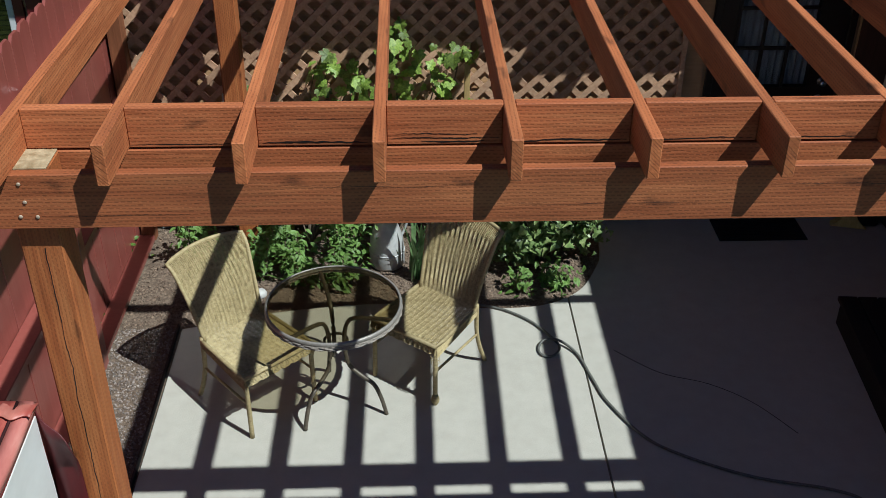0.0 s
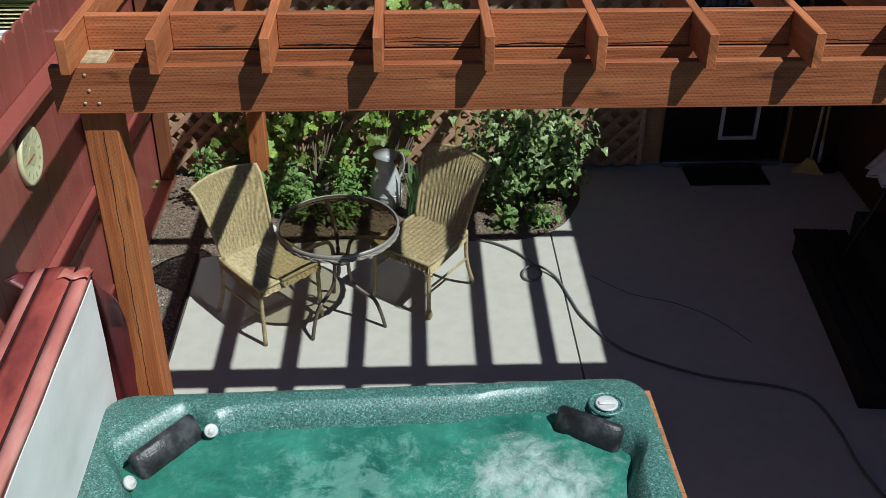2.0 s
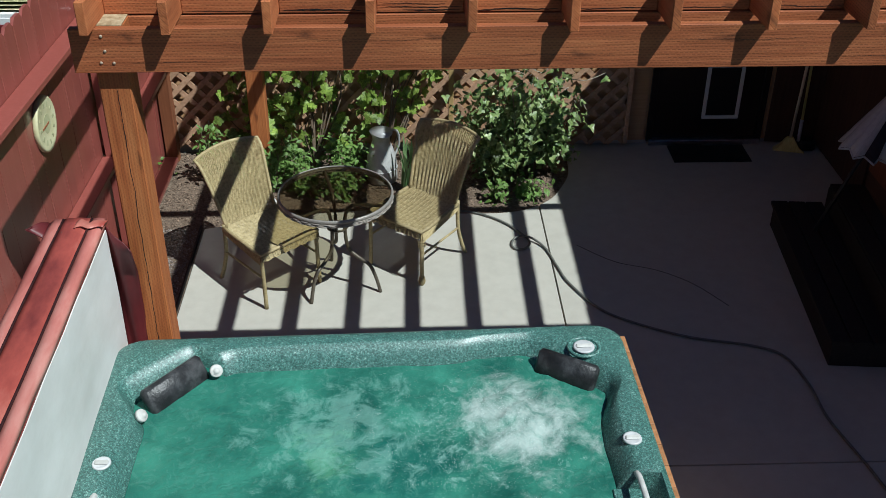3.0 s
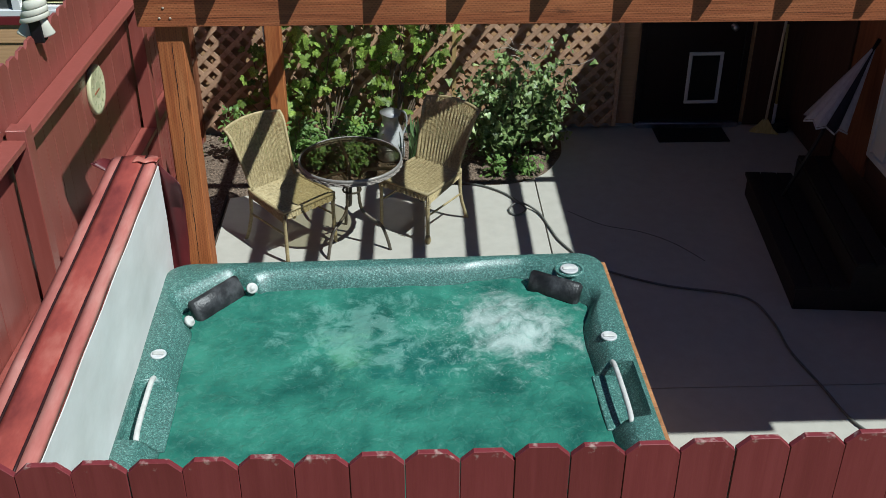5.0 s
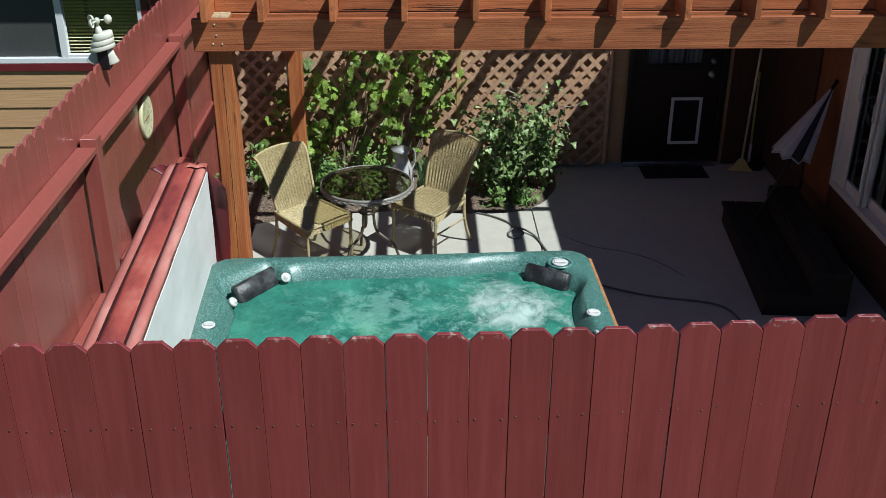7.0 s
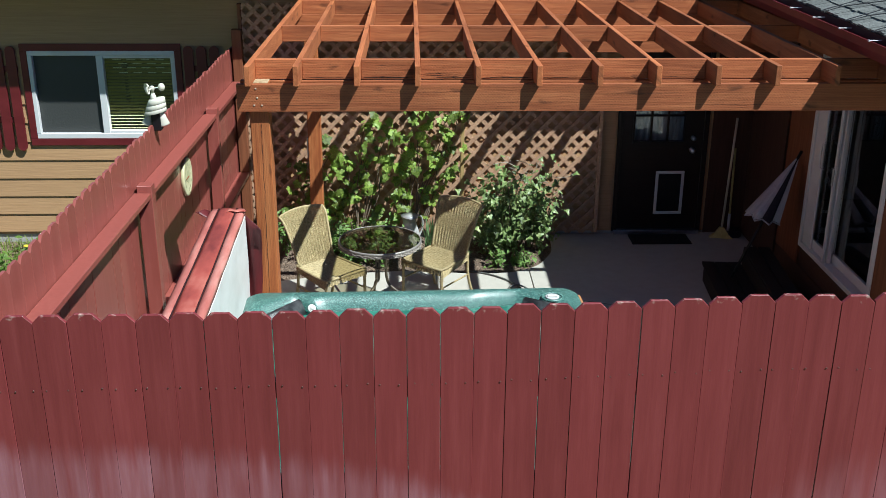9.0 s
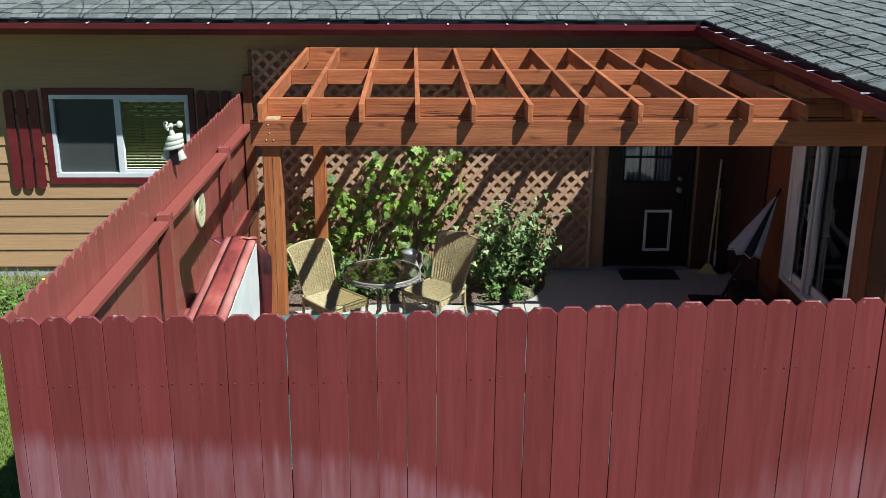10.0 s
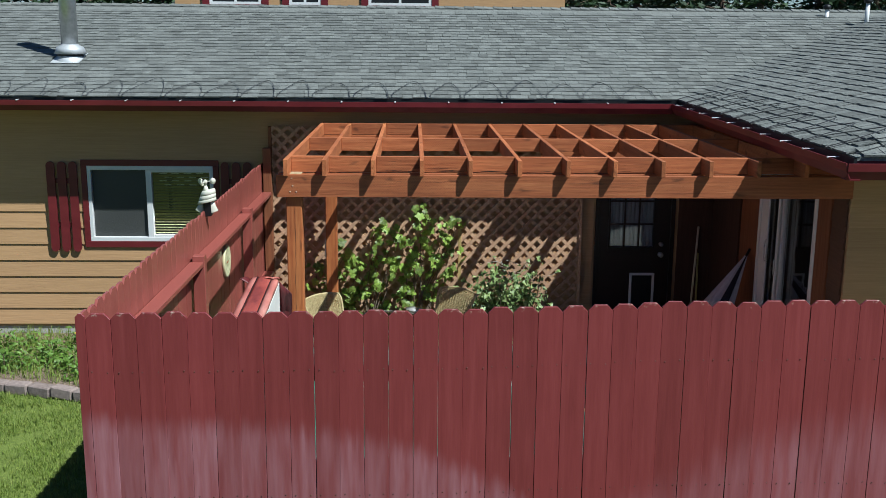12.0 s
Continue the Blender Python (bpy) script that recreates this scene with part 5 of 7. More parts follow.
l.new(col, deepen.inputs[0])
l.new(deepen.outputs[0], ws.inputs["Base Color"])
wb = n.new("ShaderNodeTexNoise")
wb.inputs["Scale"].default_value = 24
wb.inputs["Detail"].default_value = 3
wb.inputs["Distortion"].default_value = 0.6
l.new(tc.outputs["Object"], wb.inputs["Vector"])
bp = n.new("ShaderNodeBump")
bp.inputs["Strength"].default_value = 0.32
bp.inputs["Distance"].default_value = 0.03
l.new(wb.outputs["Fac"], bp.inputs["Height"])
l.new(bp.outputs[0], ws.inputs["Normal"])
bm = bmesh.new()
prev = [bm.verts.new((TCX, TCY, 0.998))] * NA
for j in range(1, 41):
    ring = []
    for a, i in zip(angles, in_w):
        rad = (i - 0.038) * j / 40
        x, y = TCX + rad * math.cos(a), TCY + rad * math.sin(a)
        z = 0.998 + 0.005 * noise.noise((x * 6, y * 6, 1)) + 0.006 * noise.noise((x * 15, y * 15, 4))
        b = math.exp(-((x - 1.14) ** 2 + (y - 2.28) ** 2) / 0.05)
        z += b * (0.03 + 0.03 * noise.noise((x * 22, y * 22, 8)))
        ring.append(bm.verts.new((x, y, z)))
    for k in range(NA):
        if j == 1:
            bm.faces.new((prev[0], ring[k], ring[(k + 1) % NA]))
        else:
            bm.faces.new((prev[k], ring[k], ring[(k + 1) % NA], prev[(k + 1) % NA]))
    prev = ring
part("water", bm, WATER, tub, "clear green water churned white by jets", True)
PILLOW = material("charcoal_foam_pillow", [(0.008, 0.009, 0.009), (0.03, 0.031, 0.033), (0.1, 0.102, 0.106)], 0.4, (9, 9, 9), 5, 0.25, 60, spread=0.2)
BEIGE = material("weathered_white_plastic", [(0.5, 0.49, 0.46), (0.66, 0.65, 0.61)], 0.5, (30, 30, 30), 6)
GREY = material("grey_plastic_dial", [(0.5, 0.5, 0.5), (0.66, 0.66, 0.66)], 0.4)


def pillow(ax, ay, bx, by, nx, ny):
    length = math.hypot(bx - ax, by - ay)
    bm = bmesh.new()
    box(bm, -length / 2, length / 2, -0.028, 0.028, -0.075, 0.055, bevel=0.016)
    for v in bm.verts:
        v.co.y += 0.02 * (1 - (2 * v.co.x / length) ** 2) * (1 if v.co.y > 0 else 0.3)
    turn = math.degrees(math.atan2(by - ay, bx - ax))
    m = Matrix.Translation(((ax + bx) / 2 + nx, (ay + by) / 2 + ny, 1.04)) @ pose(0, 0, 0, 0, 0, turn) @ pose(0, 0, 0, 32)
    bmesh.ops.transform(bm, matrix=m, verts=bm.verts)
    part("pillow", bm, PILLOW, tub, "charcoal foam headrest pillow, half wet", True)


pillow(-0.317, 2.655, -0.532, 2.395, 0.018, -0.015)
pillow(1.519, 2.452, 1.269, 2.612, -0.012, -0.012)


def jet(x, y, z, nx, ny, nz, rad, mat=WHITE):
    bm = lathe(bmesh.new(), [(rad, 0.0), (rad, 0.012), (rad * 0.85, 0.02), (rad * 0.6, 0.016), (rad * 0.45, 0.03), (rad * 0.2, 0.034)], 20)
    bmesh.ops.transform(bm, matrix=look((x, y, z), (x - nx, y - ny, z - nz)), verts=bm.verts)
    part("jet", bm, mat, tub, "white plastic jet nozzle", True)


jet(-0.23, 2.59, 1.04, 0.3, -0.8, 0.6, 0.03, BEIGE)
jet(-0.52, 2.295, 1.04, 0.8, -0.2, 0.6, 0.03, BEIGE)


def dial(x, y, rad, ring):
    d = part("dial", lathe(bmesh.new(), [(rad, 0), (rad, 0.006), (rad * 0.85, 0.01), (rad * 0.7, 0.006), (rad * 0.25, 0.007)], 22, (x, y, TZ + 0.001)), GREY, tub, "pale grey air control dial", True)
    part("lever", boxes((x - rad * 0.75, x + rad * 0.75, y - 0.012, y + 0.012, TZ + 0.006, TZ + 0.017), bevel=0.005), BEIGE, d)
    if ring:
        part("moulded_ring", tube(bmesh.new(), [(x + (rad + 0.022) * math.cos(k * math.tau / 28), y + (rad + 0.02) * math.sin(k * math.tau / 28), TZ + 0.001) for k in range(28)], 0.009, 7, True), TUB, tub, smooth=True)


dial(1.472, 2.612, 0.05, True)
dial(1.565, 1.985, 0.04, False)
dial(-0.605, 1.96, 0.038, False)
for x, s in ((-0.6, 1), (1.545, -1)):
    part("grab_rail", tube(bmesh.new(), smooth_line([(x, 1.8, TZ - 0.012), (x, 1.74, TZ + 0.008), (x, 1.58, TZ + 0.014), (x, 1.42, TZ + 0.008), (x, 1.36, TZ - 0.012)], 5), 0.013, 10), BEIGE, tub, "white plastic grab rail", True)
    part("rail_recess", boxes((-0.675, -0.49, 1.365, 1.775, 0.9, 1.008) if s > 0 else (1.45, 1.625, 1.395, 1.785, 0.9, 1.008), bevel=0.004), TUB, tub)
for x0, x1, y0, y1 in ((TX1 - 0.02, TX1 + 0.024, TY0 + 0.06, TY1 - 0.06), (TX0 + 0.0, TX0 + 0.03, TY0 + 0.06, TY1 - 0.06)):
    k = 18
    for i in range(k):
        a = y0 + (y1 - y0) * i / k
        part("skirt_board", boxes((x0, x1, a + 0.001, a + (y1 - y0) / k - 0.002, 0.02, 1.045), bevel=0.002), CEDAR, tub)
for y0, y1 in ((TY1 - 0.04, TY1 - 0.01), (TY0 + 0.01, TY0 + 0.04)):
    part("skirt_panel", boxes((TX0 + 0.032, TX1 - 0.032, y0, y1, 0.02, 0.98), bevel=0.002), CEDAR, tub)
part("base", boxes((TX0 + 0.05, TX1 - 0.05, TY0 + 0.05, TY1 - 0.05, 0.0, 0.45)), DARK, tub)

# ---- folded cover ----
cover = thing("tub_cover", "folded faded red vinyl tub cover with white lining, standing upright", "tub cover", at=Matrix.Translation((0.004, 0.07, 0)) @ TURNED)
SEAM = material("dark_cover_piping", [(0.02, 0.008, 0.008), (0.05, 0.015, 0.015)], 0.5)
CY0, CY1 = 0.42, 2.83


def slab(x0, x1, z0, z1, mat, name, label=""):
    bm = bmesh.new()
    box(bm, x0, x1, CY0, CY1, z0, z1, bevel=0.018)
    bmesh.ops.subdivide_edges(bm, edges=[e for e in bm.edges if abs(e.verts[0].co.y - e.verts[1].co.y) > 0.5], cuts=24)
    for v in bm.verts:
        v.co += Vector((0.005 * noise.noise((v.co.y * 3, v.co.z * 3, x0 * 9)), 0.006 * noise.noise((v.co.x * 9, v.co.z * 4, 3)), 0.006 * noise.noise((v.co.y * 4, v.co.x * 9, 7)) if v.co.z > 1.4 else 0))
    return part(name, bm, mat, cover, label, False)


slab(-0.945, -0.83, 0.12, 1.655, RED_VINYL, "outer_half")
slab(-0.826, -0.706, 0.12, 1.655, RED_VINYL, "inner_half")
# lining face towards the tub
bm = bmesh.new()
cols = []
for i in range(41):
    y = CY0 + 0.02 + (CY1 - CY0 - 0.035) * i / 40
    cols.append([bm.verts.new((-0.7 + 0.006 * noise.noise((y * 3, z * 3, 5)), y, z)) for z in (0.2, 0.6, 1.0, 1.3, 1.5, 1.632)])
for p, q in zip(cols, cols[1:]):
    for k in range(5):
        bm.faces.new((p[k], q[k], q[k + 1], p[k + 1]))
thicken(bm, 0.005)
part("lining", bm, WHITE_VINYL, cover, "off-white vinyl lining, slightly stained")
# folded hinge strip across the top with piping
def band(prof, mat, label):
    bm = bmesh.new()
    cols = []
    for i in range(49):
        y = CY0 + (CY1 - CY0 + 0.01) * i / 48
        cols.append([bm.verts.new((x + 0.004 * noise.noise((y * 4, x * 20, 2)), y, z + 0.004 * noise.noise((y * 3.3, x * 12, 6)))) for x, z in prof])
    for p, q in zip(cols, cols[1:]):
        for k in range(len(prof) - 1):
            bm.faces.new((p[k], p[k + 1], q[k + 1], q[k]))
    bmesh.ops.recalc_face_normals(bm, faces=bm.faces)
    thicken(bm, 0.006)
    part("hinge_strip", bm, mat, cover, label, True)


band([(-0.95, 1.625), (-0.947, 1.664), (-0.92, 1.68), (-0.883, 1.678)], PINK_VINYL, "sun-bleached pink vinyl edge")
band([(-0.883, 1.678), (-0.86, 1.682), (-0.82, 1.686), (-0.78, 1.682), (-0.757, 1.68)], RED_VINYL, "worn red vinyl hinge strip")
band([(-0.757, 1.68), (-0.73, 1.682), (-0.704, 1.677), (-0.698, 1.652)], PINK_VINYL, "sun-bleached pink vinyl edge")
for x, z in ((-0.883, 1.682), (-0.757, 1.684)):
    part("piping", tube(bmesh.new(), [(x + 0.0012 * math.sin(i * 0.45), CY0 + (CY1 - CY0) * i / 30, z + 0.002 * noise.noise((i * 0.35, x * 20, 6))) for i in range(31)], 0.006, 6), SEAM, cover, smooth=True)
# skirt hanging loose at the far end
bm = bmesh.new()
cols = []
for i in range(9):
    u = i / 8
    x = -0.715 + 0.125 * u
    col_ = []
    for j in range(13):
        w = j / 12
        z = 0.75 + (1.64 - 0.05 * u) * 0 + (0.9 - 0.1 * u) * w
        col_.append(bm.verts.new((x - 0.04 * (1 - w) * u, CY1 + 0.012 + 0.03 * u * math.sin(w * 5) + 0.012 * math.sin(u * 6 + w * 3) - 0.09 * max(0, w - 0.8) * u * 4, z)))
    cols.append(col_)
for p, q in zip(cols, cols[1:]):
    for k in range(12):
        bm.faces.new((p[k], q[k], q[k + 1], p[k + 1]))
thicken(bm, 0.004)
part("skirt", bm, MAROON_VINYL, cover, "loose red vinyl skirt", True)
bm = bmesh.new()
cols = []
for i in range(11):
    u = i / 10
    cols.append([bm.verts.new((-0.815 + 0.125 * u, CY1 - 0.09 + 0.1 * w + 0.012 * math.sin(u * 9), 1.697 - 0.012 * abs(u - 0.4) + 0.007 * math.sin(u * 11 + 1) * w - 0.02 * w * w)) for w in (0, 0.35, 0.7, 1.0)])
for p, q in zip(cols, cols[1:]):
    for k in range(3):
        bm.faces.new((p[k], q[k], q[k + 1], p[k + 1]))
thicken(bm, 0.004)
part("torn_corner", bm, RED_VINYL, cover, "torn red vinyl corner", True)
# dog-ear of vinyl sticking out towards the fence
bm = bmesh.new()
rows = []
for i in range(7):
    u = i / 6
    rows.append([bm.verts.new((-0.945 - 0.085 * u * (1 - 0.3 * w), CY1 - 0.11 + 0.13 * w * (1 - u) + 0.02 * u, 1.655 + 0.035 * u + 0.02 * math.sin(3 * u) * w)) for w in (0, 0.33, 0.66, 1.0)])
for p, q in zip(rows, rows[1:]):
    for k in range(3):
        bm.faces.new((p[k], q[k], q[k + 1], p[k + 1]))
bmesh.ops.recalc_face_normals(bm, faces=bm.faces)
thicken(bm, 0.004)
part("loose_flap", bm, MAROON_VINYL, cover, "curled dark red vinyl flap", True)

# ---- wicker chairs ----
WICKER = material("tan_woven_resin_wicker", [(0.27, 0.21, 0.1), (0.46, 0.37, 0.185), (0.6, 0.5, 0.28)], 0.6, (50, 50, 50), 6, 0.15, spread=0.12, island=True)
WRAP = material("tan_wrapped_cane", [(0.3, 0.235, 0.11), (0.5, 0.41, 0.22)], 0.6, (30, 30, 90), 6, 0.3, 150)


def strand(bm, pts, nrm, width, thick=0.004, prev=None):
    """A flat woven strand along the points, going on from prev; nrm gives the weave's out direction."""
    for i, p in enumerate(pts):
        a, b = pts[max(i - 1, 0)], pts[min(i + 1, len(pts) - 1)]
        d = (b - a).normalized()
        nn = nrm[i]
        s = d.cross(nn).normalized() * (width / 2)
        q = [bm.verts.new(p + s), bm.verts.new(p + nn * thick), bm.verts.new(p - s), bm.verts.new(p - nn * thick * 0.5)]
        if prev:
            for k in range(4):
                bm.faces.new((prev[k], prev[(k + 1) % 4], q[(k + 1) % 4], q[k]))
        prev = q
    return prev


def seat_at(u, v):
    """u across -1..1, v from the front apron (-0.25) over the front edge (0) to the back (1)."""
    half = 0.235 - 0.02 * max(v, 0)
    if v < 0:
        return Vector((u * half, -0.235 - 0.012 * math.sin(-v * 6), 0.425 + v * 0.36))
    return Vector((u * half, -0.235 + 0.44 * v, 0.425 + 0.012 * math.sin(v * 3.1) * 0 - 0.018 * math.sin(v * math.pi) * (1 - u * u) + 0.01 * v))


def back_at(u, v):
    """u across -1..1, v from the seat (0) to the rolled top edge (1); the side edges flare outwards."""
    half = 0.2 + 0.052 * max(v, 0.0) ** 1.4
    hollow = 0.04 * (1 - u * u)
    roll = max(v - 0.84, 0.0) / 0.16
    z = 0.43 + 0.465 * v + 0.025 * v * (1 - u * u) - 0.014 * roll * roll
    y = 0.195 + 0.145 * v + 0.035 * v * v + hollow + 0.03 * roll * roll
    return Vector((u * half, y, z))


def weave(surf, v0, v1, rows, ribs, seg=52):
    bm = bmesh.new()
    end = None
    for i in range(rows):
        v = v0 + (v1 - v0) * (i + 0.5) / rows
        pts, nrm = [], []
        rib = (0.0012 + 0.0042 * max(0.0, 1 - abs(v - 0.22) / 0.22) + 0.0045 * max(0.0, 1 - abs(v - 0.76) / 0.1)) if surf is back_at else (0.0015 if v > 0.1 else 0.004)
        for k in range(seg + 1):
            u = -1 + 2 * k / seg
            p = surf(u, v)
            du = surf(min(u + 0.02, 1), v) - surf(max(u - 0.02, -1), v)
            dv = surf(u, min(v + 0.01, v1)) - surf(u, max(v - 0.01, v0))
            nn = du.cross(dv).normalized()
            pts.append(p + nn * (rib * math.cos(math.tau * k * ribs / seg) + 0.0012 * (-1) ** (i + k)))
            nrm.append(nn)
        gap = (surf(0, v1) - surf(0, v0)).length / rows
        if i % 2:
            pts.reverse()
            nrm.reverse()
        end = strand(bm, pts, nrm, gap * 0.93, prev=end)
    snake = []
    for k in range(ribs + 1):
        u = -1 + 2 * k / ribs
        col_ = [surf(u, v0 + (v1 - v0) * j / 14) for j in range(15)]
        snake += col_[::-1] if k % 2 else col_
    tube(bm, snake, 0.0035, 5)
    return bm


def wicker_chair(m):
    c = thing("wicker_chair", "tan woven wicker dining chair with high curved back, on the patio", "chair", group="chairs beside the glass table", at=m)
    part("seat", weave(seat_at, 0.0, 1.0, 60, 13), WICKER, c)
    part("seat_apron", weave(seat_at, -0.15, 0.0, 7, 13), WICKER, c)
    part("backrest", weave(back_at, -0.05, 1.0, 84, 15, 60), WICKER, c)
    edge = [back_at(-1, v / 12) for v in range(13)] + [back_at(u / 6 - 1, 1.0) for u in range(1, 12)] + [back_at(1, 1 - v / 12) for v in range(13)]
    part("back_frame", tube(bmesh.new(), edge, 0.012, 8), WRAP, c, smooth=True)
    part("seat_frame", tube(bmesh.new(), [seat_at(-1, v / 6) for v in range(6, -1, -1)] + [seat_at(1, v / 6) for v in range(7)], 0.013, 8), WRAP, c, smooth=True)
    for s in (-1, 1):
        bm = bmesh.new()
        side = [[seat_at(s, v / 8) + Vector((s * 0.002, 0, -0.008)) for v in range(9)], [seat_at(s, v / 8) + Vector((s * 0.002, 0, -0.085 + 0.035 * v / 8)) for v in range(9)]]
        end = None
        for j in range(7):
            w = (j + 0.5) / 7
            pts = [a.lerp(b, w) for a, b in zip(*side)]
            if j % 2:
                pts.reverse()
            end = strand(bm, pts, [Vector((s, 0, 0))] * 9, 0.011, prev=end)
        part("side_apron", bm, WICKER, c)
        part("leg", tube(bmesh.new(), smooth_line([(s * 0.225, -0.225, 0.42), (s * 0.225, -0.228, 0.2), (s * 0.228, -0.232, 0.0)], 3), 0.014, 8), WRAP, c, smooth=True)
        part("leg", tube(bmesh.new(), smooth_line([(s * 0.21, 0.21, 0.46), (s * 0.212, 0.215, 0.25), (s * 0.222, 0.25, 0.1), (s * 0.23, 0.29, 0.0)], 4), 0.014, 8), WRAP, c, smooth=True)
        part("side_stretcher", tube(bmesh.new(), [(s * 0.226, -0.226, 0.24), (s * 0.215, 0.215, 0.24)], 0.008, 7), WRAP, c, smooth=True)
    return c


chair = wicker_chair(pose(-0.314, 4.838, 0, 0, 0, 42.5))
worn_chair = copy_thing(chair, pose(0.681, 5.09, 0, 0, 0, -38))
# cane wrap come loose on one front leg
part("leg_foot", lathe(bmesh.new(), [(0.008, 0.0), (0.02, 0.012), (0.026, 0.035), (0.02, 0.06), (0.015, 0.075)], 12, (0.2275, -0.2315, 0)), WRAP, worn_chair, "swollen frayed end of the cane wrapping", True)
coil = []
for i in range(34):
    a = 0.75 * i
    q = 0.018 + 0.012 * abs(math.sin(i * 0.4))
    coil.append((0.2275 + q * math.cos(a), -0.2315 + q * math.sin(a), 0.37 - 0.0022 * i))
part("loose_strand", tube(bmesh.new(), coil, 0.0022, 4), WRAP, worn_chair, "loosened coil of cane strand")

# ---- glass table ----
BRONZE = material("dark_bronze_tube", [(0.085, 0.07, 0.052), (0.16, 0.135, 0.1)], 0.4, (30, 30, 30), 5, 0.05, metal=0.25)
RIM = material("grey_metal_table_rim", [(0.26, 0.24, 0.215), (0.42, 0.39, 0.35)], 0.45, (60, 60, 60), 6, 0.2, metal=0.35)
table = thing("bistro_table", "round bistro table with smoked glass top and curved bronze legs", "table", at=Matrix.Translation((0.154, 4.8, 0)) @ Matrix.Diagonal((1.0, 1.0, 1.022, 1)))
R = 0.375
top = part("tabletop", lathe(bmesh.new(), [(R - 0.012, 0.695), (R - 0.008, 0.698), (R - 0.008, 0.701), (R - 0.012, 0.703)], 64), SMOKED, table, "smoked brown glass disc")
part("rim", lathe(bmesh.new(), [(R - 0.01, 0.684), (R + 0.003, 0.684), (R + 0.006, 0.692), (R + 0.005, 0.703), (R - 0.001, 0.708), (R - 0.008, 0.707), (R - 0.0095, 0.7045), (R - 0.006, 0.7035), (R - 0.006, 0.69), (R - 0.01, 0.684)], 64, cap=False), RIM, table, "grey metal rim", True)
wov = bmesh.new()
for j in range(3):
    tube(wov, [((R + 0.002 + 0.0035 * math.sin(k * 2.1 + j * 2)) * math.cos(k * math.tau / 96), (R + 0.002 + 0.0035 * math.sin(k * 2.1 + j * 2)) * math.sin(k * math.tau / 96), 0.664 + j * 0.008) for k in range(96)], 0.005, 5, True)
WEAVE = material("grey_woven_resin", [(0.2, 0.175, 0.15), (0.38, 0.34, 0.29)], 0.7, (120, 120, 120), 3, 0.1)
part("woven_band", wov, WEAVE, table, "grey woven band below the rim")
for a in (232, 338, 105):
    c, s = math.cos(radians(a)), math.sin(radians(a))
    prof = [(0.36, 0.675), (0.22, 0.655), (0.1, 0.62), (0.06, 0.53), (0.055, 0.42), (0.075, 0.3), (0.15, 0.24), (0.225, 0.2), (0.27, 0.11), (0.3, 0.0)]
    part("leg", tube(bmesh.new(), smooth_line([(c * q, s * q, z) for q, z in prof], 4), 0.0125, 8), BRONZE, table, smooth=True)
part("ring", tube(bmesh.new(), [(0.066 * math.cos(k * math.tau / 20), 0.066 * math.sin(k * math.tau / 20), 0.45) for k in range(20)], 0.008, 7, True), BRONZE, table, smooth=True)

# ---- metal pitcher ----
GALV = material("weathered_galvanised_tin", [(0.45, 0.45, 0.44), (0.7, 0.7, 0.68)], 0.42, (9, 9, 9), 4, 0.08, metal=0.25)
can = thing("metal_pitcher", "weathered galvanised metal milk pitcher standing in the planting bed", "pitcher", at=pose(0.42, 6.34, -0.02, 0, 0, 20) @ Matrix.Diagonal((0.9, 0.9, 0.84, 1)))
bm = bmesh.new()
prof = [(0.13, 0.0), (0.14, 0.02), (0.138, 0.14), (0.128, 0.26), (0.098, 0.36), (0.075, 0.42), (0.08, 0.47), (0.098, 0.51), (0.102, 0.52)]
lathe(bm, prof, 32)
for v in bm.verts:
    if v.co.z > 0.45 and v.co.y < 0:
        v.co.y -= 0.05 * (v.co.z - 0.45) / 0.07 * max(0, -v.co.y / 0.1) ** 2
part("body", bm, GALV, can, smooth=True)
part("handle", tube(bmesh.new(), smooth_line([(0.09, 0.03, 0.5), (0.17, 0.05, 0.46), (0.19, 0.06, 0.32), (0.135, 0.045, 0.2)], 5), 0.011, 8), GALV, can, smooth=True)
part("band", tube(bmesh.new(), [(0.1385 * math.cos(k * math.tau / 32), 0.1385 * math.sin(k * math.tau / 32), 0.14) for k in range(32)], 0.005, 6, True), GALV, can, smooth=True)

# ---- hose ----
HOSE = material("dark_grey_rubber_hose", [(0.08, 0.08, 0.07), (0.16, 0.16, 0.145)], 0.5, (40, 40, 40), 4)
loop = [(1.02, 5.76, 0.012), (1.2, 5.69, 0.012), (1.36, 5.56, 0.012), (1.47, 5.4, 0.012), (1.52, 5.28, 0.012), (1.47, 5.19, 0.012), (1.4, 5.2, 0.012), (1.385, 5.27, 0.012), (1.43, 5.33, 0.03), (1.52, 5.32, 0.032), (1.62, 5.2, 0.014), (1.68, 4.95, 0.012), (1.735, 4.74, 0.012), (1.89, 4.444, 0.012), (2.08, 4.28, 0.012), (2.42, 4.105, 0.012), (2.81, 4.0, 0.012), (2.98, 3.88, 0.012), (3.04, 3.6, 0.012), (3.05, 3.3, 0.012), (3.13, 2.93, 0.012), (3.2, 2.6, 0.012), (3.35, 2.3, 0.012), (3.4, 1.6, 0.012), (3.3, 0.8, 0.012)]
solid("garden_hose", tube(bmesh.new(), smooth_line(loop, 8), 0.0085, 8), HOSE, "dark grey garden hose with one loop lying on the patio", "hose", smooth=True)

solid("slab_crack", tube(bmesh.new(), smooth_line([(1.86, 5.25, 0.001), (2.1, 5.02, 0.001), (2.38, 4.9, 0.001), (2.6, 4.72, 0.001), (2.78, 4.45, 0.001)], 6), 0.0022, 5), DARK, "thin dark wire lying across the shaded slab", "wire")

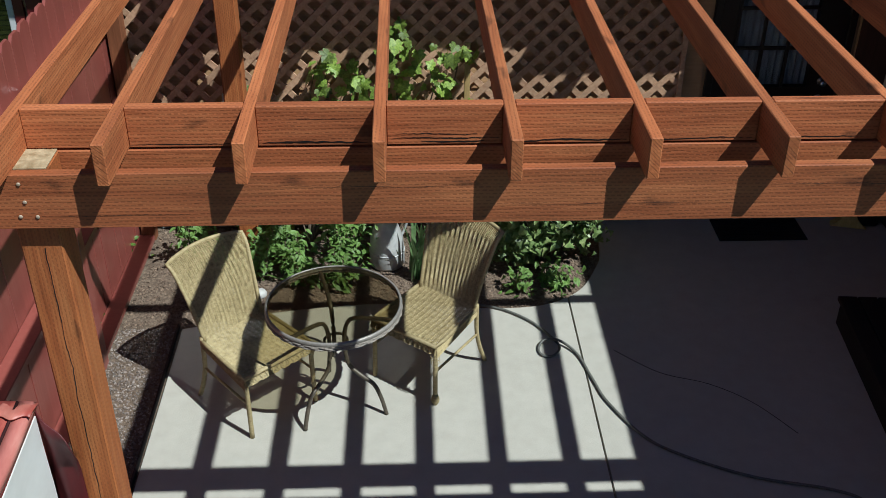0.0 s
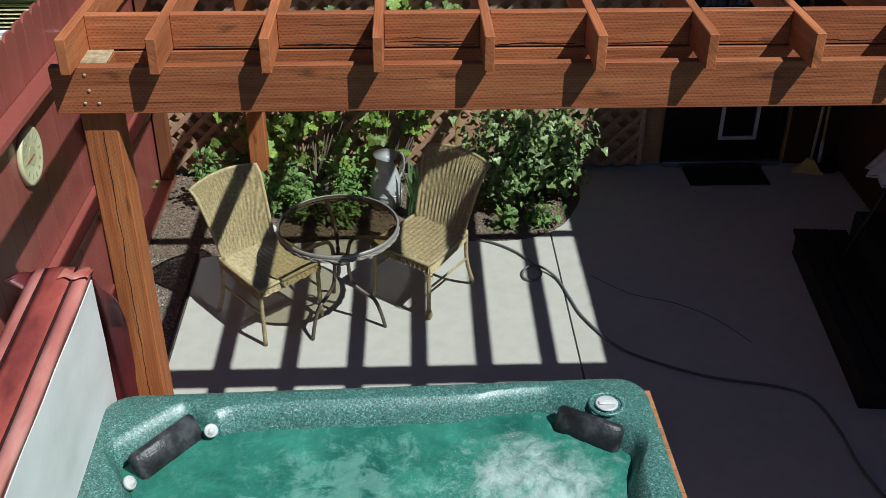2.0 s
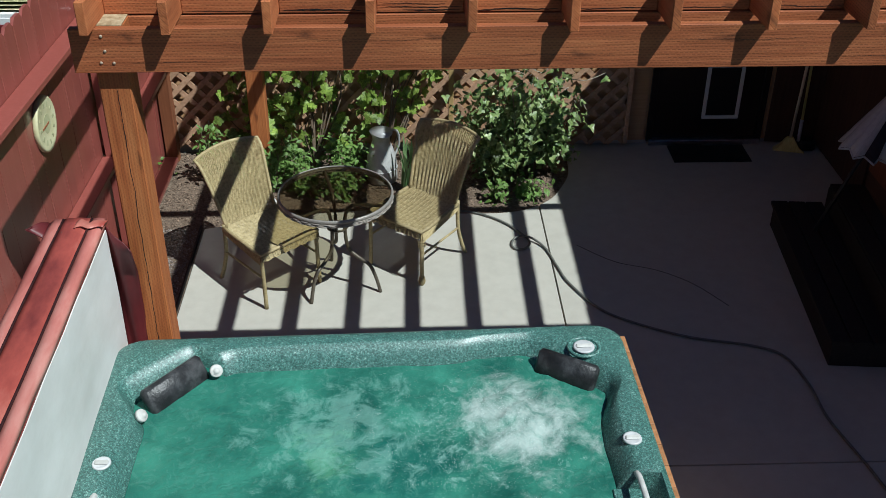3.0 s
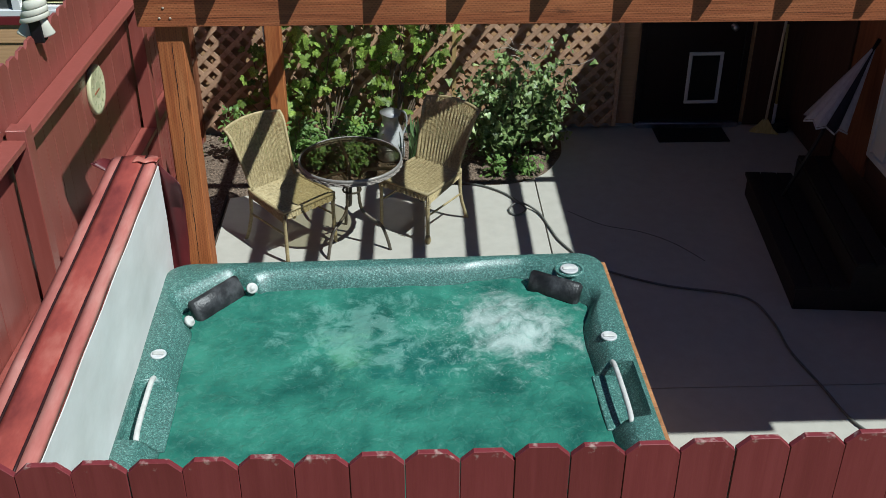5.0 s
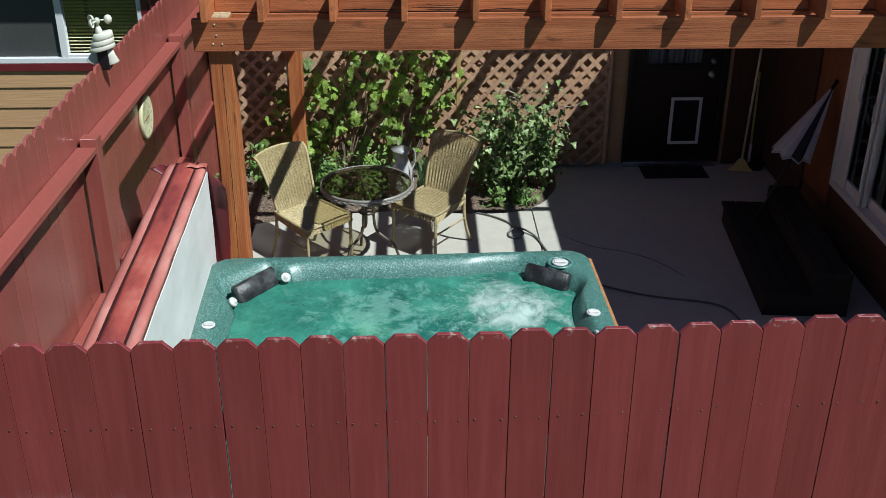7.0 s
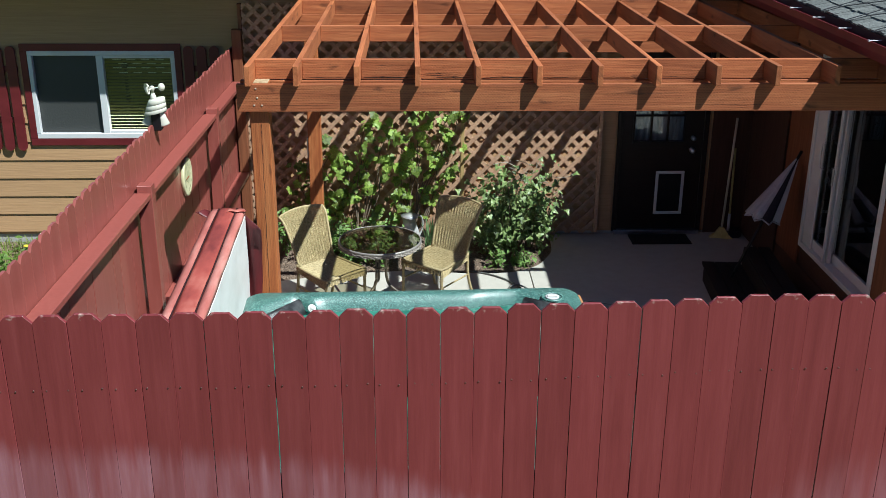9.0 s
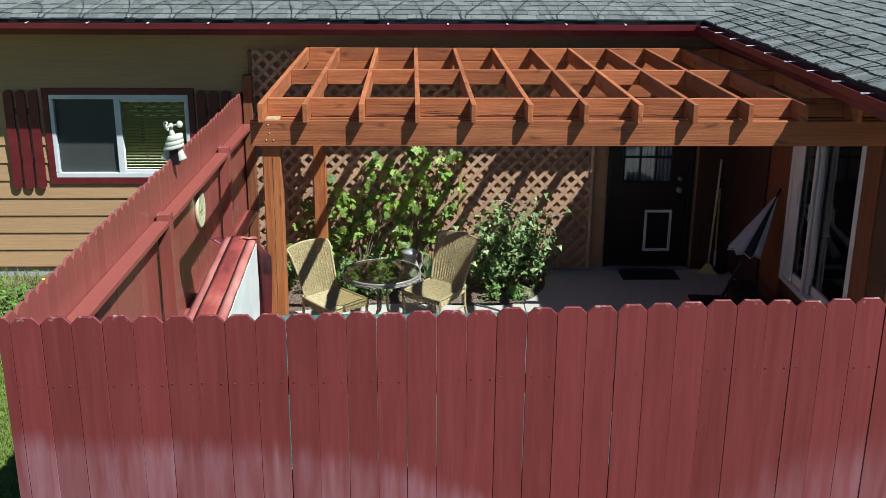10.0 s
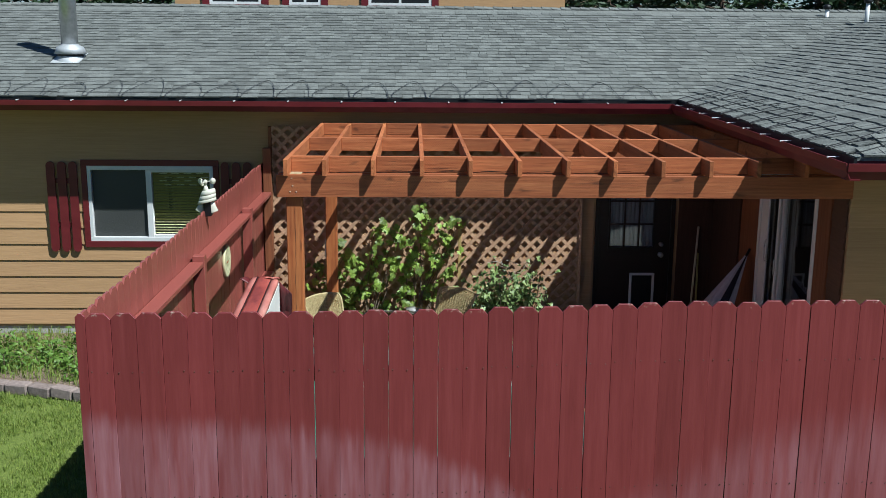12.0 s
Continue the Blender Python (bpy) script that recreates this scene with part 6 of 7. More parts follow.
# ---- clock on the side fence ----
CREAM = material("aged_cream_dial", [(0.58, 0.55, 0.3), (0.72, 0.7, 0.45)], 0.5, (12, 12, 12), 5)
OLIVE = material("olive_dial_print", [(0.4, 0.41, 0.22), (0.5, 0.5, 0.3)], 0.6)
clock = thing("wall_clock", "round cream outdoor thermometer dial hung on the fence", "clock", at=pose(-1.42, 4.27, 1.49, 0, 90, 0))
part("case", lathe(bmesh.new(), [(0.155, -0.024), (0.163, -0.02), (0.163, 0.0), (0.156, 0.007), (0.146, 0.004)], 40), CREAM, clock, smooth=True)
part("dial", lathe(bmesh.new(), [(0.145, -0.005), (0.145, 0.0035)], 40), CREAM, clock)
mark = finish(boxes((0.095, 0.125, -0.008, 0.008, 0.004, 0.0055)), "hour_mark", OLIVE)
for k in range(12):
    piece("hour_mark", mark, clock, pose(0, 0, 0, 0, 0, 30 * k))
part("emblem", lathe(bmesh.new(), [(0.055, 0.004), (0.055, 0.0052)], 24), OLIVE, clock)
part("pointer", boxes((-0.006, 0.006, -0.085, 0.02, 0.006, 0.009), bevel=0.001), material("rust_red_pointer", [(0.3, 0.1, 0.04), (0.42, 0.17, 0.08)], 0.6), clock, "rust-red pointer")

# ---- weather station on the side fence ----
IVORY = material("ivory_weather_plastic", [(0.66, 0.64, 0.52), (0.76, 0.74, 0.62)], 0.45, (6, 6, 6), 4)
ws_root = thing("weather_station", "ivory plastic weather station with wind cups clamped on the fence top", "weather station", at=Matrix.Translation((-1.435, 3.47, 2.185)) @ pose(0, 0, 0, 0, -3, 0) @ Matrix.Diagonal((0.8, 0.8, 0.92, 1)))


def cowl_tier(low, high, z0, z1, slide):
    """One tier of the stepped cowl: an oval drum narrowing upwards and pushed sideways."""
    bm = lathe(bmesh.new(), [(low - 0.006, z0), (low, z0 + 0.004), (low + (high - low) * 0.9, z1 - 0.006), (high - 0.008, z1)], 28)
    for v in bm.verts:
        v.co.y *= 0.85
        v.co.z += 0.14 * v.co.x
        v.co.x += slide * (v.co.z - 0.05)
    return bm


cowl = part("rain_funnel", cowl_tier(0.104, 0.094, 0.045, 0.078, 0.25), IVORY, ws_root, "stepped ivory plastic cowl", smooth=True)
part("tier", cowl_tier(0.094, 0.086, 0.0785, 0.118, 0.25), IVORY, cowl, smooth=True)
part("cap", cowl_tier(0.085, 0.072, 0.1185, 0.165, 0.25), IVORY, cowl, smooth=True)
part("neck", lathe(bmesh.new(), [(0.03, 0.15), (0.026, 0.18), (0.016, 0.205)], 16), IVORY, ws_root, smooth=True)
part("mast", lathe(bmesh.new(), [(0.012, 0.2), (0.012, 0.225), (0.022, 0.23), (0.022, 0.255), (0.01, 0.265)], 14), IVORY, ws_root, smooth=True)
part("bracket", boxes((-0.04, 0.045, -0.045, 0.04, -0.095, 0.062), bevel=0.008), DARK, ws_root, "black mounting bracket")
for dx, dy, tilt in ((0.055, -0.01, -12), (-0.06, 0.0, 30)):
    wing = lathe(bmesh.new(), [(0.048, -0.075), (0.05, -0.068), (0.038, -0.02), (0.032, 0.05)], 20)
    for v in wing.verts:
        v.co.y *= 0.6
    bmesh.ops.transform(wing, matrix=pose(dx, dy, 0.015, 0, tilt, 20), verts=wing.verts)
    part("shield", wing, IVORY, ws_root, "curved ivory plastic shield", smooth=True)
for k in range(3):
    a = k * math.tau / 3 + 0.4
    cx, cy = 0.085 * math.cos(a), 0.085 * math.sin(a)
    cup = bmesh.new()
    bmesh.ops.create_uvsphere(cup, u_segments=14, v_segments=8, radius=0.032)
    bmesh.ops.bisect_plane(cup, geom=cup.verts[:] + cup.edges[:] + cup.faces[:], plane_co=(0, 0, 0), plane_no=(0, 1, 0), clear_outer=True)
    thicken(cup, 0.003)
    bmesh.ops.transform(cup, matrix=pose(cx, cy, 0.245, 0, 0, math.degrees(a)), verts=cup.verts)
    c = part("wind_cup", cup, IVORY, ws_root, smooth=True)
    part("arm", tube(bmesh.new(), [(0, 0, 0.245), (cx, cy, 0.245)], 0.005, 6), IVORY, c, smooth=True)

# ---- closed umbrella, brooms ----
LILAC = material("pale_lilac_canvas", [(0.4, 0.4, 0.46), (0.52, 0.52, 0.58)], 0.85, (30, 30, 6), 3, 0.15)
NAVY = material("navy_canvas", [(0.01, 0.01, 0.02), (0.02, 0.02, 0.035)], 0.85, (30, 30, 6), 3, 0.15)
umb = thing("patio_umbrella", "closed lilac and navy striped patio umbrella leaning beside the sliding door", "umbrella")
tip = Vector((4.155, 5.375, 1.36))
fold = 16
hem = []
for k in range(fold):
    a = math.tau * k / fold
    radm = 0.215 if k % 2 == 0 else 0.165
    hem.append(Vector((3.79, 5.17, 0.79)) + Vector((math.cos(a) * radm * 0.8, math.sin(a) * radm * 0.9, -0.03 * math.cos(a) + 0.025 * (k % 2))))
for k in range(fold):
    bm = bmesh.new()
    a, b = hem[k], hem[(k + 1) % fold]
    cols = []
    for j in range(9):
        w = j / 8
        sag = 0.03 * math.sin(w * math.pi)
        p, q = tip.lerp(a, w), tip.lerp(b, w)
        mid = (p + q) / 2 + Vector((0, 0, -sag * 0.3))
        cols.append([bm.verts.new(v) for v in (p, mid, q)])
    for p, q in zip(cols, cols[1:]):
        bm.faces.new((p[0], q[0], q[1], p[1]))
        bm.faces.new((p[1], q[1], q[2], p[2]))
    bmesh.ops.remove_doubles(bm, verts=bm.verts, dist=0.0005)
    thicken(bm, 0.002)
    part("canopy_panel", bm, NAVY if k in (11, 12, 15, 0, 1, 5) else LILAC, umb, smooth=True)
part("pole", tube(bmesh.new(), [(4.165, 5.38, 1.38), (3.79, 5.17, 0.735), (3.5, 5.01, 0.235)], 0.015, 8), DARK, umb, smooth=True)
part("fringe", tube(bmesh.new(), smooth_line([h + Vector((0, 0, -0.012)) for h in hem], 2, True), 0.008, 5, True), LILAC, umb)

STRAW = material("yellow_broom_straw", [(0.46, 0.38, 0.11), (0.68, 0.58, 0.23)], 0.8, (60, 60, 6), 5)
STICK = material("pale_wooden_handle", [(0.58, 0.5, 0.34), (0.74, 0.66, 0.47)], 0.6, (40, 40, 4), 4)
broom = thing("broom", "broom with pale handle and yellow straw head leaning on the wall", "broom")
part("stick", tube(bmesh.new(), [(3.905, 6.735, 0.11), (3.985, 6.84, 1.34)], 0.013, 8), STICK, broom, smooth=True)
bm = bmesh.new()
o = [(-0.025, 0.12, 0.025), (0.025, 0.12, 0.025), (0.075, 0.045, 0.04), (0.13, 0.0, 0.045), (-0.13, 0.0, 0.045), (-0.075, 0.045, 0.04)]
f = [bm.verts.new((x, -d, z)) for x, z, d in o]
g = [bm.verts.new((x, d, z)) for x, z, d in o]
bm.faces.new(f)
bm.faces.new(g[::-1])
for k in range(6):
    bm.faces.new((f[k], g[k], g[(k + 1) % 6], f[(k + 1) % 6]))
bmesh.ops.recalc_face_normals(bm, faces=bm.faces)
bmesh.ops.transform(bm, matrix=pose(3.9, 6.72, 0.002, -8, 0, -15), verts=bm.verts)
part("head", bm, STRAW, broom, "yellow straw broom head")
rake = thing("mop", "mop with yellow-green handle leaning on the wall", "mop")
part("stick", tube(bmesh.new(), [(3.985, 6.76, 0.25), (4.0, 6.845, 1.0)], 0.012, 8), STRAW, rake, smooth=True)
part("collar", tube(bmesh.new(), [(3.98, 6.74, 0.08), (3.985, 6.762, 0.27)], 0.016, 8), GREY, rake, smooth=True)
part("head", boxes((3.98, 4.12, 6.68, 6.82, 0.002, 0.1), bevel=0.02), DARK, rake, "black mop head")
# ---- planting ----
def leafy(name, colours, rough=0.45, glow=0.35, spread=0.2):
    """Leaf surface: glossy front, some light shining through."""
    m = material(name, colours, rough, (12, 12, 12), 5, 0.15, 40, spread=spread, spec=0.45)
    t = m.node_tree
    n, l = t.nodes, t.links
    shader = n["Principled BSDF"]
    colour = shader.inputs["Base Color"].links[0].from_socket
    thin = n.new("ShaderNodeBsdfTranslucent")
    l.new(colour, thin.inputs["Color"])
    mix = n.new("ShaderNodeMixShader")
    mix.inputs["Fac"].default_value = glow
    l.new(shader.outputs[0], mix.inputs[1])
    l.new(thin.outputs[0], mix.inputs[2])
    l.new(mix.outputs[0], n["Material Output"].inputs["Surface"])
    return m


VINE = leafy("bright_vine_leaf", [(0.1, 0.175, 0.024), (0.25, 0.37, 0.058), (0.5, 0.58, 0.13)], spread=0.45)
IVY = leafy("dark_ivy_leaf", [(0.05, 0.09, 0.026), (0.15, 0.22, 0.066), (0.4, 0.45, 0.19)], 0.42, 0.22, 0.5)
SMALL = leafy("small_shrub_leaf", [(0.11, 0.21, 0.04), (0.27, 0.42, 0.1)], 0.5, 0.3)
GRASS = leafy("lawn_blade", [(0.09, 0.14, 0.015), (0.2, 0.275, 0.04), (0.34, 0.37, 0.09)], 0.6, 0.3, 0.25)
IRIS = leafy("pale_sword_leaf", [(0.16, 0.28, 0.1), (0.28, 0.42, 0.18)], 0.45, 0.25)
STEM = material("brown_woody_stem", [(0.1, 0.07, 0.045), (0.25, 0.19, 0.13)], 0.85, (40, 40, 8), 4, 0.4)
DRY = material("dry_grey_twig", [(0.3, 0.26, 0.2), (0.5, 0.45, 0.37)], 0.85, (40, 40, 8), 4, 0.3)

GRAPE = [(0, 0.04), (0.1, -0.1), (0.26, -0.13), (0.36, -0.02), (0.5, 0.02), (0.46, 0.14), (0.36, 0.2), (0.5, 0.28), (0.6, 0.44), (0.46, 0.47), (0.4, 0.57), (0.25, 0.52), (0.24, 0.66), (0.14, 0.74), (0, 0.92), (-0.13, 0.75), (-0.25, 0.67), (-0.24, 0.51), (-0.41, 0.56), (-0.47, 0.45), (-0.58, 0.41), (-0.51, 0.27), (-0.37, 0.19), (-0.47, 0.12), (-0.5, 0.0), (-0.36, -0.03), (-0.25, -0.13), (-0.1, -0.1)]
IVY_SHAPE = [(0, 0.03), (0.13, -0.09), (0.32, -0.06), (0.5, 0.1), (0.36, 0.24), (0.26, 0.36), (0.2, 0.58), (0, 0.9), (-0.19, 0.57), (-0.26, 0.36), (-0.37, 0.23), (-0.49, 0.08), (-0.32, -0.07), (-0.13, -0.09)]
OVAL = [(0, 0), (0.18, 0.2), (0.24, 0.45), (0.16, 0.75), (0, 1), (-0.16, 0.75), (-0.24, 0.45), (-0.18, 0.2)]


def leaf_points(shape, bend, cup):
    pts = [(x, y, cup * abs(x) - bend * y * y) for x, y in shape]
    return [(0, 0.3, 0.04 - bend * 0.09)] + pts


def leaf_mesh(name, shape, mat, bend, cup):
    pts = leaf_points(shape, bend, cup)
    k = len(shape)
    me = bpy.data.meshes.new(name)
    me.from_pydata(pts, [], [(0, i + 1, (i + 1) % k + 1) for i in range(k)])
    me.materials.append(mat)
    return me


def leaf_pose(p, out, size, r, droop=0.5, wild=1.0):
    """Leaf hung at p, its face towards out with a random turn, its tip drooping."""
    face = (Vector(out) + Vector((r.gauss(0, 0.55), r.gauss(0, 0.5), r.gauss(0.15, 0.5))) * wild).normalized()
    tip = Vector((r.gauss(0, 0.6), r.gauss(0, 0.3), -droop + r.gauss(0, 0.45)))
    tip = (tip - face * tip.dot(face)).normalized()
    side = tip.cross(face)
    m = Matrix((side, tip, face)).transposed().to_4x4()
    return Matrix.Translation(p) @ m @ Matrix.Diagonal((size, size, size, 1))


def foliage(root, spots, meshes, shape, mat, size, r, out=(0.3, -0.8, 0.6), sizes=(0.6, 1.25), wild=1.0, as_parts=290):
    """Leaves at the spots: the first as parts, the others joined."""
    vs, fs = [], []
    for i, p in enumerate(spots):
        m = leaf_pose(p, out, size * r.uniform(*sizes), r, 0.5, wild)
        if i < as_parts:
            piece("leaf", r.choice(meshes), root, m)
        else:
            pts = leaf_points(shape, r.uniform(0.1, 0.5), r.uniform(0.05, 0.4))
            k0, k = len(vs), len(shape)
            vs += [m @ Vector(q) for q in pts]
            fs += [(k0, k0 + j + 1, k0 + (j + 1) % k + 1) for j in range(k)]
    if vs:
        me = bpy.data.meshes.new("leaves")
        me.from_pydata(vs, [], fs)
        me.materials.append(mat)
        ob = new("leaves", me)
        ob.parent = root
        tagged(ob, kind="stuff")


grape_leaves = [leaf_mesh("leaf", GRAPE, VINE, b, c) for b, c in ((0.15, 0.2), (0.4, 0.1), (0.3, 0.35), (0.05, -0.15))]
ivy_leaves = [leaf_mesh("leaf", IVY_SHAPE, IVY, b, c) for b, c in ((0.1, 0.2), (0.35, 0.1), (0.2, 0.4), (0.3, -0.2))]
small_leaves = [leaf_mesh("leaf", OVAL, SMALL, b, c) for b, c in ((0.1, 0.3), (0.4, 0.2), (0.2, 0.5))]
r = random.Random(21)

# three climbing vines: clusters along their shoots as (x, z, radius)
VINES = [
    [(-0.62, 0.3, 0.14), (-0.72, 0.55, 0.15), (-0.6, 0.72, 0.12), (-0.5, 0.45, 0.14), (-0.42, 0.98, 0.09), (-0.38, 0.8, 0.08), (-0.52, 1.15, 0.06), (-0.35, 0.55, 0.12), (-0.85, 0.35, 0.1), (-0.78, 0.85, 0.08), (-0.45, 0.25, 0.14)],
    [(-0.15, 0.25, 0.16), (-0.2, 0.5, 0.14), (-0.1, 0.78, 0.12), (-0.3, 0.9, 0.08), (0.0, 0.62, 0.12), (-0.05, 1.05, 0.1), (0.05, 1.3, 0.09), (0.2, 1.2, 0.11), (0.15, 0.9, 0.09), (0.12, 0.3, 0.15), (-0.02, 1.35, 0.06)],
    [(0.45, 0.35, 0.15), (0.3, 0.62, 0.12), (0.38, 0.85, 0.09), (0.45, 1.0, 0.1), (0.55, 1.2, 0.09), (0.52, 1.42, 0.11), (0.5, 1.55, 0.08), (0.7, 0.75, 0.1), (0.75, 1.0, 0.1), (0.85, 1.15, 0.1), (0.82, 1.4, 0.08), (0.95, 1.45, 0.07), (0.65, 0.5, 0.14), (0.88, 0.85, 0.1)],
]
for i, clusters in enumerate(VINES):
    root = thing("grape_vine", "bright green climbing grape vine on the tan lattice", "vine", group="vines on the lattice")
    base = Vector((clusters[0][0], 6.6, -0.02))
    spots = []
    for x, z, rad in clusters:
        c = Vector((x, 6.7, z))
        line = smooth_line([base, base.lerp(c, 0.4) + Vector((r.gauss(0, 0.05), 0.06, 0.05)), base.lerp(c, 0.75) + Vector((r.gauss(0, 0.04), 0.08, 0.02)), c + Vector((0, 0.06, 0))], 4)
        part("shoot", tube(bmesh.new(), line, [0.008 - 0.005 * k / len(line) for k in range(len(line))], 5), STEM, root)
        for k in range(int(5 + rad * 60)):
            spots.append(c + Vector((r.gauss(0, rad * 0.66), r.gauss(-0.02, 0.06), r.gauss(0, rad * 0.66))))
    r.shuffle(spots)
    foliage(root, spots, grape_leaves, GRAPE, VINE, 0.1, r, sizes=(0.45, 1.3), wild=1.2, as_parts=290)

# low undergrowth between the vines
for i, (x, y, rad, h, k) in enumerate([(-0.35, 6.35, 0.28, 0.38, 330), (0.1, 6.45, 0.3, 0.36, 300), (-0.95, 6.35, 0.16, 0.5, 200), (0.85, 6.5, 0.2, 0.35, 220), (-0.62, 6.15, 0.14, 0.3, 120), (-0.2, 6.1, 0.2, 0.3, 260), (0.12, 6.08, 0.18, 0.28, 240), (-0.45, 6.2, 0.15, 0.32, 160), (1.35, 5.95, 0.09, 0.16, 90), (1.62, 6.0, 0.1, 0.14, 90), (1.55, 6.1, 0.09, 0.1, 60)]):
    root = thing("leafy_shrub", "small-leaved green undergrowth in the planting bed", "shrub", group="undergrowth in the bed")
    spots = []
    for j in range(9):
        a, q = r.uniform(0, math.tau), r.uniform(0.2, 1.0) * rad
        tipp = Vector((x + q * math.cos(a), y + q * math.sin(a) * 0.7, h * r.uniform(0.5, 1.05)))
        foot = Vector((x + 0.3 * q * math.cos(a), y + 0.2 * q * math.sin(a), -0.03))
        part("stalk", tube(bmesh.new(), [foot, foot.lerp(tipp, 0.5) + Vector((r.gauss(0, 0.02), 0, 0.03)), tipp], [0.004, 0.003, 0.002], 4), STEM, root)
        for q2 in range(k // 9):
            spots.append(foot.lerp(tipp, r.uniform(0.2, 1.05)) + Vector((r.gauss(0, 0.045), r.gauss(0, 0.045), r.gauss(0, 0.03))))
    foliage(root, spots, small_leaves, OVAL, SMALL, 0.058, r, (0.2, -0.3, 0.9), as_parts=90)

# ivy
ivy = thing("ivy_bush", "dense dark green ivy bush sprawling against the lattice", "ivy")
spots = []
for j in range(64):
    a = r.uniform(0, 1)
    x = 1.05 + 0.92 * a + r.gauss(0, 0.04)
    topz = 0.98 - 0.25 * abs(a - 0.55) - (0.2 if a < 0.12 else 0)
    tipp = Vector((x, 6.12 + 0.45 * r.random(), topz * r.uniform(0.2, 1.0)))
    foot = Vector((1.3 + 0.5 * a, 6.45, -0.03))
    line = smooth_line([foot, foot.lerp(tipp, 0.5) + Vector((r.gauss(0, 0.06), r.gauss(0, 0.05), 0.08)), tipp], 3)
    if j < 30:
        part("stem", tube(bmesh.new(), line, [0.008, 0.007, 0.006, 0.005, 0.005, 0.004, 0.003], 5), STEM, ivy)
    for k in range(34):
        w = r.uniform(0.3, 1.05)
        spots.append(foot.lerp(tipp, w) + Vector((r.gauss(0, 0.08), r.gauss(-0.03, 0.07), r.gauss(0.03, 0.07))))
r.shuffle(spots)
foliage(ivy, spots, ivy_leaves, IVY_SHAPE, IVY, 0.062, r, (0.25, -0.7, 0.7), (0.45, 1.35), 1.6, 295)
for j in range(26):
    a = Vector((r.uniform(1.35, 1.95), r.uniform(6.2, 6.6), r.uniform(0.55, 0.95)))
    b = a + Vector((r.gauss(0.05, 0.12), r.gauss(-0.03, 0.06), r.gauss(0.05, 0.07)))
    part("dry_twig", tube(bmesh.new(), smooth_line([a, a.lerp(b, 0.5) + Vector((0, 0, r.gauss(0, 0.03))), b], 3), 0.003, 4), DRY, ivy)

# sword-leaved iris beside the pitcher
iris = thing("iris_plant", "clump of pale green sword-shaped iris leaves", "iris")
for j in range(22):
    bm = bmesh.new()
    a = r.uniform(0, math.tau)
    lean = Vector((math.cos(a) * 0.12 + 0.03, math.sin(a) * 0.1 - 0.05, 0))
    h = r.uniform(0.34, 0.55)
    foot = Vector((0.645 + r.gauss(0, 0.035), 6.15 + r.gauss(0, 0.03), -0.02))
    w = Vector((math.cos(a + 1.5), math.sin(a + 1.5), 0)) * 0.02
    rows = []
    for k in range(7):
        u = k / 6
        p = foot + Vector((0, 0, h * u)) + lean * u * u
        s = w * (1 - u ** 3)
        rows.append((bm.verts.new(p - s), bm.verts.new(p + s + Vector((0, 0, 0.0005)))))
    for p, q in zip(rows, rows[1:]):
        bm.faces.new((p[0], p[1], q[1], q[0]))
    part("leaf", bm, IRIS, iris)

# ---- bed surface: mulch chips, gravel, litter ----
def scatter(name, label, category, count, area, sizes, mat, seed, flat=0.35, lift=-0.03):
    """Many small uneven stones or chips lying within the area, as one heap of stuff."""
    q = random.Random(seed)
    vs, fs = [], []
    ico = bmesh.new()
    bmesh.ops.create_icosphere(ico, subdivisions=1, radius=1.0)
    ico.verts.ensure_lookup_table()
    base = [v.co.copy() for v in ico.verts]
    tri = [tuple(v.index for v in f.verts) for f in ico.faces]
    ico.free()
    for i in range(count):
        x, y = area(q)
        s = q.uniform(*sizes)
        m = Matrix.Translation((x, y, lift + s * flat * 0.6)) @ pose(0, 0, 0, q.gauss(0, 18), q.gauss(0, 18), q.uniform(0, 360)) @ Matrix.Diagonal((s, s * q.uniform(0.5, 1.0), s * flat * q.uniform(0.7, 1.3), 1))
        k = len(vs)
        vs += [m @ (b * q.uniform(0.8, 1.15)) for b in base]
        fs += [tuple(k + j for j in f) for f in tri]
    me = bpy.data.meshes.new(name)
    me.from_pydata(vs, [], fs)
    me.materials.append(mat)
    return tagged(new(name, me), label, category, kind="stuff")


def in_bed(q):
    while True:
        x, y = q.uniform(-1.4, 1.95), q.uniform(5.5, 6.85)
        if y > cut_y(max(x, -0.88)) + 0.03:
            return x, y


def in_strip(q):
    return q.uniform(-1.42, -0.95), q.uniform(2.9, 5.6)


CHIP = material("shredded_bark_chip", [(0.08, 0.055, 0.038), (0.19, 0.135, 0.095), (0.33, 0.25, 0.18)], 0.95, (60, 60, 60), 4, 0.3, island=True, spread=0.3)
STONE = material("mixed_grey_gravel", [(0.13, 0.1, 0.08), (0.26, 0.21, 0.18), (0.5, 0.45, 0.4)], 0.9, (60, 60, 60), 4, 0.3, island=True, spread=0.3)
scatter("bark_mulch", "brown bark mulch and litter covering the planting bed", "mulch", 9000, in_bed, (0.004, 0.015), CHIP, 31)
scatter("gravel", "grey mixed gravel strip along the patio edge", "gravel", 5200, in_strip, (0.004, 0.011), STONE, 32, 0.6)
SLATE = material("pale_landscape_rock", [(0.4, 0.39, 0.37), (0.62, 0.6, 0.57)], 0.85, (12, 12, 12), 4, 0.3)
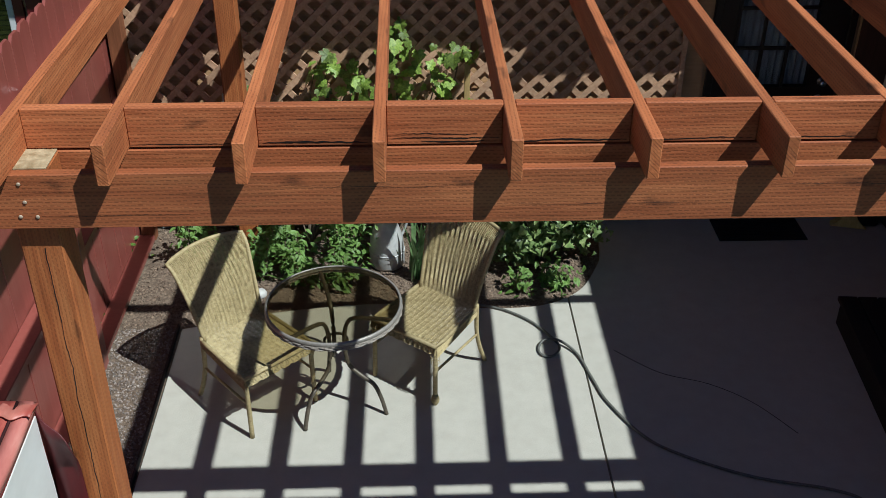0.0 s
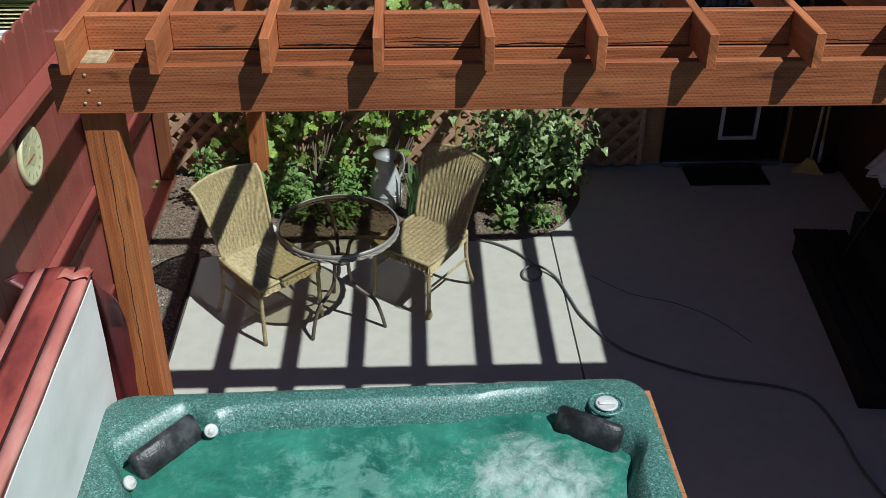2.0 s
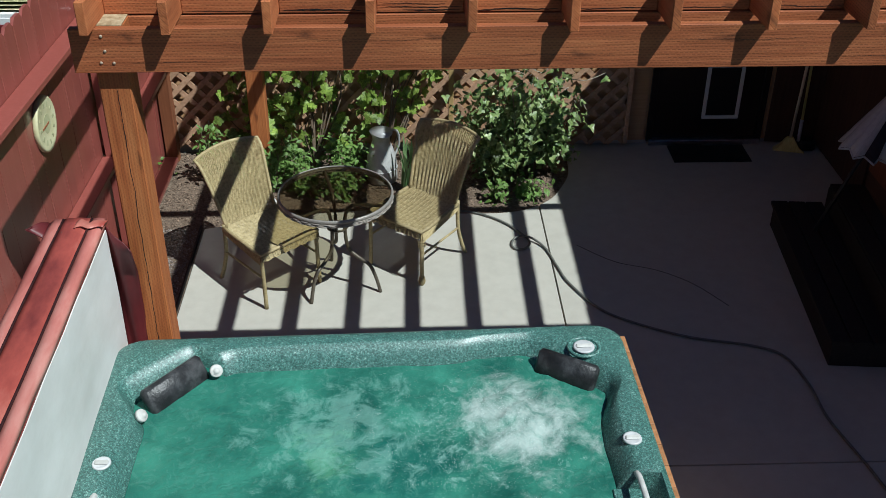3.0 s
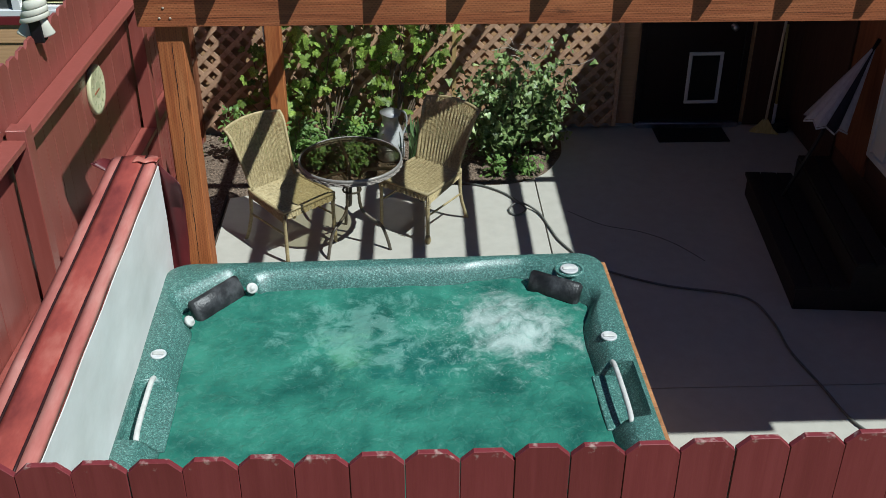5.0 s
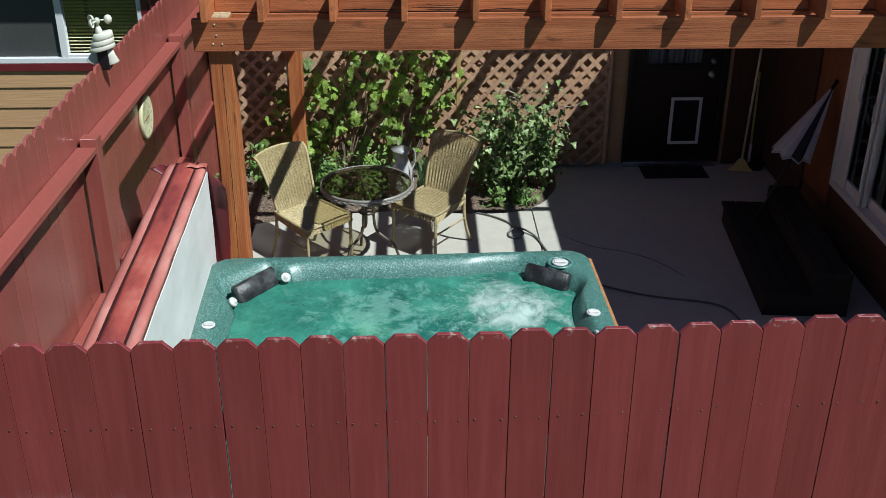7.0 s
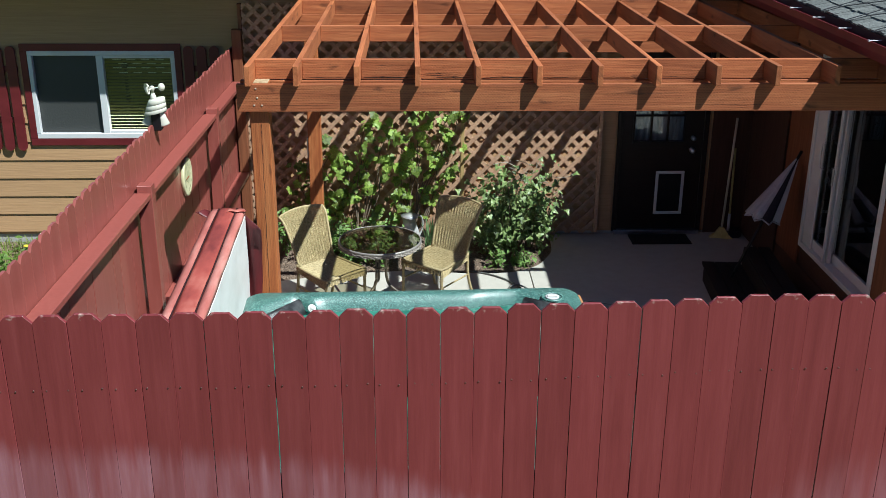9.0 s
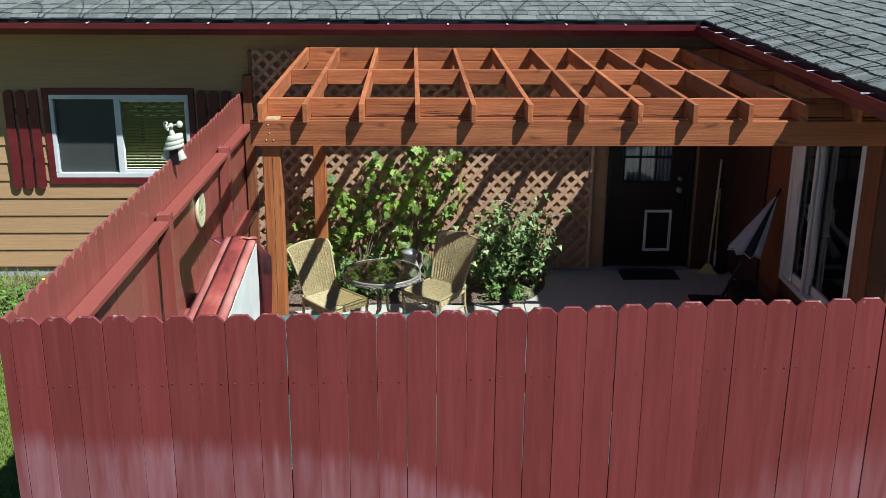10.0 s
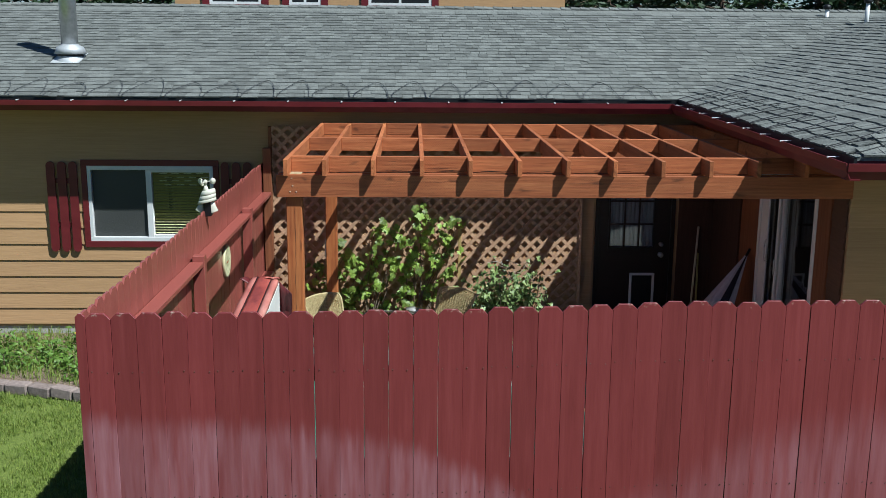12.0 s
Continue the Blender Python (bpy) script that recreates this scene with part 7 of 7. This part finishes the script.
for x, y, s in ((-0.52, 5.88, 0.07), (-0.45, 5.95, 0.05), (-0.6, 5.98, 0.045)):
    bm = bmesh.new()
    bmesh.ops.create_icosphere(bm, subdivisions=2, radius=s)
    for v in bm.verts:
        v.co *= 1 + 0.25 * noise.noise(v.co * 18 + Vector((x * 9, y, 0)))
        v.co.z *= 0.65
    bmesh.ops.translate(bm, verts=bm.verts, vec=(x, y, -0.03 + s * 0.5))
    solid("rock", bm, SLATE, "pale rock lying in the planting bed", "rock", group="rocks in the bed")
# black plastic edging between slab and gravel
EDGING = material("black_plastic_edging", [(0.012, 0.012, 0.012), (0.03, 0.03, 0.03)], 0.5)
solid("bed_edging", boxes((-0.938, -0.926, 2.9, 5.6, -0.1, 0.008)), EDGING, "black plastic strip edging the slab", "edging", kind="structure")

# ---- lawn and flower bed beside the house ----
EDGE_STONE = material("pinkish_concrete_edger", [(0.2, 0.155, 0.14), (0.34, 0.27, 0.245)], 0.9, (25, 25, 25), 3, 0.5)
bed_side = [(-7.2, 5.75), (-6.2, 5.55), (-5.2, 5.35), (-4.3, 5.15), (-3.6, 4.97), (-3.1, 4.8), (-2.5, 4.62), (-1.6, 4.4)]
line = smooth_line([(x, y, 0) for x, y in bed_side], 12)
outline = [(p.x, p.y) for p in line] + [(-1.6, 6.89), (-7.2, 6.89)]
solid("flower_bed", prism(bmesh.new(), outline, -0.2, -0.06), SOIL, "dark soil of the bed along the house wall", "soil", kind="structure")
bm = bmesh.new()
box(bm, -0.135, 0.135, -0.07, 0.07, -0.075, 0.05, bevel=0.014)
bmesh.ops.subdivide_edges(bm, edges=bm.edges[:], cuts=1)
for v in bm.verts:
    v.co += Vector((noise.noise(v.co * 17), noise.noise(v.co * 17 + Vector((5, 0, 0))), noise.noise(v.co * 17 + Vector((0, 5, 0))))) * 0.008
edger_mesh = finish(bm, "edging_stone", EDGE_STONE)
travelled, nxt = 0.0, 0.0
for a, b in zip(line, line[1:]):
    seg = (b - a).length
    while nxt <= travelled + seg:
        p = a.lerp(b, (nxt - travelled) / seg)
        d = b - a
        ob = new("edging_stone", edger_mesh)
        ob.matrix_basis = pose(p.x, p.y - 0.04, -0.085 + r.uniform(-0.006, 0.006), r.gauss(0, 2), r.gauss(0, 2), math.degrees(math.atan2(d.y, d.x)) + r.gauss(0, 2))
        tagged(ob, "weathered pinkish concrete edging stone between lawn and bed", "edging stone", "edging stones along the bed")
        nxt += 0.285
    travelled += seg


def blades(name, label, category, spots, height, width, mat, q, lean=0.5):
    vs, fs = [], []
    for x, y, z in spots:
        h = height * q.uniform(0.5, 1.3)
        a = q.uniform(0, math.tau)
        d = Vector((math.cos(a), math.sin(a), 0)) * h * q.uniform(0.1, lean)
        s = Vector((-d.y, d.x, 0)).normalized() * width * q.uniform(0.6, 1.2)
        p = Vector((x, y, z))
        k = len(vs)
        vs += [p - s, p + s, p + d * 0.4 + Vector((0, 0, h * 0.6)) + s * 0.7, p + d * 0.4 + Vector((0, 0, h * 0.6)) - s * 0.7, p + d + Vector((0, 0, h * 0.9))]
        fs += [(k, k + 1, k + 2, k + 3), (k + 3, k + 2, k + 4)]
    me = bpy.data.meshes.new(name)
    me.from_pydata(vs, [], fs)
    me.materials.append(mat)
    return tagged(new(name, me), label, category, kind="stuff")


def lawn_front(x):
    for (x0, y0), (x1, y1) in zip(bed_side, bed_side[1:]):
        if x0 <= x <= x1:
            return y0 + (y1 - y0) * (x - x0) / (x1 - x0)
    return 4.4


q = random.Random(77)
spots = []
while len(spots) < 42000:
    x, y = q.uniform(-5.6, -1.55), q.uniform(1.0, 5.6)
    if y < lawn_front(x) - 0.08 and noise.noise((x * 2.2, y * 2.2, 0)) > q.uniform(-1.2, 0.3) * 0.6:
        spots.append((x, y, -0.16))
blades("lawn_grass", "short mown green lawn with paler patches", "grass", spots, 0.05, 0.0035, GRASS, q, 0.9)
spots = []
while len(spots) < 7000:
    x, y = q.uniform(-6.0, -1.6), q.uniform(4.5, 6.85)
    if y > lawn_front(x) + 0.08:
        spots.append((x, y, -0.06))
blades("bed_grass", "long grass and weeds in the bed by the wall", "weeds", spots, 0.13, 0.004, GRASS, q, 0.7)
WEED = leafy("fresh_green_weed_leaf", [(0.09, 0.17, 0.025), (0.2, 0.33, 0.05)], 0.5, 0.3, 0.25)
weed_leaves = [leaf_mesh("leaf", OVAL, WEED, b, c) for b, c in ((0.1, 0.3), (0.4, 0.2), (0.2, 0.5))]
for i in range(46):
    x = -5.6 + 0.092 * i + q.gauss(0, 0.06)
    y = q.uniform(lawn_front(x) + 0.2, 6.6)
    root = thing("weed", "leafy green weed growing in the bed by the wall", "weed", group="weeds by the wall")
    h = q.uniform(0.1, 0.24)
    sp = [Vector((x + q.gauss(0, 0.11), y + q.gauss(0, 0.1), -0.05 + h * q.random())) for k in range(70)]
    part("stalk", tube(bmesh.new(), [(x, y, -0.08), (x + 0.01, y, h * 0.6)], 0.005, 5), STEM, root)
    foliage(root, sp, weed_leaves, OVAL, WEED, 0.075, q, (0, -0.2, 1), as_parts=20)
YELLOW = material("yellow_petal", [(0.7, 0.5, 0.02), (0.85, 0.68, 0.05)], 0.6)
for x, y, z in ((-2.72, 6.3, 0.17), (-2.62, 6.35, 0.22), (-2.85, 6.45, 0.13), (-2.9, 6.1, 0.12), (-3.6, 6.2, 0.15), (-3.4, 6.4, 0.18), (-2.5, 6.5, 0.24)):
    fl = thing("dandelion", "yellow dandelion flower on a thin stalk", "flower", group="dandelions in the bed")
    part("stalk", tube(bmesh.new(), [(x, y, -0.08), (x + 0.01, y - 0.01, z)], 0.003, 5), SMALL, fl)
    part("bloom", lathe(bmesh.new(), [(0.008, -0.01), (0.026, 0.0), (0.022, 0.01), (0.01, 0.014)], 10, (x + 0.01, y - 0.01, z)), YELLOW, fl)
